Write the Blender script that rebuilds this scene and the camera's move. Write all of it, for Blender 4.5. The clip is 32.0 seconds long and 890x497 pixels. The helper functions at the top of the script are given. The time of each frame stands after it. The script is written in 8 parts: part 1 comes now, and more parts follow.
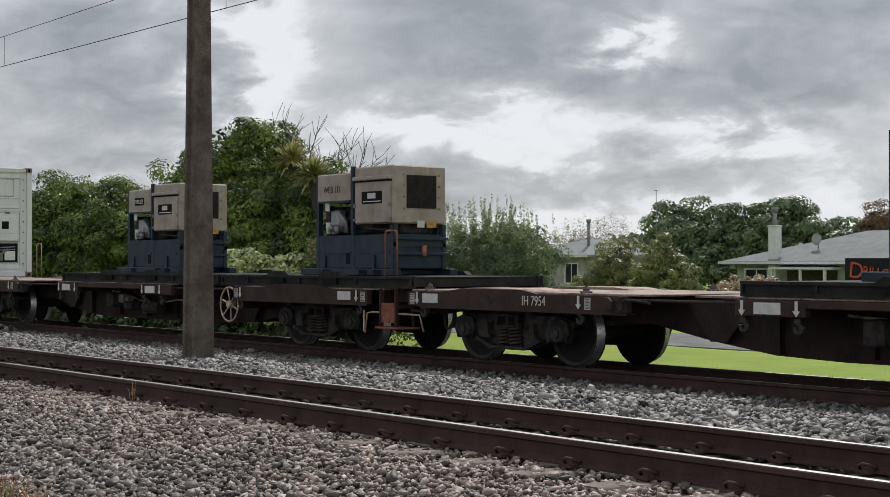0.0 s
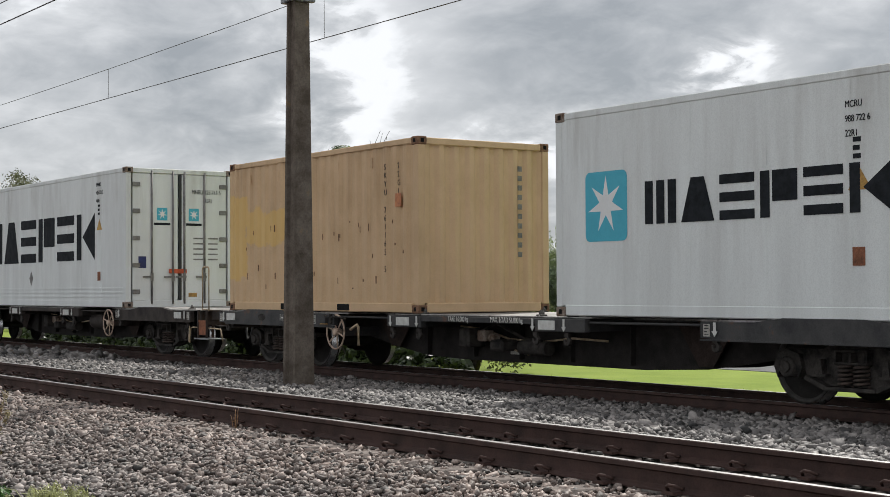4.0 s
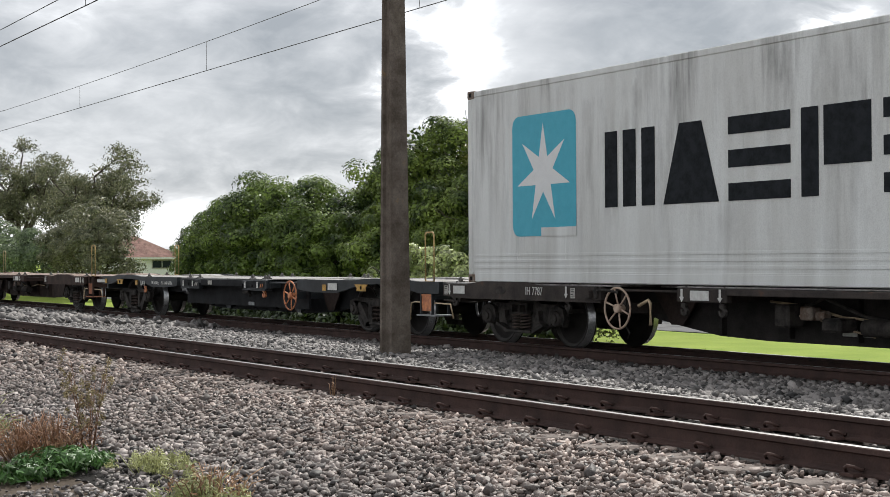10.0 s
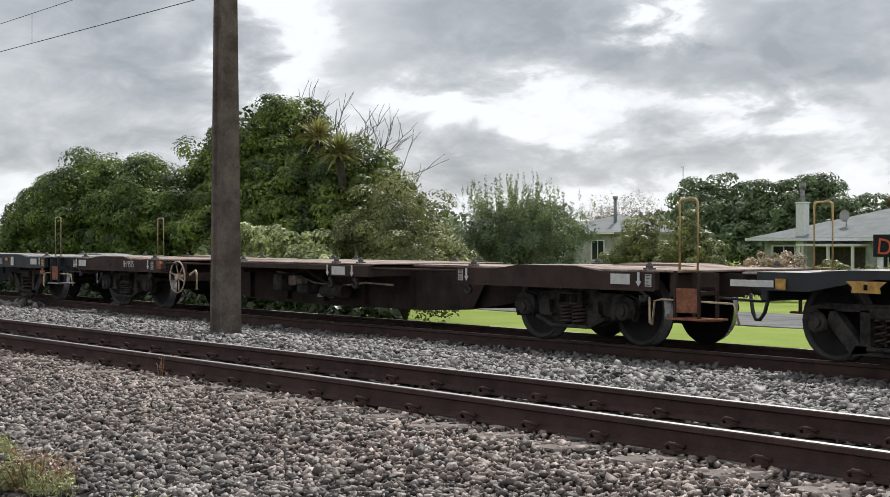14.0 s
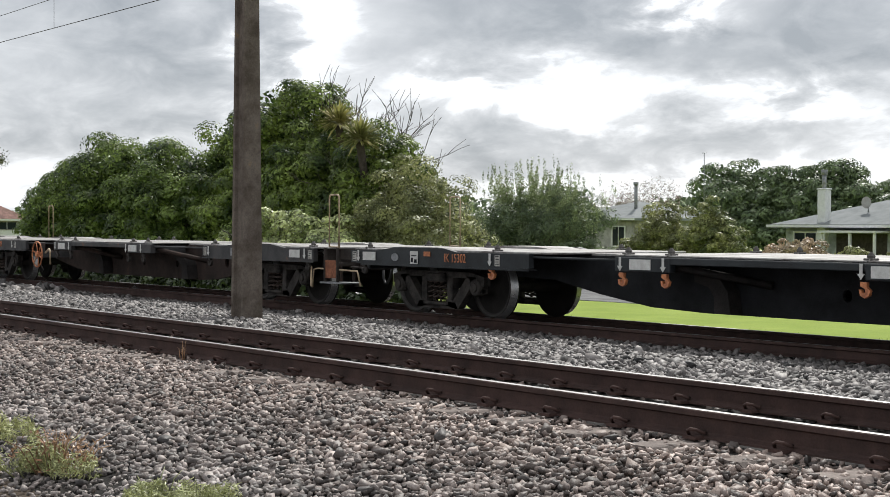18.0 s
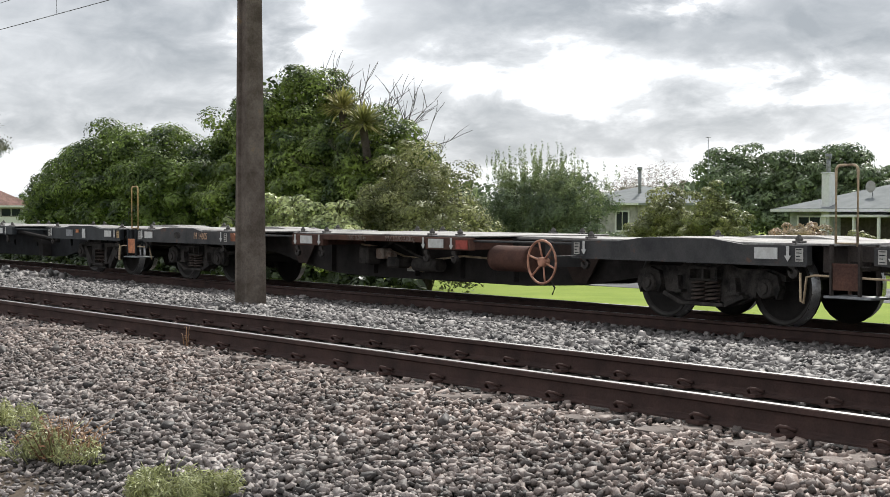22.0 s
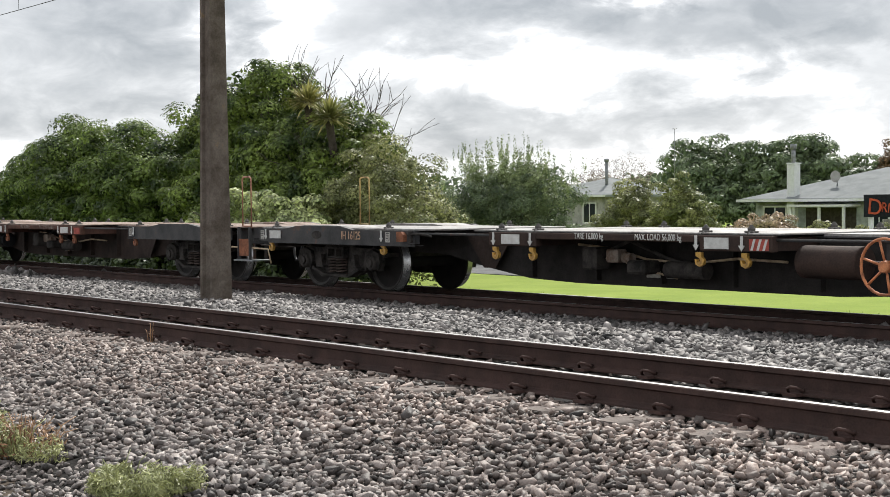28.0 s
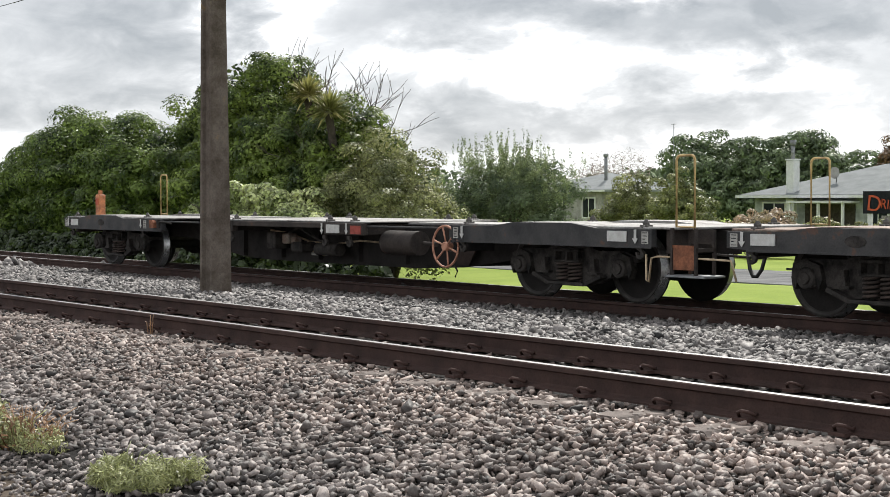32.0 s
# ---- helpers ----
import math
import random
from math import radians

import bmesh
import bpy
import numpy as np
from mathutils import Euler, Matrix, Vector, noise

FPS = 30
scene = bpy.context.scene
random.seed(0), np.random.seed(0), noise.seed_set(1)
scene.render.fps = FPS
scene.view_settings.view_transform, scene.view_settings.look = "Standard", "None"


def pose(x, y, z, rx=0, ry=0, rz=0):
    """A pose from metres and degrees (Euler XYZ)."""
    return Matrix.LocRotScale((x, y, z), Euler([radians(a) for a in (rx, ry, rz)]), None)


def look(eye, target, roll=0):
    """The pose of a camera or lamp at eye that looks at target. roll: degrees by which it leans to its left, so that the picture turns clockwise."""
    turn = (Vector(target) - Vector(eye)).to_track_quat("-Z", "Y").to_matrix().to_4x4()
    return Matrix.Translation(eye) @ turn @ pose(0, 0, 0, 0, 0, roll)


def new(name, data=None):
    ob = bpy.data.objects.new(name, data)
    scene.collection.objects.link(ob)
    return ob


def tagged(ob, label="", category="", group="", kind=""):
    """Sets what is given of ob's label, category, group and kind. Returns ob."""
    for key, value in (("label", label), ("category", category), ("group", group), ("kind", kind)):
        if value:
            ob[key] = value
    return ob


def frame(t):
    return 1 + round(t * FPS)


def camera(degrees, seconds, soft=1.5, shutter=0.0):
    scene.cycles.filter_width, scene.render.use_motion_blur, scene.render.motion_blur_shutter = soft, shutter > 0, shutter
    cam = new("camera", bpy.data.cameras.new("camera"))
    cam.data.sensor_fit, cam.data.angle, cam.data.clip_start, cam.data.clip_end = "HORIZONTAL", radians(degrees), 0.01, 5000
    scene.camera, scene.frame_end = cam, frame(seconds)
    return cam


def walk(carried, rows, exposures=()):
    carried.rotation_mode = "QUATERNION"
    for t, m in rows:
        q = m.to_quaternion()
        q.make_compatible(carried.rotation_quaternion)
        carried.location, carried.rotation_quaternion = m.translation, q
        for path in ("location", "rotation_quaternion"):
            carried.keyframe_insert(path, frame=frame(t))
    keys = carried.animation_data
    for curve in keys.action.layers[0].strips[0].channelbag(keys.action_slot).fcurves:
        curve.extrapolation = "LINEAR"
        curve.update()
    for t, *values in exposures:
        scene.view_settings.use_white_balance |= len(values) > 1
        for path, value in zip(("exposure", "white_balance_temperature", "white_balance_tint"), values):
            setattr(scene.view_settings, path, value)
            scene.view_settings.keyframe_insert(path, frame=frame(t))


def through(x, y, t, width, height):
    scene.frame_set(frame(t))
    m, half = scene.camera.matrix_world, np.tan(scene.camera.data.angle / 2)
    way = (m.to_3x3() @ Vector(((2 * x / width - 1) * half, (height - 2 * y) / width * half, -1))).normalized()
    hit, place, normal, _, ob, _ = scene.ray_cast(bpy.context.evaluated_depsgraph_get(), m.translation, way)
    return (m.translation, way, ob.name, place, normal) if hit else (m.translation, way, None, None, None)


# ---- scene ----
cam = camera(33.05, 32.0, soft=0.5)
PATH = [
    (0, pose(-0.005, 0.014, 1.279, 90.54, -0.03, 51.55)),
    (0.5, pose(-0.001, 0.012, 1.270, 90.67, 0.09, 51.38)),
    (1, pose(0.000, 0.008, 1.267, 90.82, 0.19, 51.46)),
    (1.5, pose(-0.001, 0.003, 1.271, 90.98, 0.22, 51.99)),
    (2, pose(-0.005, -0.003, 1.276, 91.15, 0.41, 52.83)),
    (2.5, pose(-0.010, -0.010, 1.277, 91.10, 0.29, 53.67)),
    (4.5, pose(-0.004, -0.007, 1.276, 91.57, 0.04, 56.25)),
    (5, pose(-0.007, -0.019, 1.265, 91.34, -0.16, 57.93)),
    (5.5, pose(-0.008, -0.022, 1.263, 91.55, 0.34, 60.07)),
    (6, pose(-0.020, -0.029, 1.267, 91.94, 0.17, 61.63)),
    (6.5, pose(-0.022, -0.028, 1.266, 91.87, -0.02, 62.53)),
    (7, pose(-0.021, -0.024, 1.266, 91.62, -0.27, 62.37)),
    (7.5, pose(-0.021, -0.024, 1.260, 91.34, -0.30, 62.29)),
    (8, pose(-0.020, -0.023, 1.260, 90.97, -0.33, 61.68)),
    (8.5, pose(-0.018, -0.023, 1.259, 90.87, -0.31, 60.93)),
    (9, pose(-0.011, -0.019, 1.257, 90.70, -0.12, 60.38)),
    (9.5, pose(-0.009, -0.016, 1.260, 90.73, 0.29, 59.68)),
    (10, pose(-0.002, -0.012, 1.258, 90.47, 0.35, 58.91)),
    (10.5, pose(-0.001, -0.011, 1.261, 90.09, 0.47, 58.40)),
    (11, pose(0.005, -0.008, 1.263, 89.80, -0.06, 56.02)),
    (11.5, pose(0.003, -0.006, 1.261, 89.59, 0.12, 54.87)),
    (12, pose(0.002, 0.002, 1.261, 89.18, -0.09, 53.50)),
    (12.5, pose(-0.001, 0.002, 1.263, 89.33, -0.43, 52.99)),
    (13, pose(-0.000, 0.001, 1.262, 89.69, -0.44, 52.87)),
    (13.5, pose(0.000, 0.002, 1.262, 89.88, -0.24, 52.55)),
    (14, pose(0.002, 0.003, 1.262, 89.67, -0.01, 52.55)),
    (14.5, pose(0.002, 0.004, 1.263, 89.46, 0.10, 52.44)),
    (16.5, pose(-0.005, -0.009, 1.258, 89.52, -0.34, 52.43)),
    (17, pose(-0.006, -0.011, 1.260, 89.40, -0.21, 53.40)),
    (17.5, pose(-0.004, -0.005, 1.258, 89.06, -0.22, 53.07)),
    (18, pose(-0.001, -0.005, 1.258, 89.12, -0.17, 53.32)),
    (18.5, pose(-0.001, 0.001, 1.257, 89.07, -0.23, 53.35)),
    (19, pose(-0.002, 0.004, 1.259, 88.89, -0.23, 53.53)),
    (19.5, pose(-0.001, 0.002, 1.259, 88.83, -0.24, 53.53)),
    (20, pose(-0.004, -0.005, 1.259, 88.90, -0.04, 53.81)),
    (20.5, pose(-0.002, -0.002, 1.261, 88.77, -0.08, 53.80)),
    (21, pose(-0.002, -0.000, 1.258, 88.70, 0.06, 53.41)),
    (21.5, pose(-0.000, 0.003, 1.256, 88.64, -0.03, 53.35)),
    (22, pose(-0.003, 0.005, 1.257, 88.56, -0.00, 53.47)),
    (22.5, pose(-0.001, 0.004, 1.256, 88.67, 0.07, 53.56)),
    (23, pose(-0.001, 0.003, 1.257, 88.54, 0.06, 53.56)),
    (23.5, pose(-0.004, 0.002, 1.258, 88.66, -0.11, 53.39)),
    (24, pose(-0.003, -0.001, 1.256, 88.59, -0.31, 53.18)),
    (24.5, pose(-0.002, 0.002, 1.255, 88.71, -0.19, 53.25)),
    (26.5, pose(0.015, 0.018, 1.254, 88.11, 0.23, 52.93)),
    (27, pose(0.013, 0.018, 1.253, 87.86, 0.29, 52.74)),
    (27.5, pose(0.018, 0.023, 1.255, 87.96, 0.37, 52.37)),
    (28, pose(0.021, 0.032, 1.257, 88.30, 0.51, 52.25)),
    (28.5, pose(0.027, 0.038, 1.253, 88.06, 0.46, 51.63)),
    (29, pose(0.021, 0.035, 1.250, 88.12, 0.48, 51.49)),
    (29.5, pose(0.014, 0.025, 1.254, 87.87, 0.06, 51.74)),
    (30, pose(0.013, 0.014, 1.253, 87.85, 0.09, 52.69)),
    (30.5, pose(0.016, 0.010, 1.253, 87.97, -0.01, 52.71)),
    (31, pose(0.016, 0.006, 1.254, 87.98, -0.02, 52.67)),
    (31.5, pose(0.018, 0.008, 1.254, 88.07, -0.05, 52.65)),
    (32, pose(0.022, 0.015, 1.256, 88.07, 0.16, 52.21)),
]
walk(cam, PATH, exposures=[(0, -0.42, 6250, 10), (2.5, -0.38, 6250, 10), (5, -0.08, 6400, 10), (8, -0.08, 6330, 10), (9.5, 0.0, 6320, 10), (11, 0.06, 6300, 10), (12.4, -0.16, 6270, 10), (14, -0.17, 6250, 10), (17, -0.15, 6260, 10), (18.2, 0.0, 6280, 10), (24, 0.08, 6300, 10), (28, 0.16, 6350, 10), (32, 0.15, 6350, 10)])

# the train rolls towards +x along the far track; its speed in m/s at every fourth second
SPEED = [6.13, 6.454, 6.498, 6.452, 6.696, 6.438, 6.575, 6.505, 6.703]
# small surges of the train, in metres at each second
SURGE = [(0, 0), (4, 0.02), (5, 0.02), (6, 0.04), (7, 0.10), (8, -0.20), (9, -0.13), (10, -0.31), (11, -0.22), (12, -0.17), (13, -0.08), (14, 0.0), (16, 0.05), (17, 0.15), (18, -0.10), (19, 0.0), (21, 0.0), (22, 0.10),
         (23, 0.0), (24, -0.04), (26, 0.03), (27, 0.09), (28, -0.09), (29, -0.02), (30, 0.20), (31, -0.08), (32, -0.10)]
FAR_Y, NEAR_Y, NEAR_Z = 13.30, 6.67, 0.242
RAIL = 0.5685


def travel(t):
    """How far the train has come at t seconds."""
    total, step = 0.0, 4.0
    for i in range(8):
        d = min(max(t - i * step, 0.0), step)
        a, b = SPEED[i], SPEED[i + 1]
        total += a * d + (b - a) * d * d / (2 * step)
    return total + float(np.interp(t, [p[0] for p in SURGE], [p[1] for p in SURGE]))


# ---- light ----
world = bpy.data.worlds.new("overcast_sky")
scene.world = world
world.use_nodes = True
SUN_AZ, SUN_EL = 35.0, 47.0   # degrees from +y towards -x, and above the horizon


def sky():
    nt = world.node_tree
    n, l = nt.nodes, nt.links
    n.clear()
    out = n.new("ShaderNodeOutputWorld")
    bg = n.new("ShaderNodeBackground")
    l.new(bg.outputs[0], out.inputs[0])
    tc = n.new("ShaderNodeTexCoord")
    sep = n.new("ShaderNodeSeparateXYZ")
    l.new(tc.outputs["Generated"], sep.inputs[0])

    def calc(op, a, b=None, c=None):
        m = n.new("ShaderNodeMath")
        m.operation = op
        for i, v in enumerate((a, b, c)):
            if v is None:
                continue
            if isinstance(v, (int, float)):
                m.inputs[i].default_value = v
            else:
                l.new(v, m.inputs[i])
        return m.outputs[0]

    up = calc("ADD", calc("MAXIMUM", sep.outputs[2], 0.0), 0.42)
    comb = n.new("ShaderNodeCombineXYZ")
    l.new(calc("DIVIDE", sep.outputs[0], up), comb.inputs[0])
    l.new(calc("DIVIDE", sep.outputs[1], up), comb.inputs[1])
    l.new(calc("MULTIPLY", sep.outputs[2], 1.6), comb.inputs[2])

    def fbm(scale, detail, rough, shift, warp):
        mp = n.new("ShaderNodeMapping")
        mp.inputs["Location"].default_value = shift
        l.new(comb.outputs[0], mp.inputs[0])
        t = n.new("ShaderNodeTexNoise")
        t.inputs["Scale"].default_value = scale
        t.inputs["Detail"].default_value = detail
        t.inputs["Roughness"].default_value = rough
        t.inputs["Distortion"].default_value = warp
        l.new(mp.outputs[0], t.inputs["Vector"])
        return t.outputs["Fac"]

    big = fbm(3.2, 10.0, 0.52, (5.3, 1.9, 0), 0.25)
    fine = fbm(10.0, 9.0, 0.58, (7.7, 2.3, 1), 0.4)
    # bearing (from +y towards -x) and height in degrees, ruffled so that the clouds have uneven edges
    bearing = calc("MULTIPLY", calc("ARCTAN2", calc("MULTIPLY", sep.outputs[0], -1.0), sep.outputs[1]), 57.29578)
    height = calc("MULTIPLY", calc("ARCSINE", sep.outputs[2]), 57.29578)
    bearing = calc("ADD", bearing, calc("MULTIPLY", calc("SUBTRACT", fine, 0.5), 9.0))
    height = calc("ADD", height, calc("MULTIPLY", calc("SUBTRACT", fbm(8.0, 9.0, 0.58, (1.7, 8.3, 3), 0.3), 0.5), 5.0))

    def bank(az, el, wide, tall, thick):
        """A bank of cloud (or, below zero, a gap in it) about one bearing and height."""
        p = calc("POWER", calc("ABSOLUTE", calc("DIVIDE", calc("SUBTRACT", bearing, az), wide)), 2.0)
        q = calc("POWER", calc("ABSOLUTE", calc("DIVIDE", calc("SUBTRACT", height, el), tall)), 2.0)
        return calc("MULTIPLY", calc("EXPONENT", calc("MULTIPLY", calc("ADD", p, q), -1.0)), thick)

    cloud = calc("ADD", calc("MULTIPLY", big, 1.15), calc("MULTIPLY", fine, 0.65))
    for row in ((66, 7.0, 6.0, 2.2, 0.13), (66, 4.0, 4.5, 0.7, 0.09), (77, 9.0, 7.0, 3.5, 0.08), (79, 5.5, 4.0, 1.2, 0.06),
                (50, 8.2, 6.0, 1.7, 0.17), (40, 9.8, 6.5, 2.0, 0.08), (37, 5.6, 3.0, 0.6, 0.06), (45, 3.0, 7.0, 0.6, 0.10), (41, 6.3, 2.5, 0.6, 0.10),
                (58.3, 7.0, 2.1, 5.0, -0.40), (50, 4.9, 5.0, 1.3, -0.42), (43.2, 8.3, 1.4, 1.1, -0.42), (40, 4.6, 4.5, 0.9, -0.35), (60, 1.0, 40.0, 1.7, -0.35)):
        cloud = calc("ADD", cloud, bank(*row))
    ramp = n.new("ShaderNodeValToRGB")
    e = ramp.color_ramp.elements
    e[0].position, e[0].color = 0.30, (1.0, 1.0, 1.0, 1)
    e[1].position, e[1].color = 0.84, (0.36, 0.38, 0.40, 1)
    for p, c in ((0.38, (0.90, 0.905, 0.91, 1)), (0.45, (0.73, 0.735, 0.74, 1)), (0.58, (0.58, 0.59, 0.60, 1)), (0.70, (0.47, 0.485, 0.50, 1))):
        k = e.new(p)
        k.color = c
    sun = Vector((-math_sin(SUN_AZ) * math_cos(SUN_EL), math_cos(SUN_AZ) * math_cos(SUN_EL), math_sin(SUN_EL)))
    dot = n.new("ShaderNodeVectorMath")
    dot.operation = "DOT_PRODUCT"
    l.new(tc.outputs["Generated"], dot.inputs[0])
    dot.inputs[1].default_value = sun
    facing = calc("MAXIMUM", dot.outputs["Value"], 0.0)
    l.new(calc("SUBTRACT", cloud, 0.33), ramp.inputs[0])
    glow = calc("POWER", facing, 12.0)
    blue = n.new("ShaderNodeTexSky")
    blue.sky_type, blue.sun_disc = "NISHITA", False
    blue.sun_elevation, blue.sun_rotation = radians(SUN_EL), radians(-SUN_AZ)
    dim = n.new("ShaderNodeVectorMath")
    dim.operation = "SCALE"
    dim.inputs["Scale"].default_value = 0.1
    l.new(blue.outputs[0], dim.inputs[0])
    thin = n.new("ShaderNodeMixRGB")
    thin.inputs[0].default_value = 0.06
    l.new(ramp.outputs[0], thin.inputs[1])
    l.new(dim.outputs[0], thin.inputs[2])
    gain = n.new("ShaderNodeVectorMath")
    gain.operation = "SCALE"
    l.new(thin.outputs[0], gain.inputs[0])
    # the clouds away from the sun are lit from the front and brighter
    away = calc("MAXIMUM", calc("SUBTRACT", 0.35, dot.outputs["Value"]), 0.0)
    l.new(calc("ADD", calc("ADD", 1.13, calc("MULTIPLY", glow, 0.25)), calc("MULTIPLY", away, 0.68)), gain.inputs["Scale"])
    l.new(gain.outputs[0], bg.inputs["Color"])
    bg.inputs["Strength"].default_value = 1.0


def math_sin(d):
    return math.sin(radians(d))


def math_cos(d):
    return math.cos(radians(d))


sky()
sun = new("sun", bpy.data.lights.new("sun", "SUN"))
sun.data.energy, sun.data.angle, sun.data.color = 3.8, radians(3), (1.0, 0.96, 0.88)
sun.matrix_world = look((-math_sin(SUN_AZ) * 60, math_cos(SUN_AZ) * 60, 50), (0, 0, 50 - 60 * math.tan(radians(SUN_EL))))


# ---- materials ----
MATS = {}


def material(name, colour, rough=0.8, metal=0.0, dark=None, scale=8.0, amount=0.5, grain=60.0, bump=0.15, stain=None, stain_at=0.62, vary=0.0, island=0.0, space="Object", streak=False, mottle=0.55):
    """A surface with two scales of variation: patches (dark, or stain) and a fine grain with relief. vary: spread from object to object; island: from piece to piece."""
    if name in MATS:
        return MATS[name]
    m = bpy.data.materials.new(name)
    m.use_nodes = True
    nt = m.node_tree
    n, l = nt.nodes, nt.links
    bsdf = n["Principled BSDF"]
    tc = n.new("ShaderNodeTexCoord")
    src = tc.outputs[space]
    if streak:
        mp = n.new("ShaderNodeMapping")
        mp.inputs["Scale"].default_value = (1.0, 1.0, 0.12)
        l.new(src, mp.inputs[0])
        src = mp.outputs[0]
    a = n.new("ShaderNodeTexNoise")
    a.inputs["Scale"].default_value, a.inputs["Detail"].default_value, a.inputs["Roughness"].default_value = scale, 6.0, 0.65
    l.new(src, a.inputs["Vector"])
    b = n.new("ShaderNodeTexNoise")
    b.inputs["Scale"].default_value, b.inputs["Detail"].default_value = grain, 3.0
    l.new(tc.outputs[space], b.inputs["Vector"])
    dark = dark or tuple(c * 0.55 for c in colour)
    r = n.new("ShaderNodeValToRGB")
    e = r.color_ramp.elements
    e[0].position, e[0].color = 0.5 - amount * 0.3, (*dark, 1)
    e[1].position, e[1].color = 0.5 + amount * 0.2, (*colour, 1)
    if stain:
        k = e.new(stain_at)
        k.color = (*colour, 1)
        k = e.new(min(stain_at + 0.08, 0.99))
        k.color = (*stain, 1)
    l.new(a.outputs["Fac"], r.inputs[0])
    mul = n.new("ShaderNodeMixRGB")
    mul.blend_type = "MULTIPLY"
    mul.inputs[0].default_value = mottle
    l.new(r.outputs[0], mul.inputs[1])
    g = n.new("ShaderNodeValToRGB")
    g.color_ramp.elements[0].position, g.color_ramp.elements[0].color = 0.3, (0.55, 0.55, 0.55, 1)
    g.color_ramp.elements[1].position, g.color_ramp.elements[1].color = 0.6, (1, 1, 1, 1)
    l.new(b.outputs["Fac"], g.inputs[0])
    l.new(g.outputs[0], mul.inputs[2])
    last = mul.outputs[0]
    if vary or island:
        hsv = n.new("ShaderNodeHueSaturation")
        mr = n.new("ShaderNodeMapRange")
        if vary:
            info = n.new("ShaderNodeObjectInfo")
            l.new(info.outputs["Random"], mr.inputs[0])
        else:
            info = n.new("ShaderNodeNewGeometry")
            l.new(info.outputs["Random Per Island"], mr.inputs[0])
        mr.inputs[3].default_value, mr.inputs[4].default_value = 1 - (vary or island), 1 + (vary or island)
        l.new(mr.outputs[0], hsv.inputs["Value"])
        l.new(last, hsv.inputs["Color"])
        last = hsv.outputs[0]
    l.new(last, bsdf.inputs["Base Color"])
    rr = n.new("ShaderNodeMapRange")
    rr.inputs[3].default_value, rr.inputs[4].default_value = min(rough + 0.15, 1.0), max(rough - 0.15, 0.05)
    l.new(a.outputs["Fac"], rr.inputs[0])
    l.new(rr.outputs[0], bsdf.inputs["Roughness"])
    bsdf.inputs["Metallic"].default_value = metal
    bsdf.inputs["Specular IOR Level"].default_value = 0.5 if rough < 0.7 else 0.15
    if bump:
        bp = n.new("ShaderNodeBump")
        bp.inputs["Strength"].default_value, bp.inputs["Distance"].default_value = bump, 0.01
        l.new(b.outputs["Fac"], bp.inputs["Height"])
        l.new(bp.outputs[0], bsdf.inputs["Normal"])
    MATS[name] = m
    return m


STONE = material("ballast_stone", (0.264, 0.234, 0.217), 0.6, dark=(0.152, 0.132, 0.121), scale=1.2, grain=120, bump=0.3, island=0.88)
STONE_GREY = material("ballast_stone_grey", (0.185, 0.168, 0.157), 0.62, dark=(0.125, 0.113, 0.106), scale=1.2, grain=120, bump=0.3, island=0.9)
# Bed coloured near black to give the shade between stones.
BED = material("ballast_bed_gap_shade", (0.026, 0.023, 0.021), 0.95, scale=9, grain=45, bump=0.8)
DIRT = material("dirt", (0.135, 0.105, 0.08), 0.95, scale=3, grain=40, bump=0.7)
LAWN = material("lawn_grass", (0.255, 0.33, 0.045), 0.9, dark=(0.205, 0.28, 0.038), mottle=0.3, scale=0.5, grain=18, bump=0.6)
ASPHALT = material("asphalt", (0.20, 0.20, 0.20), 0.85, scale=1.2, grain=120, bump=0.3)
RAIL_SIDE = material("rail_rust", (0.082, 0.050, 0.043), 0.75, 0.1, dark=(0.050, 0.034, 0.030), scale=4, grain=80, bump=0.2)
RAIL_TOP = material("rail_polished", (0.40, 0.39, 0.38), 0.5, 0.9, scale=3, grain=150, bump=0.03)
CONCRETE = material("sleeper_concrete", (0.29, 0.245, 0.22), 0.9, scale=5, grain=70, bump=0.35, vary=0.15)
MAST = material("mast_concrete", (0.175, 0.147, 0.122), 0.9, dark=(0.09, 0.072, 0.057), scale=4.0, grain=45, bump=0.5, mottle=0.5, stain=(0.25, 0.175, 0.10), stain_at=0.64)
GALV = material("galvanised", (0.35, 0.36, 0.37), 0.5, 0.6, grain=90, bump=0.05)
WIRE = material("wire", (0.10, 0.09, 0.085), 0.6, 0.5, bump=0)
PAINTS = {
    "rust": material("sill_rust_brown", (0.072, 0.046, 0.037), 0.75, 0.1, dark=(0.036, 0.028, 0.025), scale=3, amount=0.7, grain=50, bump=0.2),
    "red": material("sill_red_brown", (0.135, 0.068, 0.05), 0.75, 0.1, dark=(0.06, 0.036, 0.03), scale=3, amount=0.7, grain=50, bump=0.2),
    "dark": material("sill_charcoal", (0.055, 0.053, 0.052), 0.65, 0.1, dark=(0.028, 0.028, 0.03), scale=3, grain=50, bump=0.15, stain=(0.105, 0.058, 0.04), stain_at=0.56),
    "black": material("sill_black_green", (0.020, 0.025, 0.028), 0.55, 0.1, dark=(0.011, 0.013, 0.015), scale=3, grain=50, bump=0.1, stain=(0.06, 0.045, 0.035), stain_at=0.72),
    "grey": material("sill_grey_brown", (0.068, 0.056, 0.05), 0.7, 0.1, dark=(0.034, 0.03, 0.028), scale=3, grain=50, bump=0.2, stain=(0.12, 0.065, 0.045), stain_at=0.62),
}
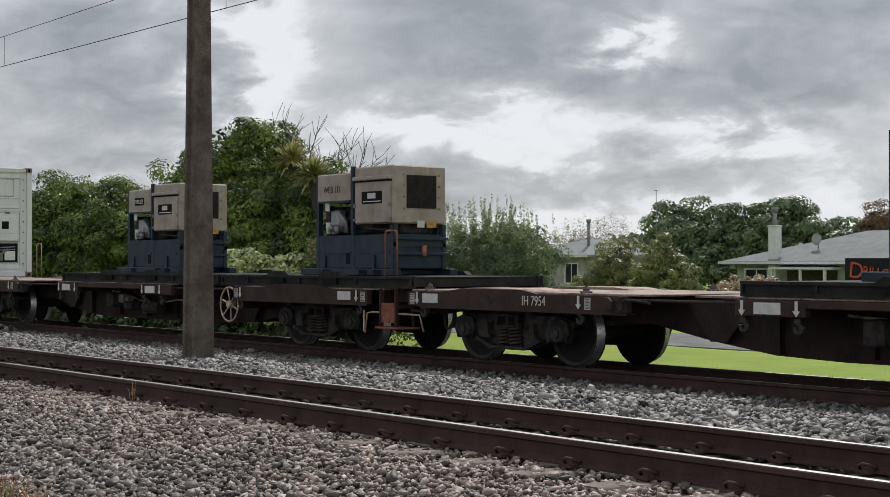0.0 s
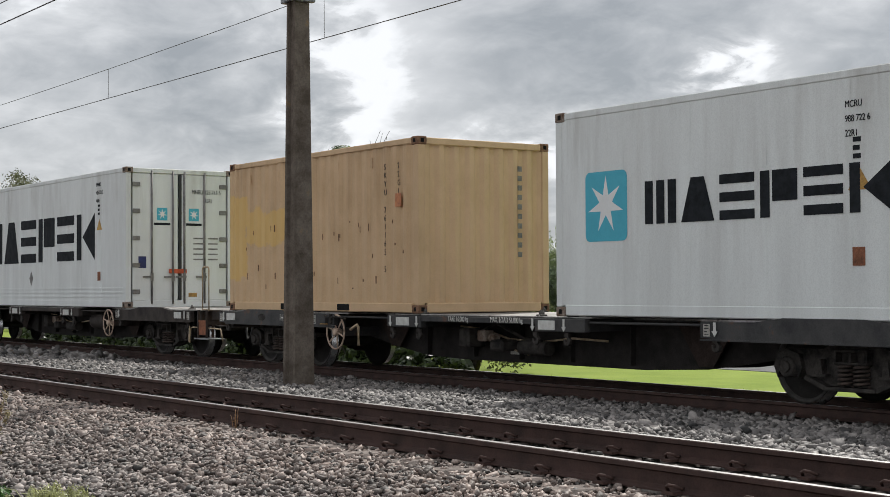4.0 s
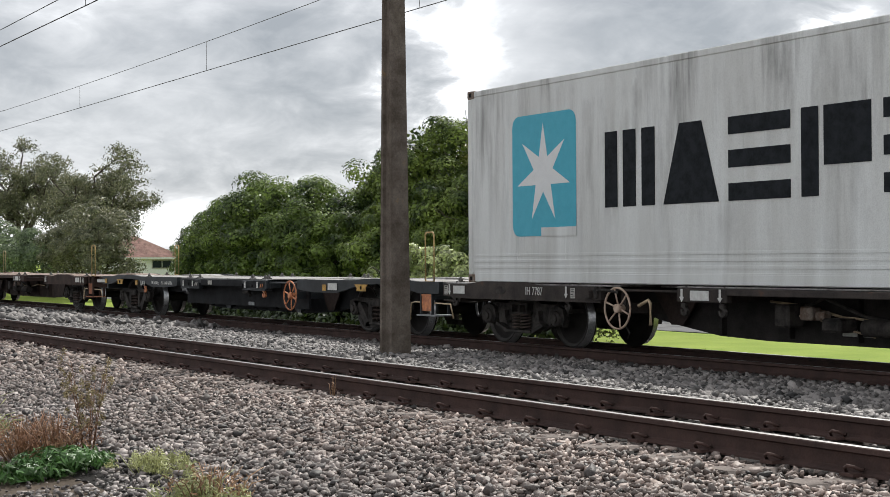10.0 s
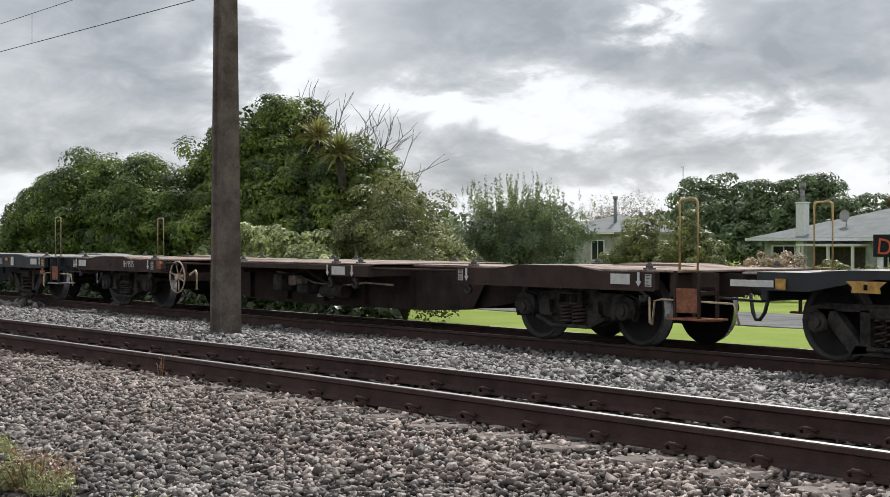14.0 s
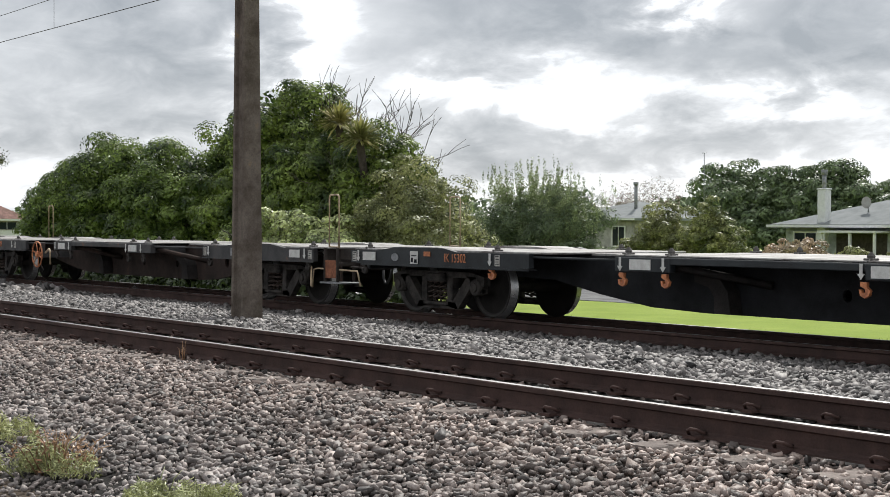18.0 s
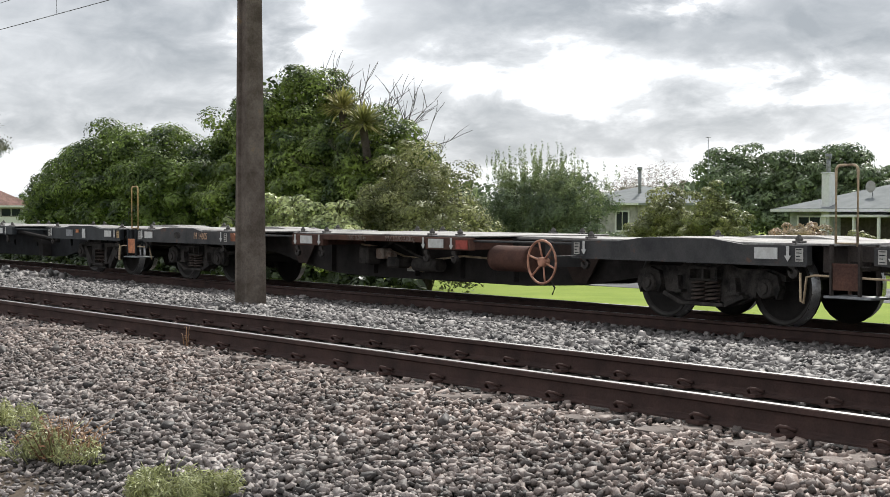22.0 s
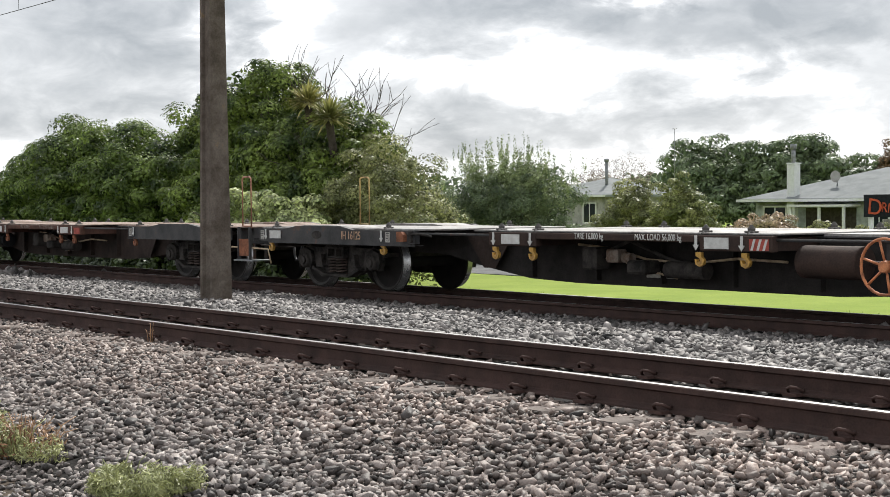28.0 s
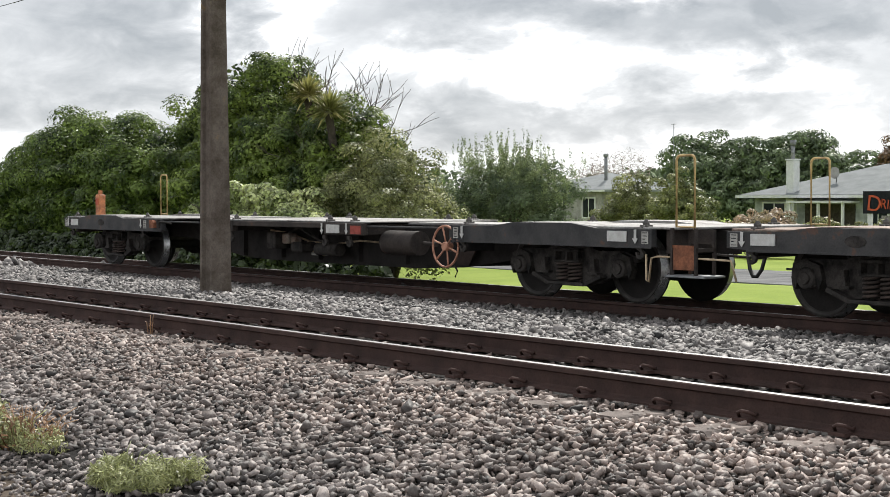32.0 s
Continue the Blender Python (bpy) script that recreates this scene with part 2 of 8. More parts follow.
DECKS = {
    "rust": material("deck_worn_rust", (0.42, 0.34, 0.29), 0.7, 0.2, dark=(0.16, 0.10, 0.075), scale=2.5, grain=40, bump=0.2),
    "dark": material("deck_worn_grey", (0.40, 0.39, 0.37), 0.65, 0.2, dark=(0.16, 0.14, 0.13), scale=2.5, grain=40, bump=0.2),
}
DECKS["black"], DECKS["grey"] = DECKS["dark"], DECKS["dark"]
PAINTS["worn"], DECKS["worn"] = PAINTS["dark"], DECKS["rust"]
# Grime and rust, darkened further to hold the shade below the deck.
UNDER = material("underframe_grime_shade", (0.036, 0.032, 0.03), 0.85, 0.0, dark=(0.02, 0.018, 0.017), scale=3, grain=50, bump=0.2, stain=(0.07, 0.042, 0.03), stain_at=0.64)
BELLY = material("belly_rust_grime_shade", (0.046, 0.032, 0.027), 0.85, 0.0, dark=(0.022, 0.018, 0.016), scale=2.5, grain=50, bump=0.2, stain=(0.085, 0.046, 0.032), stain_at=0.62)
BOGIE = material("bogie_grime", (0.072, 0.064, 0.058), 0.8, 0.1, dark=(0.02, 0.019, 0.018), scale=6, grain=60, bump=0.3)
SPRING = material("spring_rust", (0.10, 0.075, 0.064), 0.75, 0.1, dark=(0.045, 0.036, 0.032), scale=8, grain=60, bump=0.15)
WHEEL = material("wheel_steel", (0.028, 0.025, 0.023), 0.75, 0.2, dark=(0.022, 0.02, 0.019), scale=6, grain=60, bump=0.1)
RIM = material("wheel_rim", (0.055, 0.049, 0.044), 0.65, 0.3, dark=(0.033, 0.03, 0.027), scale=9, grain=70, bump=0.1)
WORN_LETTERS = material("worn_lettering", (0.30, 0.25, 0.22), 0.8, dark=(0.13, 0.085, 0.065), scale=14, grain=60, bump=0.0)
TWIST = material("twistlock_steel", (0.13, 0.12, 0.11), 0.6, 0.3, dark=(0.06, 0.055, 0.05), scale=12, grain=70, bump=0.1)
UNDER_BLACK = material("underframe_black", (0.016, 0.017, 0.019), 0.7, 0.0, dark=(0.009, 0.009, 0.010), scale=3, grain=50, bump=0.15)
TREAD = material("wheel_tread", (0.55, 0.55, 0.55), 0.3, 0.9, bump=0)
PALE = material("plate_worn_white", (0.50, 0.49, 0.45), 0.7, dark=(0.30, 0.28, 0.25), mottle=0.3, scale=14, grain=90, bump=0.05)
WHITE = material("marking_white", (0.64, 0.64, 0.61), 0.7, dark=(0.53, 0.52, 0.49), mottle=0.2, scale=12, grain=90, bump=0.05)
YELLOW = material("safety_yellow", (0.62, 0.36, 0.07), 0.6, dark=(0.30, 0.17, 0.05), scale=9, grain=90, bump=0.05)
SALMON = material("handwheel_salmon", (0.56, 0.28, 0.18), 0.65, dark=(0.30, 0.14, 0.09), scale=9, grain=90, bump=0.05)
FADED = material("handwheel_faded", (0.56, 0.43, 0.33), 0.65, dark=(0.33, 0.22, 0.16), scale=9, grain=90, bump=0.05)
ORANGE = material("handwheel_orange", (0.66, 0.25, 0.10), 0.6, dark=(0.28, 0.10, 0.05), scale=9, grain=90, bump=0.05)
RAILGREY = material("handrail_worn_paint", (0.58, 0.45, 0.29), 0.6, dark=(0.30, 0.22, 0.14), scale=9, grain=90, bump=0.05)
STEPRUST = material("step_rust", (0.33, 0.135, 0.075), 0.8, dark=(0.15, 0.07, 0.045), scale=9, grain=60, bump=0.2)
OCHRE = material("handrail_ochre", (0.68, 0.48, 0.21), 0.6, dark=(0.42, 0.28, 0.12), scale=9, grain=90, bump=0.05)
CREAM = material("number_cream", (0.62, 0.40, 0.25), 0.6, mottle=0.2, bump=0.02)
STEPORANGE = material("handrail_rust_orange", (0.36, 0.15, 0.075), 0.7, dark=(0.20, 0.09, 0.05), scale=9, grain=60, bump=0.1)
RUBBER = material("rubber", (0.025, 0.025, 0.025), 0.6, bump=0.05)
REEFER = material("reefer_white", (0.765, 0.79, 0.775), 0.5, dark=(0.635, 0.65, 0.635), scale=2.2, grain=70, bump=0.03, amount=0.8, streak=True, mottle=0.25)
REEFER_OLD = material("reefer_white_stained", (0.755, 0.77, 0.75), 0.55, dark=(0.58, 0.58, 0.55), scale=2.0, grain=70, bump=0.04, amount=0.7, streak=True, mottle=0.3)
SCUFF = material("scuff_rust", (0.16, 0.075, 0.04), 0.85, dark=(0.07, 0.04, 0.025), scale=20, bump=0.05)
CAST = material("corner_casting", (0.30, 0.25, 0.21), 0.7, 0.0, dark=(0.15, 0.095, 0.065), scale=10, grain=60, bump=0.2)
TAN = material("tan_paint", (0.65, 0.45, 0.262), 0.6, dark=(0.57, 0.39, 0.22), scale=1.4, grain=60, bump=0.05, mottle=0.2)


def faded(m, colour, patches):
    """Repainted patches with ragged edges: each from x0 to x1 and z0 to z1."""
    n, l = m.node_tree.nodes, m.node_tree.links
    bsdf = n["Principled BSDF"]
    tc = n.new("ShaderNodeTexCoord")
    no = n.new("ShaderNodeTexNoise")
    no.inputs["Scale"].default_value, no.inputs["Detail"].default_value, no.inputs["Roughness"].default_value = 2.2, 6.0, 0.7
    l.new(tc.outputs["Object"], no.inputs["Vector"])
    sep = n.new("ShaderNodeSeparateXYZ")
    l.new(tc.outputs["Object"], sep.inputs[0])

    def calc(op, a, b):
        k = n.new("ShaderNodeMath")
        k.operation = op
        for i, v in enumerate((a, b)):
            if isinstance(v, (int, float)):
                k.inputs[i].default_value = v
            else:
                l.new(v, k.inputs[i])
        return k.outputs[0]

    inside = None
    for x0, x1, z0, z1 in patches:
        dx = calc("SUBTRACT", (x1 - x0) / 2, calc("ABSOLUTE", calc("SUBTRACT", sep.outputs[0], (x0 + x1) / 2), 0))
        dz = calc("SUBTRACT", (z1 - z0) / 2, calc("ABSOLUTE", calc("SUBTRACT", sep.outputs[2], (z0 + z1) / 2), 0))
        d = calc("MINIMUM", dx, dz)
        inside = d if inside is None else calc("MAXIMUM", inside, d)
    edge = calc("ADD", inside, calc("MULTIPLY", calc("SUBTRACT", no.outputs["Fac"], 0.5), 0.55))
    mr = n.new("ShaderNodeMapRange")
    mr.inputs[1].default_value, mr.inputs[2].default_value, mr.inputs[4].default_value = -0.01, 0.03, 0.6
    l.new(edge, mr.inputs[0])
    mx = n.new("ShaderNodeMixRGB")
    l.new(mr.outputs[0], mx.inputs[0])
    l.new(bsdf.inputs["Base Color"].links[0].from_socket, mx.inputs[1])
    mx.inputs[2].default_value = (*colour, 1)
    l.new(mx.outputs[0], bsdf.inputs["Base Color"])


def rust_dusted(m, colour, y0, y1):
    """Brown dust from rail and brakes, thicker towards the rail at y1, in uneven patches."""
    n, l = m.node_tree.nodes, m.node_tree.links
    bsdf = n["Principled BSDF"]
    old = bsdf.inputs["Base Color"].links[0].from_socket
    tc = n.new("ShaderNodeTexCoord")
    no = n.new("ShaderNodeTexNoise")
    no.inputs["Scale"].default_value, no.inputs["Detail"].default_value = 0.9, 6.0
    l.new(tc.outputs["Object"], no.inputs["Vector"])
    sep = n.new("ShaderNodeSeparateXYZ")
    l.new(tc.outputs["Object"], sep.inputs[0])
    mr = n.new("ShaderNodeMapRange")
    mr.inputs[1].default_value, mr.inputs[2].default_value = y0, y1
    mr.inputs[3].default_value, mr.inputs[4].default_value = -0.35, 0.5
    l.new(sep.outputs[1], mr.inputs[0])
    add = n.new("ShaderNodeMath")
    add.use_clamp = True
    l.new(no.outputs["Fac"], add.inputs[0])
    l.new(mr.outputs[0], add.inputs[1])
    mx = n.new("ShaderNodeMixRGB")
    mx.blend_type = "MULTIPLY"
    l.new(add.outputs[0], mx.inputs[0])
    l.new(old, mx.inputs[1])
    mx.inputs[2].default_value = (*colour, 1)
    l.new(mx.outputs[0], bsdf.inputs["Base Color"])


rust_dusted(STONE, (1.0, 0.88, 0.81), 3.4, 5.4)
def streaked(m, colour, top, strength):
    """Grime that has run down a wall from its top rail, in uneven streaks and patches."""
    n, l = m.node_tree.nodes, m.node_tree.links
    bsdf = n["Principled BSDF"]
    old = bsdf.inputs["Base Color"].links[0].from_socket
    tc = n.new("ShaderNodeTexCoord")

    def field(scale, spread, lo, hi):
        mp = n.new("ShaderNodeMapping")
        mp.inputs["Scale"].default_value = spread
        l.new(tc.outputs["Object"], mp.inputs[0])
        no = n.new("ShaderNodeTexNoise")
        no.inputs["Scale"].default_value, no.inputs["Detail"].default_value, no.inputs["Roughness"].default_value = scale, 6.0, 0.62
        l.new(mp.outputs[0], no.inputs["Vector"])
        mr = n.new("ShaderNodeMapRange")
        mr.inputs[1].default_value, mr.inputs[2].default_value = lo, hi
        l.new(no.outputs["Fac"], mr.inputs[0])
        return mr.outputs[0]

    def times(a, b):
        k = n.new("ShaderNodeMath")
        k.operation = "MULTIPLY"
        for i, v in enumerate((a, b)):
            if isinstance(v, float):
                k.inputs[i].default_value = v
            else:
                l.new(v, k.inputs[i])
        return k.outputs[0]

    sep = n.new("ShaderNodeSeparateXYZ")
    l.new(tc.outputs["Object"], sep.inputs[0])
    mr = n.new("ShaderNodeMapRange")
    mr.inputs[1].default_value, mr.inputs[2].default_value = 0.2, top
    mr.inputs[3].default_value, mr.inputs[4].default_value = 0.25, 1.0
    l.new(sep.outputs[2], mr.inputs[0])
    fac = times(times(times(field(6.0, (1, 1, 0.09), 0.42, 0.66), field(0.9, (1, 1, 0.5), 0.42, 0.60)), mr.outputs[0]), strength)
    mx = n.new("ShaderNodeMixRGB")
    l.new(fac, mx.inputs[0])
    l.new(old, mx.inputs[1])
    mx.inputs[2].default_value = (*colour, 1)
    l.new(mx.outputs[0], bsdf.inputs["Base Color"])


streaked(REEFER_OLD, (0.17, 0.165, 0.155), 2.7, 0.8)
streaked(REEFER, (0.28, 0.25, 0.21), 2.7, 0.35)
streaked(TAN, (0.22, 0.12, 0.06), 2.5, 0.35)
faded(TAN, (0.72, 0.47, 0.12), ((-0.2, 0.6, 0.55, 2.0), (0.5, 2.3, 1.15, 1.75)))
BLUE = material("logo_blue", (0.06, 0.42, 0.55), 0.5, dark=(0.055, 0.39, 0.52), mottle=0.12, bump=0.02)
LOGO_WHITE = material("logo_white", (0.78, 0.79, 0.78), 0.5, dark=(0.74, 0.75, 0.74), mottle=0.12, bump=0.02)
INK = material("letter_black", (0.021, 0.024, 0.028), 0.8, mottle=0.2, bump=0.02)
STEEL = material("door_bar_steel", (0.26, 0.25, 0.24), 0.5, 0.5, bump=0.05)
# Near-black that paints the shade inside openings; also plain black plates and insulators.
HOLE = material("recess_shade_plate_black", (0.012, 0.012, 0.012), 0.8, bump=0.0)
BEIGE = material("generator_beige", (0.44, 0.385, 0.315), 0.6, dark=(0.32, 0.275, 0.22), scale=3, grain=60, bump=0.05)
NAVY = material("generator_navy", (0.010, 0.030, 0.050), 0.6, dark=(0.007, 0.016, 0.027), scale=3, grain=60, bump=0.1)
BLACKBOX = material("generator_black", (0.014, 0.017, 0.021), 0.4, dark=(0.008, 0.010, 0.013), scale=3, grain=60, bump=0.05)
RACK = material("flat_rack_green", (0.036, 0.036, 0.035), 0.8, dark=(0.02, 0.019, 0.018), stain=(0.075, 0.045, 0.03), stain_at=0.6, scale=4, grain=60, bump=0.15)
streaked(BEIGE, (0.16, 0.10, 0.065), 1.55, 0.45)
LOGO_ORANGE = material("logo_orange", (0.62, 0.10, 0.03), 0.5, bump=0.02)


def leaf_mat(name, colour, dark, island=0.45, through=0.16, gloss=0.3):
    """Thin leaves that let some light through, each a little different."""
    m = bpy.data.materials.new(name)
    m.use_nodes = True
    n, l = m.node_tree.nodes, m.node_tree.links
    bsdf = n["Principled BSDF"]
    out = n["Material Output"]
    tc = n.new("ShaderNodeTexCoord")
    no = n.new("ShaderNodeTexNoise")
    no.inputs["Scale"].default_value, no.inputs["Detail"].default_value = 1.1, 4.0
    l.new(tc.outputs["Object"], no.inputs["Vector"])
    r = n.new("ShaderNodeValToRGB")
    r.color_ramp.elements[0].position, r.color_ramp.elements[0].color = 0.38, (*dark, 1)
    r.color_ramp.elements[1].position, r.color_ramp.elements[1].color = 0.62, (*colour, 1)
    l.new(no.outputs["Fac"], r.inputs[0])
    geo = n.new("ShaderNodeNewGeometry")
    mr = n.new("ShaderNodeMapRange")
    l.new(geo.outputs["Random Per Island"], mr.inputs[0])
    mr.inputs[3].default_value, mr.inputs[4].default_value = 1 - island, 1 + island
    hsv = n.new("ShaderNodeHueSaturation")
    l.new(mr.outputs[0], hsv.inputs["Value"])
    l.new(r.outputs[0], hsv.inputs["Color"])
    l.new(hsv.outputs[0], bsdf.inputs["Base Color"])
    bsdf.inputs["Roughness"].default_value = 0.42
    bsdf.inputs["Specular IOR Level"].default_value = gloss
    tr = n.new("ShaderNodeBsdfTranslucent")
    l.new(hsv.outputs[0], tr.inputs["Color"])
    mx = n.new("ShaderNodeMixShader")
    mx.inputs[0].default_value = through
    l.new(bsdf.outputs[0], mx.inputs[1])
    l.new(tr.outputs[0], mx.inputs[2])
    l.new(mx.outputs[0], out.inputs["Surface"])
    return m


LEAF = {
    # Very low dark ends of hedge and tree paint shaded hollows among the leaves.
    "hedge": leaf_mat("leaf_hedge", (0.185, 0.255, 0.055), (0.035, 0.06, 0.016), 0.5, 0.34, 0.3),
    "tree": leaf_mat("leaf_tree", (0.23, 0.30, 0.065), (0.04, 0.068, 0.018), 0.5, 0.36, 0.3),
    "olive": leaf_mat("leaf_olive", (0.33, 0.34, 0.14), (0.13, 0.145, 0.06), 0.55, 0.3),
    # Leaf tone raised to stand in for sun that the thicket keeps off.
    "pale": leaf_mat("leaf_sunlit_tone", (0.58, 0.62, 0.30), (0.16, 0.21, 0.07), 0.65, 0.3, 0.5),
    # Leaf colour holds the shade at the thicket's foot.
    "foot_shade": leaf_mat("leaf_foot_shade", (0.05, 0.07, 0.025), (0.02, 0.03, 0.012), 0.4, 0.05),
    "twig": leaf_mat("leaf_twig", (0.34, 0.27, 0.235), (0.24, 0.19, 0.165)),
    "russet": leaf_mat("leaf_russet", (0.21, 0.12, 0.06), (0.09, 0.065, 0.035)),
    "palm": leaf_mat("leaf_palm", (0.42, 0.38, 0.13), (0.22, 0.23, 0.075), 0.35, 0.35),
    "gum": leaf_mat("leaf_gum", (0.225, 0.225, 0.135), (0.10, 0.11, 0.06), 0.5, 0.25),
    "dark": leaf_mat("leaf_dark", (0.19, 0.245, 0.12), (0.085, 0.12, 0.06)),
    "flower": leaf_mat("leaf_blossom", (0.546, 0.403, 0.286), (0.275, 0.225, 0.138)),
    "gold": leaf_mat("leaf_gold", (0.30, 0.31, 0.12), (0.12, 0.15, 0.055)),
    "weed": leaf_mat("leaf_weed", (0.46, 0.47, 0.22), (0.30, 0.32, 0.15)),
    "lawn": leaf_mat("leaf_lawn", (0.24, 0.35, 0.04), (0.20, 0.30, 0.035), 0.2),
    "shoot": leaf_mat("leaf_shoot", (0.36, 0.42, 0.20), (0.17, 0.22, 0.09)),
    "nettle": leaf_mat("leaf_nettle", (0.075, 0.16, 0.04), (0.04, 0.09, 0.022)),
    "straw": leaf_mat("leaf_straw", (0.40, 0.25, 0.145), (0.25, 0.13, 0.075)),
    "seed": leaf_mat("leaf_seed_head", (0.40, 0.34, 0.18), (0.25, 0.20, 0.10)),
}
BARK = material("bark", (0.12, 0.10, 0.085), 0.9, scale=4, grain=40, bump=0.6)
ROOF_GREY = material("roof_painted_iron", (0.235, 0.25, 0.25), 0.85, 0.0, dark=(0.19, 0.205, 0.205), mottle=0.2, scale=1.5, grain=40, bump=0.1)
ROOF_RED = material("roof_red_tile", (0.30, 0.175, 0.145), 0.8, scale=2, grain=30, bump=0.3)
HOUSE_WALL = material("weatherboard_cream", (0.40, 0.39, 0.37), 0.7, mottle=0.2, scale=2, grain=40, bump=0.05)
HOUSE_BLUE = material("weatherboard_pale_green", (0.40, 0.43, 0.41), 0.7, mottle=0.2, scale=2, grain=40, bump=0.05)
TRIM = material("house_trim_white", (0.70, 0.71, 0.70), 0.7, mottle=0.15, dark=(0.6, 0.61, 0.6), bump=0.03)
FENCE = material("fence_grey_wood", (0.34, 0.32, 0.29), 0.85, scale=5, grain=50, bump=0.2, vary=0.2)


def glass_mat():
    m = bpy.data.materials.new("window_glass")
    m.use_nodes = True
    b = m.node_tree.nodes["Principled BSDF"]
    b.inputs["Base Color"].default_value = (0.02, 0.025, 0.03, 1)
    b.inputs["Roughness"].default_value = 0.06
    return m


GLASS = glass_mat()


# ---- mesh helpers ----
def box(bm, x0, x1, y0, y1, z0, z1, bevel=0.0, mat=0):
    x0, x1, y0, y1, z0, z1 = min(x0, x1), max(x0, x1), min(y0, y1), max(y0, y1), min(z0, z1), max(z0, z1)
    if not bevel:
        v = [bm.verts.new(p) for p in ((x0, y0, z0), (x1, y0, z0), (x1, y1, z0), (x0, y1, z0), (x0, y0, z1), (x1, y0, z1), (x1, y1, z1), (x0, y1, z1))]
        for f in ((0, 3, 2, 1), (4, 5, 6, 7), (0, 1, 5, 4), (1, 2, 6, 5), (2, 3, 7, 6), (3, 0, 4, 7)):
            bm.faces.new([v[i] for i in f]).material_index = mat
        return
    b = min(bevel, (x1 - x0) * 0.45, (y1 - y0) * 0.45, (z1 - z0) * 0.45)
    rings = []
    for z, d in ((z0, b), (z0 + b, 0), (z1 - b, 0), (z1, b)):
        a0, a1, c0, c1 = x0 + d, x1 - d, y0 + d, y1 - d
        k = b if d == 0 else 0.0
        rings.append([bm.verts.new(p) for p in ((a0 + k, c0, z), (a1 - k, c0, z), (a1, c0 + k, z), (a1, c1 - k, z), (a1 - k, c1, z), (a0 + k, c1, z), (a0, c1 - k, z), (a0, c0 + k, z))] if k else
                     [bm.verts.new(p) for p in ((a0, c0, z), (a1, c0, z), (a1, c1, z), (a0, c1, z))])
    lo, m0, m1, hi = rings
    bm.faces.new(lo[::-1]).material_index = mat
    bm.faces.new(hi).material_index = mat
    for i in range(8):
        j = (i + 1) % 8
        bm.faces.new((m0[i], m0[j], m1[j], m1[i])).material_index = mat
    for i in range(4):
        j = (i + 1) % 4
        a, c = m0[2 * i], m0[2 * i + 1]
        bm.faces.new((lo[i], lo[j], c, a)).material_index = mat
        bm.faces.new((lo[j], m0[(2 * i + 2) % 8], c)).material_index = mat
        a, c = m1[2 * i], m1[2 * i + 1]
        bm.faces.new((a, c, hi[j], hi[i])).material_index = mat
        bm.faces.new((c, m1[(2 * i + 2) % 8], hi[j])).material_index = mat


def prism(bm, pts, y0, y1, mat=0):
    """A shape drawn in x and z, given thickness from y0 to y1."""
    a = [bm.verts.new((x, y0, z)) for x, z in pts]
    b = [bm.verts.new((x, y1, z)) for x, z in pts]
    bm.faces.new(a).material_index = mat
    bm.faces.new(b[::-1]).material_index = mat
    for i in range(len(pts)):
        j = (i + 1) % len(pts)
        bm.faces.new((a[j], a[i], b[i], b[j])).material_index = mat


def tube(bm, path, r, n=8, mat=0, r2=None):
    path = [Vector(p) for p in path]
    rings = []
    for i, p in enumerate(path):
        d = (path[min(i + 1, len(path) - 1)] - path[max(i - 1, 0)]).normalized()
        q = d.to_track_quat("Z", "Y")
        rad = r if r2 is None else r + (r2 - r) * i / (len(path) - 1)
        rings.append([bm.verts.new(p + q @ Vector((rad * math.cos(k * math.tau / n), rad * math.sin(k * math.tau / n), 0))) for k in range(n)])
    for a, b in zip(rings, rings[1:]):
        for k in range(n):
            f = bm.faces.new((a[k], a[(k + 1) % n], b[(k + 1) % n], b[k]))
            f.material_index, f.smooth = mat, True
    bm.faces.new(rings[0][::-1]).material_index = mat
    bm.faces.new(rings[-1]).material_index = mat


def lathe(bm, profile, n=24, mat=0, smooth=True, band=None):
    """Turned about the y axis: profile of (radius, y)."""
    rings = [[bm.verts.new((r * math.cos(k * math.tau / n), y, r * math.sin(k * math.tau / n))) for k in range(n)] for r, y in profile]
    for i, (a, b) in enumerate(zip(rings, rings[1:])):
        for k in range(n):
            f = bm.faces.new((a[k], a[(k + 1) % n], b[(k + 1) % n], b[k]))
            f.material_index, f.smooth = (1 if band and i in band else mat), smooth
    bm.faces.new(rings[0][::-1]).material_index = mat
    bm.faces.new(rings[-1]).material_index = mat


CACHE = {}


def part(name, bm, mat, parent=None, label="", at=None, key=None):
    """Links a bmesh, or the mesh kept under key, as one mesh object."""
    mats = mat if isinstance(mat, (list, tuple)) else [mat]
    if key is not None and key in CACHE:
        me = CACHE[key]
    else:
        if callable(bm):
            made = bmesh.new()
            bm(made)
            bm = made
        bmesh.ops.recalc_face_normals(bm, faces=bm.faces)
        me = bpy.data.meshes.new(name)
        bm.to_mesh(me)
        bm.free()
        for m in mats:
            me.materials.append(m)
        if key is not None:
            CACHE[key] = me
    ob = new(name, me)
    if parent:
        ob.parent = parent
    if at is not None:
        ob.matrix_basis = at if isinstance(at, Matrix) else Matrix.Translation(at)
    if label:
        tagged(ob, label)
    return ob


def built(*steps):
    """A function that makes boxes, for part()."""
    def make(bm):
        for s in steps:
            box(bm, *s)
    return make


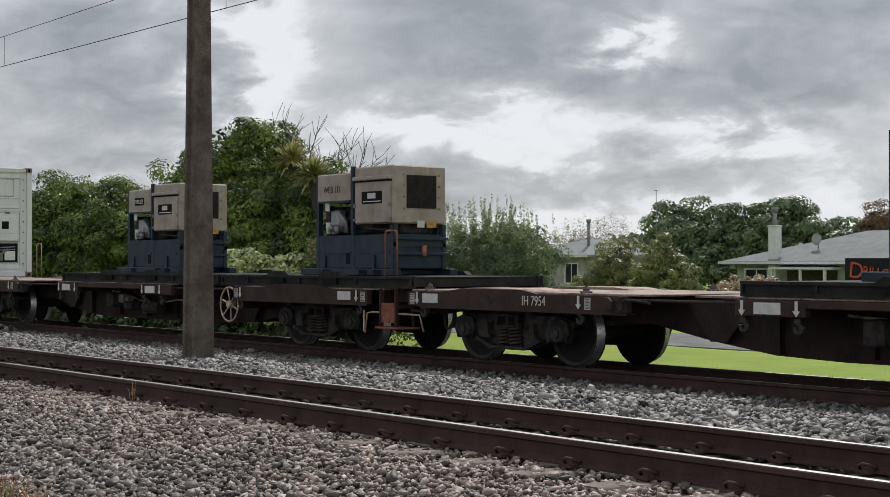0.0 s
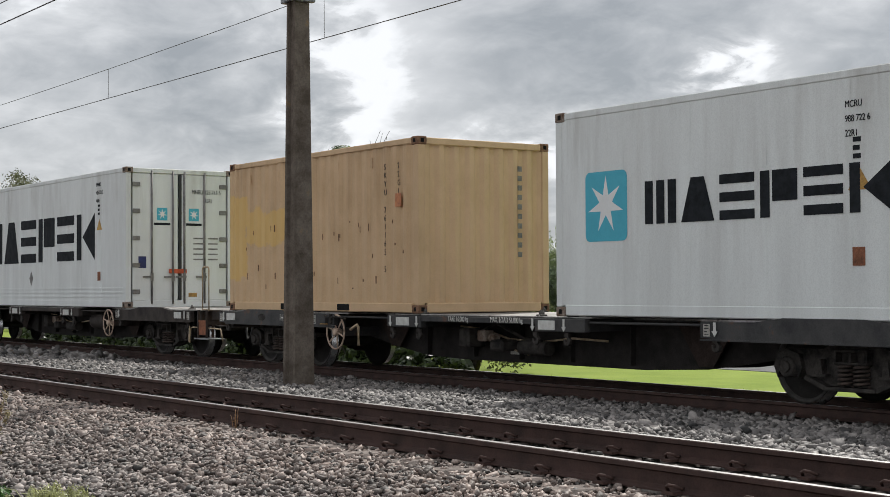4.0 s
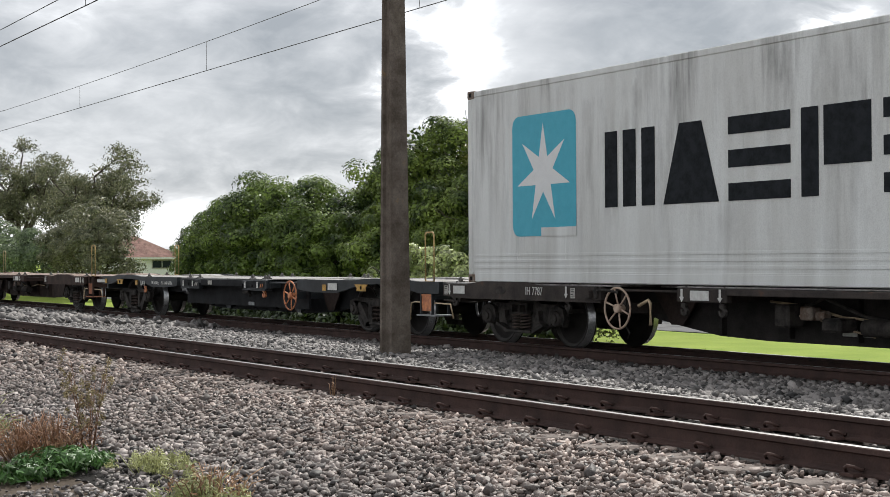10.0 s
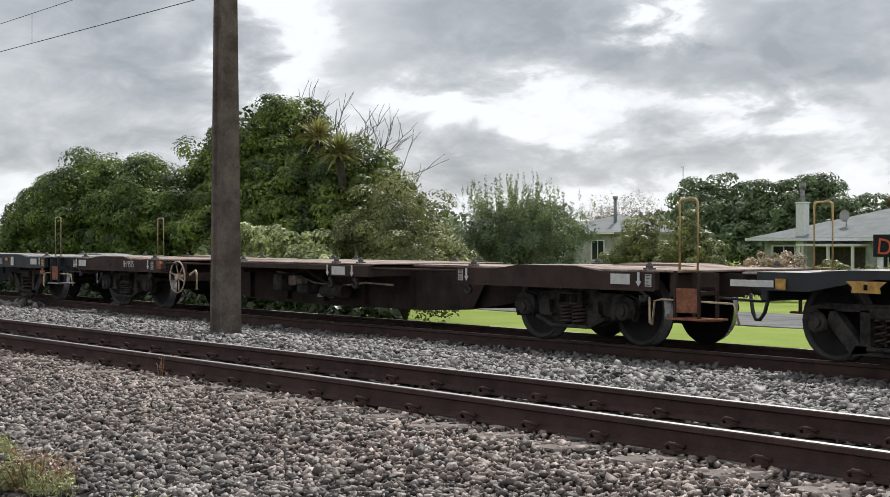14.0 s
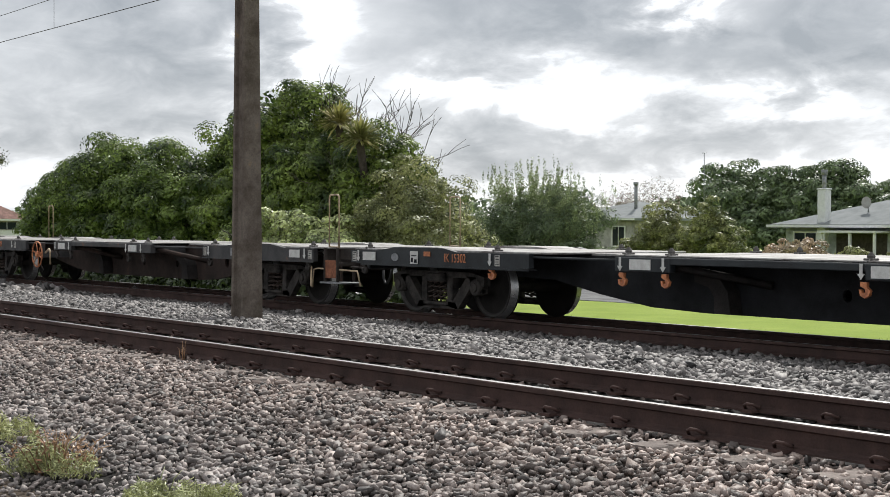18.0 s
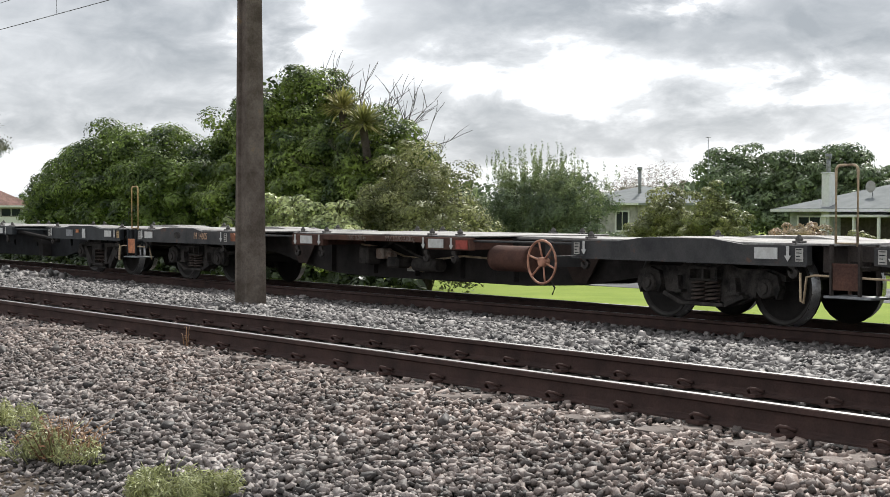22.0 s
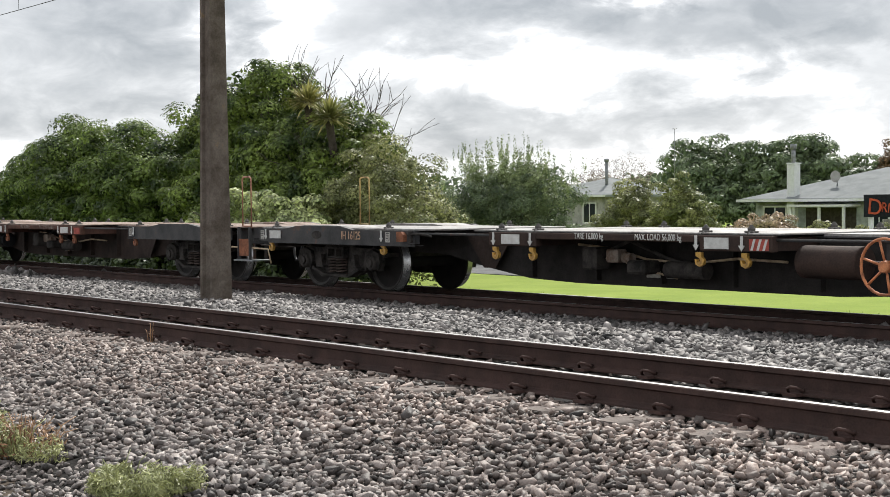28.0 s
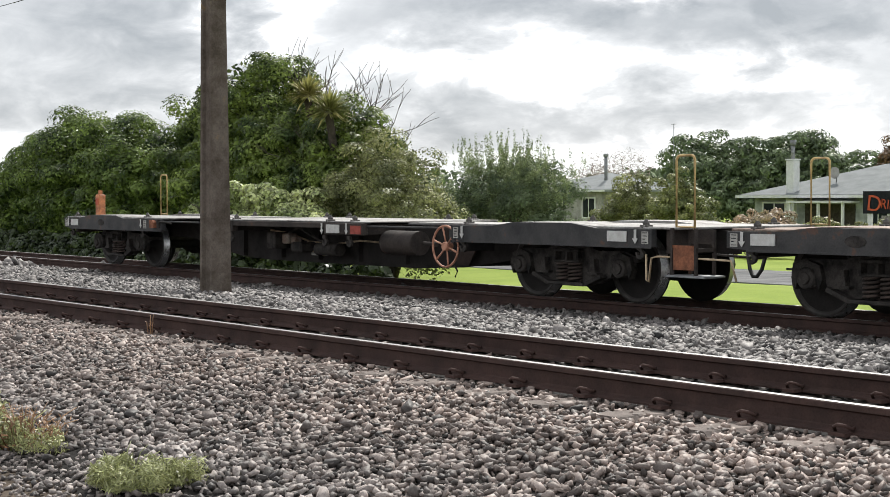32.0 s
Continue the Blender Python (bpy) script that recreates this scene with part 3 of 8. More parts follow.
def mesh_from(name, verts, faces, mat, smooth=False):
    me = bpy.data.meshes.new(name)
    verts = np.asarray(verts, np.float32)
    faces = np.asarray(faces, np.int32)
    me.vertices.add(len(verts))
    me.vertices.foreach_set("co", verts.ravel())
    k = faces.shape[1]
    me.loops.add(faces.size)
    me.loops.foreach_set("vertex_index", faces.ravel())
    me.polygons.add(len(faces))
    me.polygons.foreach_set("loop_start", np.arange(0, faces.size, k, dtype=np.int32))
    me.polygons.foreach_set("loop_total", np.full(len(faces), k, np.int32))
    if smooth:
        me.polygons.foreach_set("use_smooth", np.ones(len(faces), bool))
    me.update(calc_edges=True)
    me.validate()
    for m in (mat if isinstance(mat, (list, tuple)) else [mat]):
        me.materials.append(m)
    return me


def letters(name, words, size, mat, parent, at, label="", thick=0.002, squeeze=1.0):
    """Raised lettering; at is its pose, drawn in its x and y."""
    cu = bpy.data.curves.new(name, "FONT")
    cu.body, cu.size, cu.extrude = words, size, thick
    tmp = bpy.data.objects.new(name, cu)
    scene.collection.objects.link(tmp)
    me = bpy.data.meshes.new_from_object(tmp.evaluated_get(bpy.context.evaluated_depsgraph_get()))
    bpy.data.objects.remove(tmp)
    bpy.data.curves.remove(cu)
    me.transform(Matrix.Diagonal((squeeze, 1, 1, 1)))
    me.materials.clear()
    me.materials.append(mat)
    ob = new(name, me)
    ob.parent = parent
    ob.matrix_basis = at
    if label:
        tagged(ob, label)
    return ob


FRONT = Matrix.Rotation(radians(90), 4, "X")                                    # faces -y
LEAD = Matrix.Rotation(radians(90), 4, "Z") @ Matrix.Rotation(radians(90), 4, "X")  # faces +x


def thing(name, label, category, at=(0, 0, 0), group="", kind=""):
    ob = new(name)
    ob.empty_display_size = 0.3
    ob.matrix_basis = at if isinstance(at, Matrix) else Matrix.Translation(at)
    return tagged(ob, label, category, group, kind)


# ---- ground ----
PROFILE = [(-3000, -0.6), (-40, -0.5), (-6, -0.3), (0, -0.22), (2.4, -0.2), (3.0, -0.16), (3.5, -0.10), (4.3, -0.02), (5.2, 0.05), (5.5, 0.055), (7.9, 0.055),
           (8.4, 0.03), (10.0, -0.045), (11.6, -0.15), (12.2, -0.185), (14.4, -0.185), (15.3, -0.25), (16.6, -0.62), (18.5, -0.9), (24, -1.0), (30, -1.02), (60, -1.05), (3000, -1.2)]


def ground_z(y):
    return float(np.interp(y, [p[0] for p in PROFILE], [p[1] for p in PROFILE]))


def build_ground():
    ys = sorted({p[0] for p in PROFILE} | {20.0, 22.0, 27.0, 34.0, 40.0, 50.0, 100.0, 300.0, 800.0})
    xs = sorted({-3000, -800, -300, -160, 60, 300, 3000} | set(range(-120, 31, 3)))
    bm = bmesh.new()
    rng = random.Random(3)
    grid = [[bm.verts.new((x, y, ground_z(y) + (rng.uniform(-0.02, 0.02) if abs(y) < 60 and not 2 < y < 15.4 else 0))) for x in xs] for y in ys]
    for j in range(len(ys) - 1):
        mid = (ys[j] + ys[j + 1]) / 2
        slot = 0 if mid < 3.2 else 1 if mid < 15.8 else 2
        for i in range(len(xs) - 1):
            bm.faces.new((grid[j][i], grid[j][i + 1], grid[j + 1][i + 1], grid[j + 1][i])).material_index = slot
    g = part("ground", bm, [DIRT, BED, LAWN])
    tagged(g, "bare dirt, ballast bed and mown green lawn", "ground", kind="structure")
    bm = bmesh.new()
    box(bm, -600, 400, 30.6, 36.2, -1.3, -1.0)
    tagged(part("road", bm, ASPHALT), "grey asphalt side road behind the lawn", "road", kind="structure")


build_ground()


# ---- permanent way ----
def rail_mesh(bm):
    """One rail, along x; its head's centre is at y 0 and its top at z 0."""
    half = [(0.0, 0.0), (0.017, -0.0004), (0.026, -0.0015), (0.033, -0.007), (0.035, -0.034), (0.010, -0.046), (0.008, -0.118), (0.02, -0.128), (0.066, -0.141), (0.066, -0.152)]
    prof = half + [(-a, b) for a, b in half[:0:-1]]
    xs = [-420, -120, -60, -30, -15, 0, 15, 60, 200]
    rings = [[bm.verts.new((x, a, b)) for a, b in prof] for x in xs]
    k = len(prof)
    for a, b in zip(rings, rings[1:]):
        for i in range(k):
            f = bm.faces.new((a[i], a[(i + 1) % k], b[(i + 1) % k], b[i]))
            f.material_index = 1 if i in (0, k - 1, k - 2) else 0
    bm.faces.new(rings[0][::-1])
    bm.faces.new(rings[-1])


def sleeper(bm):
    pts = [(-0.13, -0.20), (0.13, -0.20), (0.13, -0.03), (0.10, 0.0), (-0.10, 0.0), (-0.13, -0.03)]
    a = [bm.verts.new((x, -1.08, z)) for x, z in pts]
    m0 = [bm.verts.new((x, -0.35, z - (0.02 if z > -0.1 else 0))) for x, z in pts]
    m1 = [bm.verts.new((x, 0.35, z - (0.02 if z > -0.1 else 0))) for x, z in pts]
    b = [bm.verts.new((x, 1.08, z)) for x, z in pts]
    for p, q in ((a, m0), (m0, m1), (m1, b)):
        for i in range(6):
            bm.faces.new((p[i], p[(i + 1) % 6], q[(i + 1) % 6], q[i]))
    bm.faces.new(a[::-1])
    bm.faces.new(b)


def clip(bm):
    """A bent spring clip that holds the rail's foot."""
    tube(bm, [(-0.045, -0.075, 0.0), (-0.03, -0.11, 0.03), (0.0, -0.12, 0.045), (0.03, -0.10, 0.04), (0.045, -0.06, 0.02), (0.03, -0.03, 0.022)], 0.010, 6)
    box(bm, -0.05, 0.05, -0.13, -0.06, -0.012, 0.006)


def build_track(name, yc, zt, first):
    t = thing(name, "rusty steel rails on concrete sleepers in grey ballast", "railway track", (0, yc, zt), kind="structure")
    for sgn in (-1, 1):
        part("rail", rail_mesh, [RAIL_SIDE, RAIL_TOP], t, at=(0, sgn * RAIL, 0), key="rail")
    x = first
    i = 0
    while x > -66:
        part("sleeper", sleeper, CONCRETE, t, at=(x, 0, -0.153), key="sleeper")
        if x > -32 and yc < 10:
            for sgn in (-1, 1):
                part("rail_clip", clip, RAIL_SIDE, t, at=(x, sgn * RAIL, -0.14), key="clip")
        x -= 0.612
        i += 1
    return t


build_track("railway_track_near", NEAR_Y, NEAR_Z, 4.01)
build_track("railway_track_far", FAR_Y, 0.0, 4.2)


def stones(name, label, x0, x1, y0, y1, per, size, seed, skip=(), edge=-9.0, drop=0.0):
    """Loose broken stones over a stretch of the bed."""
    rng = np.random.default_rng(seed)
    # a chip: two rings of four corners, the upper one turned by an eighth
    ico = np.array([(math.cos(a * math.pi / 2 + q), math.sin(a * math.pi / 2 + q), z) for q, z in ((0.0, -0.62), (math.pi / 4, 0.62)) for a in range(4)])
    tri = np.array([(0, 2, 1), (0, 3, 2), (4, 5, 6), (4, 6, 7)] + [f for i in range(4) for f in ((i, (i + 1) % 4, 4 + i), ((i + 1) % 4, 4 + (i + 1) % 4, 4 + i))])
    # a close layer, and a looser one lying on it
    step = size * 2.1
    layers = []
    for lift, share in ((-0.3, 1.0), (0.75, 0.5)):
        gx, gy = np.meshgrid(np.arange(x0, x1, step), np.arange(y0, y1, step * 0.9))
        gx = gx + np.where(np.arange(gx.shape[0]) % 2, step / 2, 0)[:, None] + (step / 2 if lift > 0 else 0)
        p = np.stack([gx.ravel(), gy.ravel()], 1) + rng.normal(0, step * 0.24, (gx.size, 2))
        p = p[rng.uniform(0, 1, len(p)) < share * per]
        layers.append(np.column_stack([p, np.full(len(p), lift * size)]))
    pts = np.concatenate(layers)
    keep = np.ones(len(pts), bool)
    for a, b in skip:
        keep &= ~((pts[:, 1] > a) & (pts[:, 1] < b) & (rng.uniform(0, 1, len(pts)) < 0.5))
    keep &= rng.uniform(0, 1, len(pts)) < np.clip((pts[:, 1] - edge) / 0.35, 0.25, 1)
    pts = pts[keep]
    px, py, lift = pts.T
    n = len(px)
    pz = np.interp(py, [p[0] for p in PROFILE], [p[1] for p in PROFILE])
    s = size * rng.lognormal(0, 0.26, n)[:, None] * rng.uniform(0.75, 1.25, (n, 3)) * np.array([1.35, 0.95, 0.74])
    v = ico[None] * rng.uniform(0.62, 1.18, (n, 8, 3)) * s[:, None, :]
    ang = rng.uniform(0, math.tau, n)
    tilt = rng.normal(0, 0.55, n)
    roll = rng.normal(0, 0.5, n)
    c, d = np.cos(roll)[:, None], np.sin(roll)[:, None]
    v = np.stack([v[..., 0] * c - v[..., 2] * d, v[..., 1], v[..., 0] * d + v[..., 2] * c], -1)
    c, d = np.cos(tilt)[:, None], np.sin(tilt)[:, None]
    y2, z2 = v[..., 1] * c - v[..., 2] * d, v[..., 1] * d + v[..., 2] * c
    c, d = np.cos(ang)[:, None], np.sin(ang)[:, None]
    x3, y3 = v[..., 0] * c - y2 * d, v[..., 0] * d + y2 * c
    out = np.stack([x3 + px[:, None], y3 + py[:, None], z2 + (pz + lift - drop + rng.normal(0.006, size * 0.25, n))[:, None]], -1)
    faces = (tri[None] + (np.arange(n) * 8)[:, None, None]).reshape(-1, 3)
    ob = new(name, mesh_from(name, out.reshape(-1, 3), faces, STONE if y0 < 6.5 else STONE_GREY))
    return tagged(ob, label, "ballast", kind="stuff")


stones("ballast_shoulder", "grey broken stone ballast beside the near track", -17, -2.2, 3.15, 6.02, 1.0, 0.0205, 1, ((5.62, 5.95),), 3.2)
stones("loose_stones", "scattered stones on bare dirt", -16, -9.4, 2.0, 3.3, 0.05, 0.013, 9)
stones("loose_stones", "small stones trodden into the dirt beside the ballast", -9.4, -3, 2.0, 3.3, 0.3, 0.015, 10)
stones("ballast_shoulder", "grey broken stone ballast beside the near track", -40, -17, 3.0, 6.02, 1.0, 0.032, 2, ((5.62, 5.95),))
stones("ballast_crib", "grey broken stone ballast between the rails", -32, -3.6, 6.2, 7.15, 1.0, 0.033, 3, drop=0.05)
stones("ballast_between_tracks", "grey broken stone ballast between the two tracks", -30, -4.6, 7.33, 12.6, 1.0, 0.031, 4)
stones("ballast_between_tracks", "grey broken stone ballast between the two tracks", -75, -30, 7.3, 12.6, 1.0, 0.078, 5)
stones("ballast_shoulder", "grey broken stone ballast beside the near track", -2.2, 12, 3.15, 6.02, 1.0, 0.06, 11)
stones("ballast_crib", "grey broken stone ballast between the rails", -3.6, 12, 6.2, 7.15, 1.0, 0.06, 12, drop=0.07)
stones("ballast_between_tracks", "grey broken stone ballast between the two tracks", -4.6, 12, 7.33, 12.6, 1.0, 0.07, 13)
stones("ballast_far", "grey broken stone ballast beside the far track", -50, -6, 12.85, 15.6, 0.55, 0.055, 6, drop=0.03)


# ---- the train ----
MOVING = []      # (object, place along the train, height)
WHEELS = []      # (wheelset, x in its bogie)
WHEEL_R = 0.42


def wheelset(bm):
    tread = [(0.05, -0.75), (0.075, -0.72), (0.075, -0.62), (0.12, -0.615), (0.13, -0.60), (0.30, -0.575), (0.36, -0.60), (0.375, -0.63), (0.415, -0.632), (0.42, -0.53), (0.445, -0.525),
             (0.445, -0.50), (0.37, -0.495), (0.30, -0.53), (0.13, -0.53), (0.08, -0.50)]
    prof = tread + [(r, -y) for r, y in tread[::-1]]
    k = len(tread)
    lathe(bm, prof, 28, band=(8, 9, 2 * k - 10, 2 * k - 9))
    for f in bm.faces:
        c = f.calc_center_median()
        if f.material_index == 0 and 0.355 < math.hypot(c.x, c.z) < 0.42 and abs(c.y) > 0.60:
            f.material_index = 2


def coil(bm):
    pts = [(0.055 * math.cos(a * 0.9), 0.055 * math.sin(a * 0.9), a * 0.0098) for a in range(0, 29)]
    tube(bm, pts, 0.014, 5)


def nest_coil(bm):
    """A wide close-wound suspension spring."""
    pts = [(0.082 * math.cos(a * math.tau / 9), 0.082 * math.sin(a * math.tau / 9), a * 0.0049) for a in range(0, 47)]
    tube(bm, pts, 0.0165, 5)


def ih_frame(bm):
    """One plate side frame with its spring seats and axle horns, on the -y side."""
    y0, y1 = -0.84, -0.76
    prism(bm, [(-1.12, 0.50), (-1.12, 0.56), (-0.95, 0.62), (-0.45, 0.62), (-0.36, 0.66), (0.36, 0.66), (0.45, 0.62), (0.95, 0.62), (1.12, 0.56), (1.12, 0.50), (0.72, 0.46), (0.66, 0.30), (0.46, 0.22),
               (-0.46, 0.22), (-0.66, 0.30), (-0.72, 0.46)], y0, y1)
    # the open bolster guide over the springs, and the spring plank
    box(bm, -0.22, 0.22, -0.94, -0.78, 0.60, 0.635, 0.008)
    box(bm, -0.22, 0.22, -0.94, -0.78, 0.47, 0.495, 0.008)
    for x in (-0.205, 0.0, 0.205):
        box(bm, x - 0.016, x + 0.016, -0.94, -0.80, 0.495, 0.60)
    box(bm, -0.34, 0.34, -0.98, -0.78, 0.19, 0.235, 0.01)
    prism(bm, [(-0.62, 0.30), (-0.34, 0.19), (0.34, 0.19), (0.62, 0.30), (0.60, 0.34), (0.32, 0.235), (-0.32, 0.235), (-0.60, 0.34)], -0.95, -0.80)
    for x in (-0.44, 0.44):
        prism(bm, [(x - 0.05, 0.36), (x + 0.05, 0.36), (x + 0.03, 0.52), (x - 0.03, 0.52)], -0.92, -0.82)
        box(bm, x - 0.10, x + 0.10, -0.93, -0.80, 0.33, 0.36)
        tube(bm, [(x, -0.87, 0.36), (x, -0.87, 0.46)], 0.045, 8)
    for x in (-0.89, 0.89):
        prism(bm, [(x - 0.2, 0.42), (x - 0.16, 0.56), (x, 0.61), (x + 0.16, 0.56), (x + 0.2, 0.42), (x + 0.15, 0.30), (x + 0.11, 0.42), (x, 0.52), (x - 0.11, 0.42), (x - 0.15, 0.30)], -0.90, -0.80)


def ik_frame(bm):
    """One cast side frame with triangular openings, on the -y side."""
    y0, y1 = -0.90, -0.79
    prism(bm, [(-1.06, 0.44), (-1.06, 0.56), (-0.80, 0.62), (0.80, 0.62), (1.06, 0.56), (1.06, 0.44), (0.76, 0.46), (0.74, 0.54), (-0.74, 0.54), (-0.76, 0.46)], y0, y1)
    for m in (-1, 1):
        prism(bm, [(m * 0.90, 0.56), (m * 0.68, 0.56), (m * 0.28, 0.13), (m * 0.48, 0.11)], y0, y1)
        prism(bm, [(m * 0.36, 0.56), (m * 0.24, 0.56), (m * 0.24, 0.14), (m * 0.36, 0.14)], y0, y1)
        prism(bm, [(m * 0.78, 0.48), (m * 1.00, 0.48), (m * 1.00, 0.34), (m * 0.92, 0.32), (m * 0.84, 0.40)], y0, y1)
    prism(bm, [(-0.48, 0.11), (0.48, 0.11), (0.42, 0.20), (-0.42, 0.20)], y0, y1)
    box(bm, -0.22, 0.22, -0.95, -0.74, 0.48, 0.60, 0.015)
    box(bm, -0.26, 0.26, -0.95, -0.78, 0.155, 0.20, 0.01)


def bolster(bm):
    box(bm, -0.18, 0.18, -0.80, 0.80, 0.38, 0.58, 0.02)


def axle_box(bm):
    lathe(bm, [(0.10, -0.06), (0.115, -0.05), (0.115, 0.06), (0.09, 0.08)], 14)
    box(bm, -0.11, 0.11, -0.03, 0.06, -0.09, 0.12, 0.02)
    lathe(bm, [(0.06, -0.085), (0.065, -0.06), (0.05, -0.055)], 12)


def build_bogie(wagon, x, cast):
    b = part("bogie", bolster, BOGIE, wagon, at=(x, 0, 0), key="bolster")
    for s in (-1, 1):
        part("side_frame", ik_frame if cast else ih_frame, BOGIE, b, at=pose(0, 0, 0, 0, 0, 0 if s < 0 else 180), key=("frame", cast))
    if not cast:
        for dx in (-1.08, 1.08):
            part("end_bar", built((-0.04, 0.04, -0.8, 0.8, 0.50, 0.56)), BOGIE, b, at=(dx, 0, 0), key="end_bar")
    for dx in (-0.89, 0.89):
        w = part("wheelset", wheelset, [WHEEL, TREAD, RIM], b, at=(dx, 0, WHEEL_R), key="wheelset")
        WHEELS.append((w, dx))
        for s in (-1, 1):
            part("axle_box", axle_box, BOGIE, b, at=pose(dx, s * 0.87, WHEEL_R, 0, 0, 0 if s < 0 else 180), key="axle_box")
    for s in (-1, 1):
        for dx in (-0.13, 0.0, 0.13) if cast else (-0.105, 0.105):
            part("spring", coil if cast else nest_coil, SPRING, b, at=(dx, s * 0.875, 0.215 if cast else 0.24), key=("coil", cast))
    for s in (-1, 1):
        for dx in (-0.43, 0.43):
            part("brake_block", built((-0.03, 0.03, -0.05, 0.05, -0.13, 0.13, 0.01)), BOGIE, b, at=(dx, s * 0.57, 0.42), key="brake_block")
    return b


def handwheel(bm):
    n = 28
    tube(bm, [(0.27 * math.cos(i * math.tau / n), 0, 0.27 * math.sin(i * math.tau / n)) for i in range(n + 1)], 0.0155, 6)


def wheel_hub(bm):
    lathe(bm, [(0.05, -0.03), (0.06, -0.02), (0.06, 0.05), (0.03, 0.16)], 12)


def spoke(bm):
    tube(bm, [(0.04, 0.02, 0), (0.262, 0, 0)], 0.0125, 6)


def hook(bm):
    prism(bm, [(-0.05, 0.0), (0.05, 0.0), (0.05, -0.06), (0.10, -0.10), (0.08, -0.16), (0.02, -0.19), (-0.05, -0.16), (-0.07, -0.09), (-0.04, -0.09), (-0.02, -0.13), (0.03, -0.13), (0.02, -0.08), (-0.05, -0.05)], -0.02, 0.02)
    bm.transform(Matrix.Diagonal((0.8, 1, 0.85, 1)))


def arrow(bm):
    prism(bm, [(-0.018, 0.16), (0.018, 0.16), (0.018, 0.06), (0.045, 0.06), (0.0, 0.0), (-0.045, 0.06), (-0.018, 0.06)], -0.003, 0.003)


def twistlock(bm):
    box(bm, -0.06, 0.06, -0.05, 0.05, 0.0, 0.022, 0.006)
    lathe_up = [(0.038, 0.022), (0.042, 0.045), (0.03, 0.06), (0.012, 0.085)]
    rings = [[bm.verts.new((r * 1.2 * math.cos(k * math.tau / 8), r * 0.8 * math.sin(k * math.tau / 8), z)) for k in range(8)] for r, z in lathe_up]
    for a, b in zip(rings, rings[1:]):
        for k in range(8):
            bm.faces.new((a[k], a[(k + 1) % 8], b[(k + 1) % 8], b[k]))
    bm.faces.new(rings[-1])
    tube(bm, [(0.03, -0.045, 0.012), (0.03, -0.10, -0.01)], 0.008, 5)


def handrail(bm):
    """A tall narrow hoop with rounded corners and a cross bar low down."""
    w, top, r = 0.135, 0.815, 0.055
    pts = [(-w, 0, 0), (-w, 0, top - r)] + [(-w + r * (1 - math.cos(a)), 0, top - r + r * math.sin(a)) for a in (0.4, 0.8, 1.2, 1.571)]
    pts += [(w - r * (1 - math.sin(a)), 0, top - r + r * math.cos(a)) for a in (0.0, 0.4, 0.8, 1.2, 1.571)] + [(w, 0, 0)]
    tube(bm, pts, 0.0145, 6)
    tube(bm, [(-w, 0, 0.03), (w, 0, 0.03)], 0.010, 5)


def step_frame(bm):
    for x in (-0.185, 0.165):
        box(bm, x, x + 0.025, -0.17, -0.13, -0.50, 0.02)
        box(bm, x, x + 0.025, -0.17, 0.16, -0.24, -0.20)
        box(bm, x, x + 0.025, 0.12, 0.16, -0.50, 0.0)
    box(bm, -0.16, 0.165, 0.12, 0.15, -0.16, 0.0)


def knuckle(bm):
    box(bm, -0.75, -0.10, -0.07, 0.07, -0.08, 0.08, 0.02)
    prism(bm, [(-0.14, -0.11), (0.10, -0.11), (0.16, -0.05), (0.16, 0.06), (0.08, 0.12), (-0.14, 0.12)], -0.12, 0.12)


WL = 16.55
# where each wagon's trailing edge stands along the line at the start
TAIL_EDGE = [-15.75, -32.53, -49.52, -66.56, -83.60, -100.45, -117.50, -134.72, -151.61, -168.28, -184.89, -201.66, -218.48, -235.42]


def pierced_sill(bm):
    """A deep fish-bellied plate with round lightening holes, in pieces that meet at the holes' middles."""
    low = [(0.3, 0.62), (3.5, 0.56), (4.4, 0.40), (5.3, 0.28), (6.2, 0.25), (10.6, 0.25), (11.2, 0.28), (12.0, 0.40), (12.7, 0.56), (16.2, 0.62)]
    holes = [(8.2, 0.53, 0.06, 0.07), (9.6, 0.53, 0.06, 0.07), (11.55, 0.60, 0.075, 0.11)]

    def floor_at(x):
        for (x0, z0), (x1, z1) in zip(low, low[1:]):
            if x0 <= x <= x1:
                return z0 + (z1 - z0) * (x - x0) / (x1 - x0)

    ends = [(0.3, None)] + [(h[0], h) for h in holes] + [(16.2, None)]
    for (xa, ha), (xb, hb) in zip(ends, ends[1:]):
        pts = [(xa, floor_at(xa))] + [p for p in low if xa < p[0] < xb] + [(xb, floor_at(xb))]
        if hb:
            pts += [(hb[0] - hb[2] * math.cos(u), hb[1] + hb[3] * math.sin(u)) for u in (-1.571, -0.9, -0.3, 0.3, 0.9, 1.571)]
        pts += [(xb, 0.88), (xa, 0.88)]
        if ha:
            pts += [(ha[0] + ha[2] * math.cos(u), ha[1] + ha[3] * math.sin(u)) for u in (1.571, 0.9, 0.3, -0.3, -0.9, -1.571)]
        prism(bm, pts, -0.02, 0.02)


def arch_leg(bm):
    """A curved bracket from the outrigger down to the belly."""
    prism(bm, [(-0.05, 0.74), (0.10, 0.74), (0.34, 0.66), (0.46, 0.52), (0.50, 0.27), (0.26, 0.27), (0.25, 0.46), (0.18, 0.56), (-0.05, 0.62)], -0.10, 0.10)


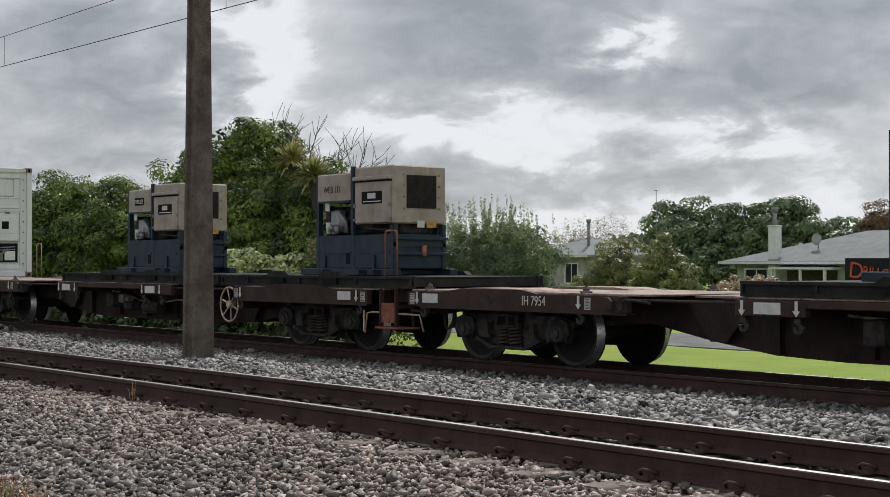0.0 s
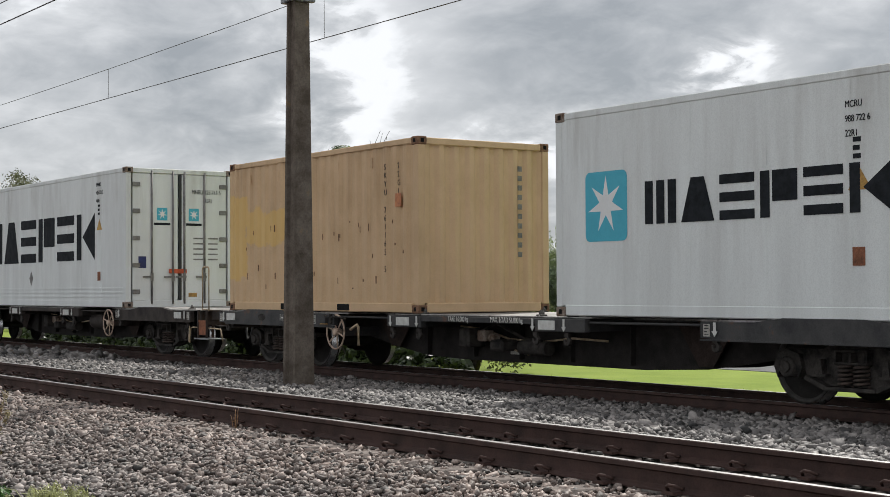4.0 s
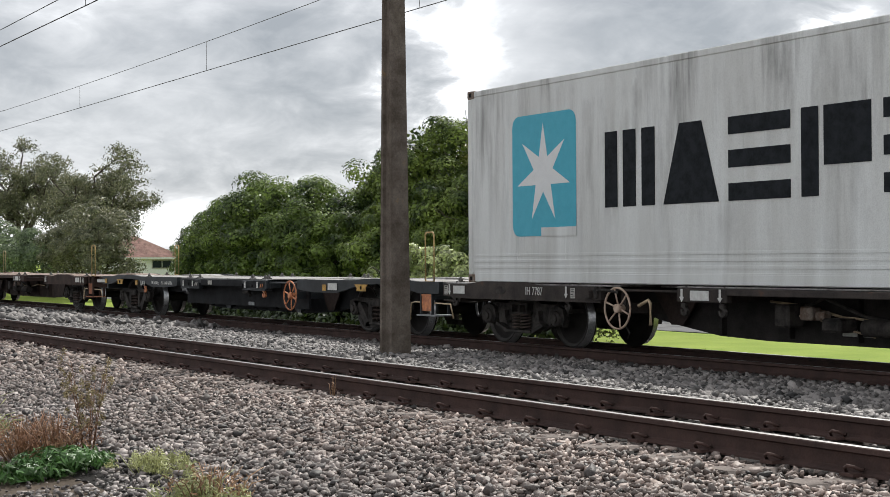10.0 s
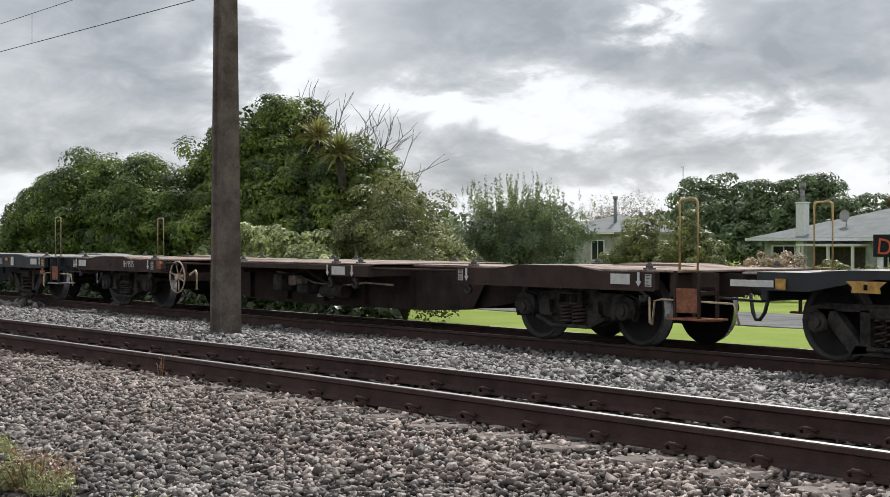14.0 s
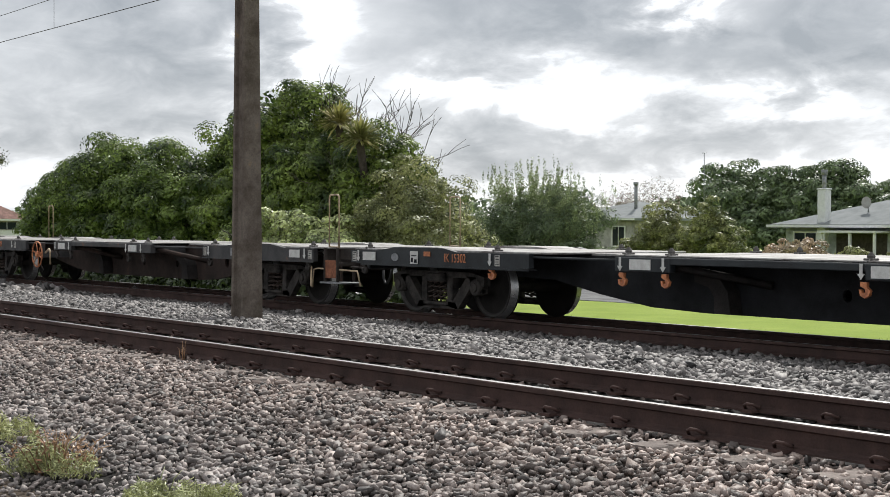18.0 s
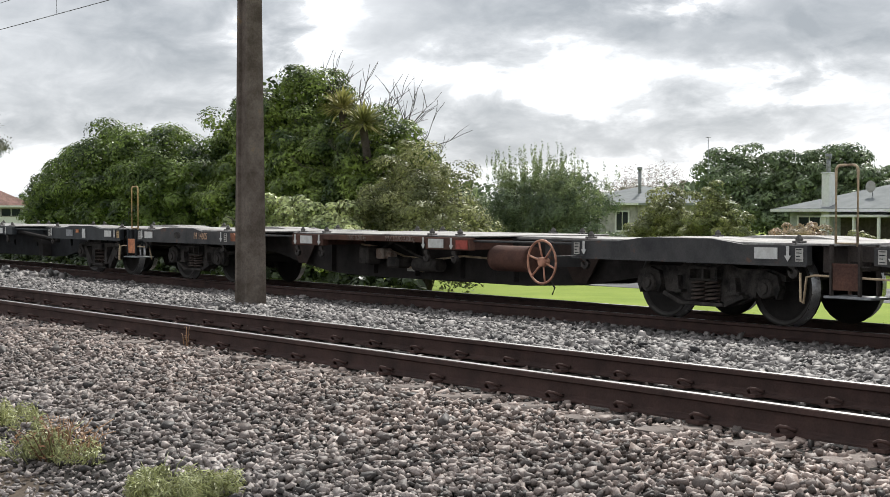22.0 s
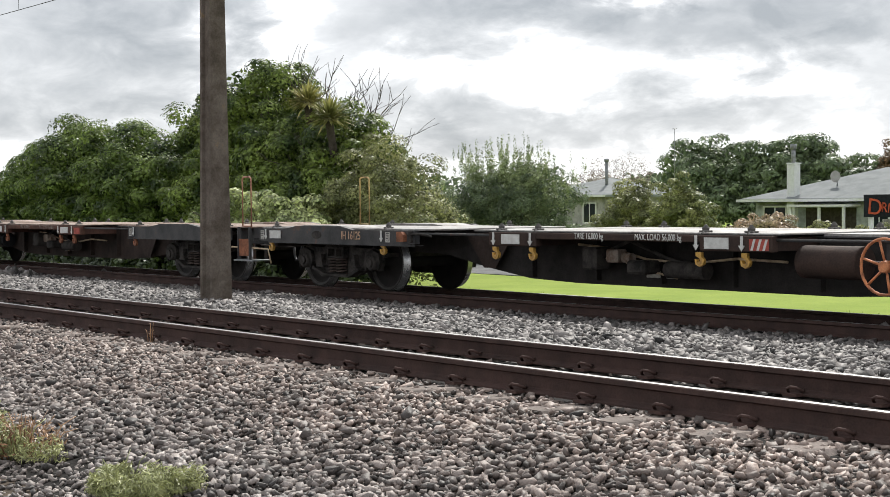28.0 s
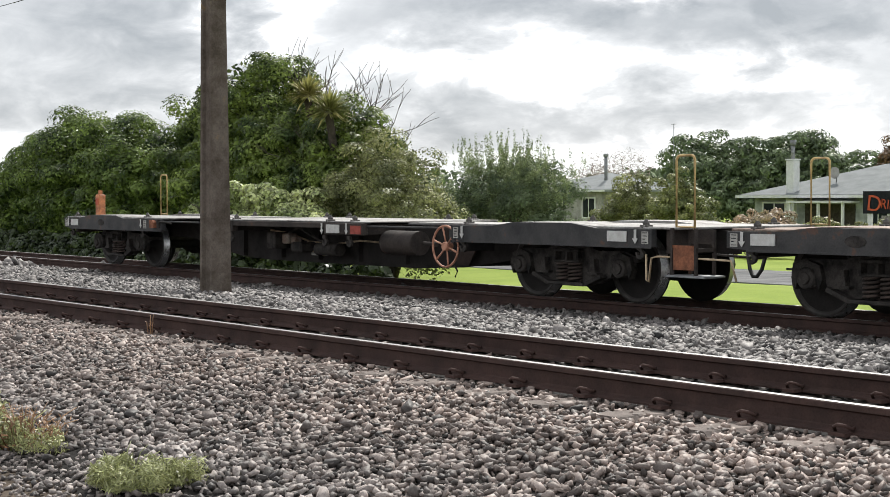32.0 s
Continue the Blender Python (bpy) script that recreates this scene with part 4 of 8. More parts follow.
def build_wagon(k, paint, cast, number, wheel_at, tag_colour=WHITE, step_mat=STEPRUST, rail_mat=RAILGREY, label="", hooks=BOGIE, tank=True, mid_paint=None, load_words=False):
    """A skeletal container wagon; x runs from its trailing edge, y from its middle, z from the rail."""
    sill, deck = PAINTS[paint], DECKS[paint]
    rusty = PAINTS["grey"] if paint == "dark" else sill
    rail_mat = OCHRE if rail_mat is YELLOW else rail_mat
    mid = PAINTS[mid_paint or paint]
    w = thing("container_wagon", label, "railway wagon", (0, FAR_Y, 0), group="wagons of the train")
    MOVING.append((w, TAIL_EDGE[k], 0.0))
    Y = 1.20

    def end_sill(bm):
        prism(bm, [(-0.22, 0.72), (-0.22, 0.895), (0.50, 0.90), (0.9, 0.95), (2.05, 0.95), (2.35, 0.90), (3.85, 0.90), (3.85, 0.72), (3.1, 0.69), (0.3, 0.69)], -0.04, 0.04)
        box(bm, 0.05, 3.85, 0.04, 0.10, 0.69, 0.705)
        box(bm, 0.05, 3.85, -0.052, -0.04, 0.685, 0.705)

    def lead_sill(bm):
        prism(bm, [(12.0, 0.72), (12.0, 0.90), (12.8, 0.90), (13.24, 0.955), (14.3, 0.955), (14.75, 0.90), (15.62, 0.90), (15.62, 0.70), (12.6, 0.69)], -0.04, 0.04)
        box(bm, 12.0, 15.62, -0.052, -0.04, 0.685, 0.705)

    def il_sill(bm, flip=False):
        pts = [(0.05, 0.74), (0.05, 0.93), (0.8, 0.93), (1.2, 0.965), (2.3, 0.965), (2.9, 0.93), (5.2, 0.93), (5.2, 0.75), (4.9, 0.72), (4.45, 0.70), (3.6, 0.70), (2.6, 0.86), (1.5, 0.88), (0.7, 0.74)]
        prism(bm, [((WL - x) if flip else x, z) for x, z in pts], -0.04, 0.04)

    plain = number.startswith("IK")
    for s in (-1, 1):
        arched = number == "IL414"
        part("side_sill", il_sill if arched else end_sill, sill, w, at=(0, s * Y, 0), key=("sill", paint, arched))
        part("side_sill", (lambda bm: il_sill(bm, True)) if arched else lead_sill, sill, w, at=(0, s * Y, 0), key=("lead", paint, arched))
        part("mid_sill", built((5.45, 9.95, -0.04, 0.04, 0.82, 0.90, 0.008), (5.42, 6.32, -0.05, 0.05, 0.73, 0.90, 0.01), (8.98, 9.98, -0.05, 0.05, 0.73, 0.90, 0.01)), mid, w, at=(0, s * Y, 0), key=("mid", mid_paint or paint))
        for x in (5.5, 6.2, 9.05, 9.9):
            part("outrigger", lambda bm: prism(bm, [(-0.05, 0.74), (0.05, 0.74), (0.05, 0.88), (-0.05, 0.88)], -0.42, 0.42), mid, w, at=(x, s * 0.78, 0), key=("outrigger", mid_paint or paint))
        part("truss_rod", lambda bm: tube(bm, [(3.8, 0, 0.86), (5.45, 0, 0.855)], 0.018, 6), sill, w, at=(0, s * 1.17, 0), key=("rod", paint))
        part("truss_rod", lambda bm: tube(bm, [(9.95, 0, 0.855), (12.6, 0, 0.86)], 0.018, 6), sill, w, at=(0, s * 1.17, 0), key=("rod2", paint))
        # the fish-bellied centre sill
        if plain:
            part("centre_sill", pierced_sill, BELLY if k == 8 else UNDER_BLACK, w, at=(0, s * 0.50, 0), key=("pierced", k == 8))
            continue
        part("centre_sill", lambda bm: (prism(bm, [(0.3, 0.62), (0.3, 0.88), (16.2, 0.88), (16.2, 0.62), (13.1, 0.58), (12.2, 0.42), (11.3, 0.30), (10.2, 0.25), (6.2, 0.25), (5.3, 0.28), (4.4, 0.40), (3.5, 0.56)], -0.02, 0.02),
                                        [box(bm, x, x + 0.02, -0.10, -0.02, 0.30, 0.86) for x in (5.4, 6.6, 7.7, 8.8, 10.0)]), BELLY if paint in ("rust", "worn") else UNDER_BLACK if paint == "black" else UNDER, w, at=(0, s * 0.42, 0), key=("centre", s, paint))
    part("sill_flange", built((4.6, 12.0, -0.50, 0.50, 0.868, 0.885)), sill, w, key=("flange", paint))
    for a, b in ((-0.2, 4.2), (5.35, 10.05), (11.95, 15.95)):
        part("deck_plate", built((a, b, -1.19, 1.19, 0.905 if a == 5.35 else 0.90, 0.925, 0.006)), deck, w, key=("deck", paint, a))
    for s in (-1, 1):
        for a, b in ((0.95, 1.85), (13.3, 14.25)):
            part("deck_hump", lambda bm: prism(bm, [(a - 0.35, 0.925), (a, 0.958), (b, 0.958), (b + 0.35, 0.925)], -0.3, 0.3), deck, w, at=(0, s * 0.86, 0), key=("hump", paint, a))
    for a, b in ((4.2, 5.35), (10.05, 11.95)):
        part("spine_deck", built((a, b, -0.5, 0.5, 0.885, 0.91)), deck, w, key=("spine", paint, a))
    for x, s in ((0.02, -1), (15.75, 1)):
        part("headstock", built((x - 0.05, x + 0.05, -1.1, 1.1, 0.62, 0.90, 0.015)), rusty, w, key=("head", paint, x))
    for x in (1.45, 13.88):
        build_bogie(w, x, cast)
    part("coupler", knuckle, BOGIE, w, at=(16.75, 0, 0.72), key="knuckle")
    part("coupler", knuckle, BOGIE, w, at=pose(-0.12, 0, 0.72, 0, 0, 180), key="knuckle")
    part("brake_hose", lambda bm: tube(bm, [(16.30, -0.42, 0.66), (16.35, -0.44, 0.46), (16.40, -0.45, 0.38), (16.46, -0.45, 0.38), (16.52, -0.44, 0.46), (16.57, -0.42, 0.66)], 0.022, 7), RUBBER, w, key="hose")
    # step and handrails at two corners
    for x, s in ((16.08, -1), (16.08, 1)):
        st = part("step_frame", step_frame, rusty, w, at=pose(x, s * 1.06, 0.90, 0, 0, 0 if s < 0 else 180), key=("step", paint))
        part("step_back", built((-0.158, 0.163, -0.006, 0.006, -0.145, 0.125, 0.004), (-0.158, 0.163, -0.012, -0.006, 0.10, 0.125)), step_mat, st, at=(0, -0.15, -0.295), key=("stepback", step_mat.name))
        part("step_tread", built((-0.22, 0.36, -0.22, 0.12, -0.52, -0.495, 0.005)), GALV if paint != "rust" else STEPRUST, st, key=("tread", paint == "rust"))
        if k == 1 and s > 0:
            continue
        hoop_mat = OCHRE if k == 12 and s > 0 else rail_mat
        part("handrail", handrail, hoop_mat, w, at=(x - 0.06 * (1 if s < 0 else 0), s * 1.12, 0.90), key=("handrail", hoop_mat.name))
    part("shunter_rail", lambda bm: tube(bm, [(15.50, -1.2, 0.62), (15.52, -1.22, 0.33), (15.56, -1.22, 0.31), (15.60, -1.22, 0.58), (15.70, -1.21, 0.60), (16.7, -1.15, 0.58), (16.76, -1.13, 0.36)], 0.013, 6), RAILGREY, w, key="shunter")
    part("release_rod", lambda bm: tube(bm, [(16.5, -1.15, 0.64), (16.75, -0.75, 0.60), (16.95, -0.25, 0.68)], 0.014, 5), BOGIE, w, key="release")
    # hooks, marking plates and twistlocks
    for s in (-1, 1):
        for x in (3.05, 9.78) if number == "IL414" else (0.08, 3.05, 5.50, 6.2, 8.94, 9.58, 12.2, 15.4):
            hook_mat = BOGIE if x < 1 and k != 11 else hooks
            part("hook", hook, hook_mat, w, at=(x, s * 1.2, 0.715), key=("hook", hook_mat.name))
            part("twistlock", twistlock, TWIST, w, at=(x, s * 1.1, 0.925), key="twistlock") 
    arched = number == "IL414"
    for a, b in ((14.93, 15.24),) if arched else ((0.12, 0.44), (5.68, 6.02), (9.06, 9.40), (14.93, 15.24)):
        part("marking_plate", built((a, b, -1.262, -1.251, 0.755, 0.875)), tag_colour, w, key=("tag", a, tag_colour.name))
    for x in (15.38,) if arched else (0.0, 3.08, 5.52, 6.22, 8.94, 9.58, 12.24, 15.38):
        part("arrow_mark", arrow, WHITE, w, at=(x, -1.258, 0.735), key="arrow")
    for x in (15.52,) if arched else (-0.12, 3.22, 12.1, 15.52):
        plate = part("data_plate", built((x - 0.05, x + 0.05, -1.247, -1.241, 0.735, 0.875)), OCHRE if paint == "black" and x > 14 or k == 11 and (x < 1 or x > 14) else PALE, w, key=("data", x, paint == "black" or k == 11))
        for q in (0.75, 0.785, 0.82, 0.855):
            part("plate_line", built((x - 0.035, x + (0.035 if q != 0.785 else 0.01), -1.249, -1.247, q, q + 0.009)), INK, plate, key=("line", x, q))
    if not cast:
        part("end_bracket", lambda bm: prism(bm, [(3.50, 0.75), (3.66, 0.75), (3.66, 0.84), (3.60, 0.885), (3.50, 0.885)], -1.30, -1.241), ORANGE if k == 12 else STEPRUST if k > 5 else sill, w, key=("bracket_end", k == 12, k > 5 or paint))
        part("builders_plate", lambda bm: prism(bm, [(1.42 + 0.13 * math.cos(u * 0.628), 0.82 + 0.06 * math.sin(u * 0.628)) for u in range(10)], -1.247, -1.241), BOGIE, w, key="oval")
        part("flap_lever", lambda bm: (tube(bm, [(3.72, -1.26, 0.84), (3.95, -1.27, 0.86), (4.22, -1.25, 0.83)], 0.017, 6), box(bm, 3.74, 3.80, -1.28, -1.22, 0.74, 0.90, 0.01)), BOGIE, w, key="flap")
    part("number_panel", built((7.4, 7.85, -0.445, -0.44, 0.36, 0.44)), PALE, w, key="panel")
    wheel_mat = ORANGE if k in (5, 7, 8, 10, 11) else FADED if k < 7 else SALMON
    hw = part("handwheel", handwheel, wheel_mat, w, at=(wheel_at, -1.22, 0.62), label="spoked brake handwheel", key=("wheel", wheel_mat.name))
    part("hub", wheel_hub, wheel_mat, hw, key=("hub", wheel_mat.name))
    for i in range(6):
        part("spoke", spoke, wheel_mat, hw, at=pose(0, 0, 0, 0, i * 60 + 17, 0), key=("spoke", wheel_mat.name))
    part("handwheel_bracket", built((wheel_at - 0.06, wheel_at + 0.06, -1.1, -0.4, 0.55, 0.69), (wheel_at - 0.05, wheel_at + 0.05, -1.12, -1.06, 0.55, 0.88)), sill, w, key=("bracket", paint, wheel_at))
    part("brake_chain", lambda bm: tube(bm, [(wheel_at + 0.1, -1.18, 0.42), (wheel_at + 0.18, -1.16, 0.30), (wheel_at + 0.12, -1.15, 0.22)], 0.012, 5), BOGIE, w, key=("chain", wheel_at))
    if plain:
        for x in (6.25, 9.95):
            part("arch_leg", arch_leg, UNDER, w, at=(x, -0.63, 0), key="arch")
            part("brace", lambda bm: tube(bm, [(0, -1.1, 0.80), (0.95, -0.54, 0.60)], 0.045, 4), BELLY if k == 8 else UNDER, w, at=(x, 0, 0), key=("brace", k == 8))
    elif not arched:
        part("air_pipe", lambda bm: (tube(bm, [(6.3, -0.52, 0.74), (6.9, -0.54, 0.70), (7.5, -0.54, 0.58), (8.2, -0.54, 0.55), (8.9, -0.54, 0.62), (9.6, -0.54, 0.60)], 0.016, 6), tube(bm, [(6.6, -0.66, 0.50), (7.1, -0.68, 0.62), (7.4, -0.66, 0.50), (8.1, -0.66, 0.38)], 0.013, 6)), RAILGREY, w, key="pipe")
        part("valve", lambda bm: (box(bm, 7.02, 7.22, -0.76, -0.58, 0.54, 0.70, 0.02), tube(bm, [(7.28, -0.7, 0.60), (7.42, -0.7, 0.60)], 0.06, 10)), CAST, w, key="valve")
    for x, h in (() if plain else ((4.6, 0.40), (11.4, 0.34))):
        part("gusset", lambda bm: prism(bm, [(x - 0.5, 0.86), (x + 0.5, 0.86), (x + 0.12, h), (x - 0.12, h)], -0.012, 0.012), BELLY, w, at=(0, -0.55, 0), key=("gusset", x))
    if wheel_at < 5:
        part("brake_lever", lambda bm: tube(bm, [(wheel_at + 0.42, -1.2, 0.66), (wheel_at + 0.62, -1.2, 0.74), (wheel_at + 0.66, -1.2, 0.70), (wheel_at + 0.66, -1.2, 0.42)], 0.022, 6), ORANGE if k == 12 else RAILGREY, w, key=("lever", wheel_at))
    if k == 12:
        part("reservoir", lambda bm: tube(bm, [(5.20, -0.95, 0.57), (5.24, -0.95, 0.57), (5.62, -0.95, 0.57), (5.66, -0.95, 0.57)], 0.15, 16), UNDER_BLACK, w, label="black air reservoir")
        part("reservoir_strap", lambda bm: [box(bm, x, x + 0.03, -1.11, -0.9, 0.42, 0.75, 0.004) for x in (5.3, 5.5)], BOGIE, w)
        part("brake_rigging", lambda bm: (box(bm, 4.82, 4.98, -1.06, -0.9, 0.46, 0.60, 0.02), tube(bm, [(4.98, -1.0, 0.53), (5.2, -0.98, 0.50)], 0.02, 6), tube(bm, [(4.75, -1.19, 0.46), (4.76, -1.18, 0.26)], 0.012, 6)), BOGIE, w)
        part("slack_chain", lambda bm: [tube(bm, [(4.34 + i * 0.055, -1.12, 0.32 - 0.10 * math.sin(i * 0.24)), (4.385 + i * 0.055, -1.12, 0.32 - 0.10 * math.sin(i * 0.24 + 0.2))], 0.017 if i % 2 else 0.010, 5) for i in range(14)], BOGIE, w)
    if tank and not plain and not arched and k != 12:
        part("air_tank", lambda bm: (tube(bm, [(10.10, -0.88, 0.63), (10.15, -0.88, 0.63), (10.80, -0.88, 0.63), (10.85, -0.88, 0.63)], 0.17, 16), tube(bm, [(10.9, -0.86, 0.63), (11.2, -0.86, 0.62)], 0.03, 8)), mid, w, key=("tank", mid_paint or paint))
    if not plain and not arched:
        part("brake_gear", lambda bm: (tube(bm, [(6.9, -0.62, 0.66), (7.3, -0.62, 0.80), (7.9, -0.6, 0.60), (8.5, -0.6, 0.52)], 0.022, 6), box(bm, 6.7, 6.95, -0.85, -0.55, 0.45, 0.72, 0.02), box(bm, 7.5, 7.8, -0.9, -0.6, 0.42, 0.58, 0.03),
                                           tube(bm, [(8.0, -0.7, 0.48), (8.6, -0.7, 0.48)], 0.10, 10)), BOGIE, w, key="gear")
    if number:
        letters("wagon_number", number, 0.165, (ORANGE if cast and number != "IL414" else CREAM if k in (9, 11) else WHITE), w, Matrix.Translation((1.97 if k == 8 else 2.08 if number != "IL414" else 2.86, -1.252, 0.765 if number != "IL414" else 0.725)) @ FRONT, squeeze=0.8)
    if load_words:
        at_tare, at_max, at_z = (3.55, 4.20, 0.765) if arched else (7.0, 8.0, 0.833)
        word_mat = WORN_LETTERS if k in (9, 12) else WHITE
        letters("load_line", "TARE 16,000 kg", 0.10, word_mat, w, Matrix.Translation((at_tare, -1.246, at_z)) @ FRONT, squeeze=0.75)
        letters("load_line", "MAX. LOAD 56,000 kg", 0.10, word_mat, w, Matrix.Translation((at_max, -1.246, at_z)) @ FRONT, squeeze=0.75)
    return w


TRAIN = [
    # paint, cast bogies, number, handwheel, step colour, rail colour, hooks, mid sill
    ("rust", False, "IH 7954", 11.7, STEPRUST, RAILGREY, BOGIE, None, "rusty brown skeletal container wagon with open deck"),
    ("rust", False, "IH 7925", 11.85, STEPRUST, STEPORANGE, BOGIE, None, "rusty brown container wagon carrying two generators"),
    ("dark", False, "IH 10402", 3.86, YELLOW, RAILGREY, BOGIE, None, "charcoal container wagon carrying two short containers"),
    ("grey", False, "IH 13474", 11.6, STEPRUST, RAILGREY, BOGIE, None, "grimy grey-brown container wagon under a long white container"),
    ("grey", False, "IH 7787", 4.18, STEPRUST, ORANGE, BOGIE, None, "grimy grey-brown container wagon with scrawled blue paint"),
    ("black", True, "IL414", 11.0, ORANGE, YELLOW, ORANGE, None, "black empty container wagon with orange handwheel"),
    ("rust", False, "IH 9595", 4.14, STEPRUST, YELLOW, BOGIE, None, "rusty brown empty container wagon with step and handrail"),
    ("black", True, "IK 15302", 10.87, STEPRUST, RAILGREY, ORANGE, None, "black empty container wagon with orange handwheel and hooks"),
    ("dark", True, "IK 13609", 4.45, STEPRUST, RAILGREY, BOGIE, None, "charcoal empty container wagon with rust patches"),
    ("dark", False, "IH 14605", 11.42, PAINTS["red"], RAILGREY, BOGIE, "red", "dark empty container wagon with red-brown mid sill"),
    ("black", True, "IK 11335", 4.43, ORANGE, YELLOW, BOGIE, None, "black empty container wagon with orange handwheel"),
    ("dark", False, "IH 16125", 11.32, YELLOW, YELLOW, YELLOW, "rust", "dark empty container wagon with yellow hooks and white plates"),
    ("worn", False, "IH 6379", 4.02, STEPRUST, SALMON, STEPRUST, "red", "charcoal and rust empty container wagon with orange brake lever"),
    ("dark", False, "", 11.85, STEPRUST, YELLOW, BOGIE, "grey", "charcoal last container wagon of the train, empty"),
]
wagons = []
for k, (paint, cast, number, at_wheel, step_mat, rail_mat, hooks, midp, label) in enumerate(TRAIN):
    wagons.append(build_wagon(k, paint, cast, number, at_wheel, WHITE, step_mat, rail_mat, label, hooks, k % 2 == 1, midp, k in (2, 5, 9, 11, 12)))

# scrawled paint, and the plates that only some wagons carry
SCRAWL = material("scrawl_pale_blue", (0.36, 0.60, 0.66), 0.6, mottle=0.2, bump=0.0)
for path in ([(12.95, 0.86), (13.12, 0.88)], [(13.03, 0.87), (13.00, 0.74)], [(13.32, 0.86), (13.18, 0.85), (13.14, 0.76), (13.28, 0.75), (13.30, 0.80), (13.22, 0.80)],
             [(13.38, 0.87), (13.42, 0.74), (13.50, 0.82), (13.56, 0.75), (13.62, 0.88)], [(13.66, 0.86), (13.84, 0.87), (13.68, 0.75), (13.88, 0.74)], [(12.92, 0.72), (13.5, 0.725), (13.95, 0.715)]):
    part("scrawl_stroke", lambda bm: tube(bm, [(x, -1.243, z) for x, z in path], 0.009, 4), SCRAWL, wagons[4])
for k in (7, 8, 10):
    part("data_board", built((13.02, 13.36, -1.256, -1.248, 0.745, 0.875)), GALV, wagons[k])
    part("marking_plate", built((13.52, 13.66, -1.256, -1.248, 0.82, 0.88)), ORANGE, wagons[k])
    part("marking_plate", built((13.84, 13.99, -1.256, -1.248, 0.72, 0.90)), WHITE, wagons[k])
    board = part("data_board", built((1.30, 1.48, -1.256, -1.248, 0.725, 0.90)), WHITE, wagons[k])
    part("small_mark", built((1.40, 1.46, -1.258, -1.256, 0.74, 0.79)), INK, board)
    part("small_mark", built((1.32, 1.37, -1.258, -1.256, 0.75, 0.81)), INK, board)
    part("small_mark", built((1.33, 1.45, -1.258, -1.256, 0.83, 0.845)), INK, board)
    part("marking_plate", built((1.62, 1.77, -1.256, -1.248, 0.835, 0.90)), ORANGE, wagons[k])
    part("builders_plate", lambda bm: prism(bm, [(0.92 + 0.09 * math.cos(u * 0.628), 0.81 + 0.055 * math.sin(u * 0.628)) for u in range(10)], -1.252, -1.244), GALV, wagons[k])
part("warning_board", lambda bm: prism(bm, [(3.42, 0.73), (3.66, 0.73), (3.62, 0.88), (3.50, 0.88)], -1.256, -1.248), YELLOW, wagons[2])
# the wagon with pocketed side boxes
box_mat = PAINTS["black"]
for x0, x1 in ((5.50, 6.50), (8.86, 9.92)):
    for s in (-1, 1):
        pocket = part("pocket_box", built((x0, x1, s * 1.19 - 0.06, s * 1.19 + 0.06, 0.705, 0.895, 0.01), (x0 - 0.02, x1 + 0.02, s * 1.19 - 0.075, s * 1.19 + 0.075, 0.695, 0.712)), box_mat, wagons[5])
        for q in (x0 + 0.12, x1 - 0.34):
            part("pocket_slot", built((q - 0.028, q + 0.028, s * 1.262 - 0.004, s * 1.262 + 0.004, 0.745, 0.865)), WHITE, pocket)
        part("pocket_hole", lambda bm: tube(bm, [((x0 + x1) / 2 - 0.08, s * 1.253, 0.79), ((x0 + x1) / 2 - 0.08, s * 1.261, 0.79)], 0.035, 10), HOLE, pocket)
        part("pocket_stripe", lambda bm: [prism(bm, [(x1 - 0.22 + q, 0.76), (x1 - 0.18 + q, 0.76), (x1 - 0.14 + q, 0.83), (x1 - 0.18 + q, 0.83)], s * 1.262 - 0.003, s * 1.262 + 0.003) for q in (0.0, 0.09)], ORANGE if x0 > 8 else PALE, pocket)
        part("strap", lambda bm: prism(bm, [(x1 - 0.06, 0.70), (x1 + 0.10, 0.70), (x1 + 0.74, 0.34), (x1 + 0.74, 0.28), (x1 + 0.56, 0.28)], s * 0.80 - 0.03, s * 0.80 + 0.03), box_mat, wagons[5])
    for q in (x0 + 0.15, x1 - 0.3):
        for s in (-1, 1):
            part("twistlock", twistlock, TWIST, wagons[5], at=(q, s * 1.1, 0.925), key="twistlock")
    part("valve", lambda bm: (box(bm, x0 - 0.35, x0 - 0.18, -1.12, -0.98, 0.62, 0.76, 0.02), tube(bm, [(x0 - 0.3, -1.1, 0.66), (x0 - 0.02, -1.12, 0.66), (x0 + 0.06, -1.12, 0.58)], 0.03, 8)), GALV if x0 < 6 else BOGIE, wagons[5])
part("number_panel", built((7.02, 7.22, -1.256, -1.248, 0.79, 0.875)), PALE, wagons[5])
part("girder_plate", built((5.0, 11.2, -0.92, -0.88, 0.36, 0.86), (6.6, 8.8, -1.245, -1.20, 0.77, 0.895)), UNDER_BLACK, wagons[5])
part("mid_panel", built((8.40, 8.68, -0.93, -0.921, 0.38, 0.45)), GALV, wagons[5])
for x in (2.58, 12.50):
    part("marking_plate", built((x - 0.07, x + 0.07, -1.256, -1.248, 0.735, 0.845)), YELLOW, wagons[5])
STRIPE = material("plate_red", (0.42, 0.07, 0.045), 0.6, bump=0.02)
for k in (9, 11, 12, 13):
    pl = part("marking_plate", built((9.68, 9.94, -1.256, -1.248, 0.745, 0.865)), STRIPE, wagons[k], "red marking plate")
    if k == 11:
        for x in (9.70, 9.78, 9.86):
            part("stripe", lambda bm: prism(bm, [(x, 0.747), (x + 0.03, 0.747), (x + 0.07, 0.863), (x + 0.04, 0.863)], -1.260, -1.256), WHITE, pl)
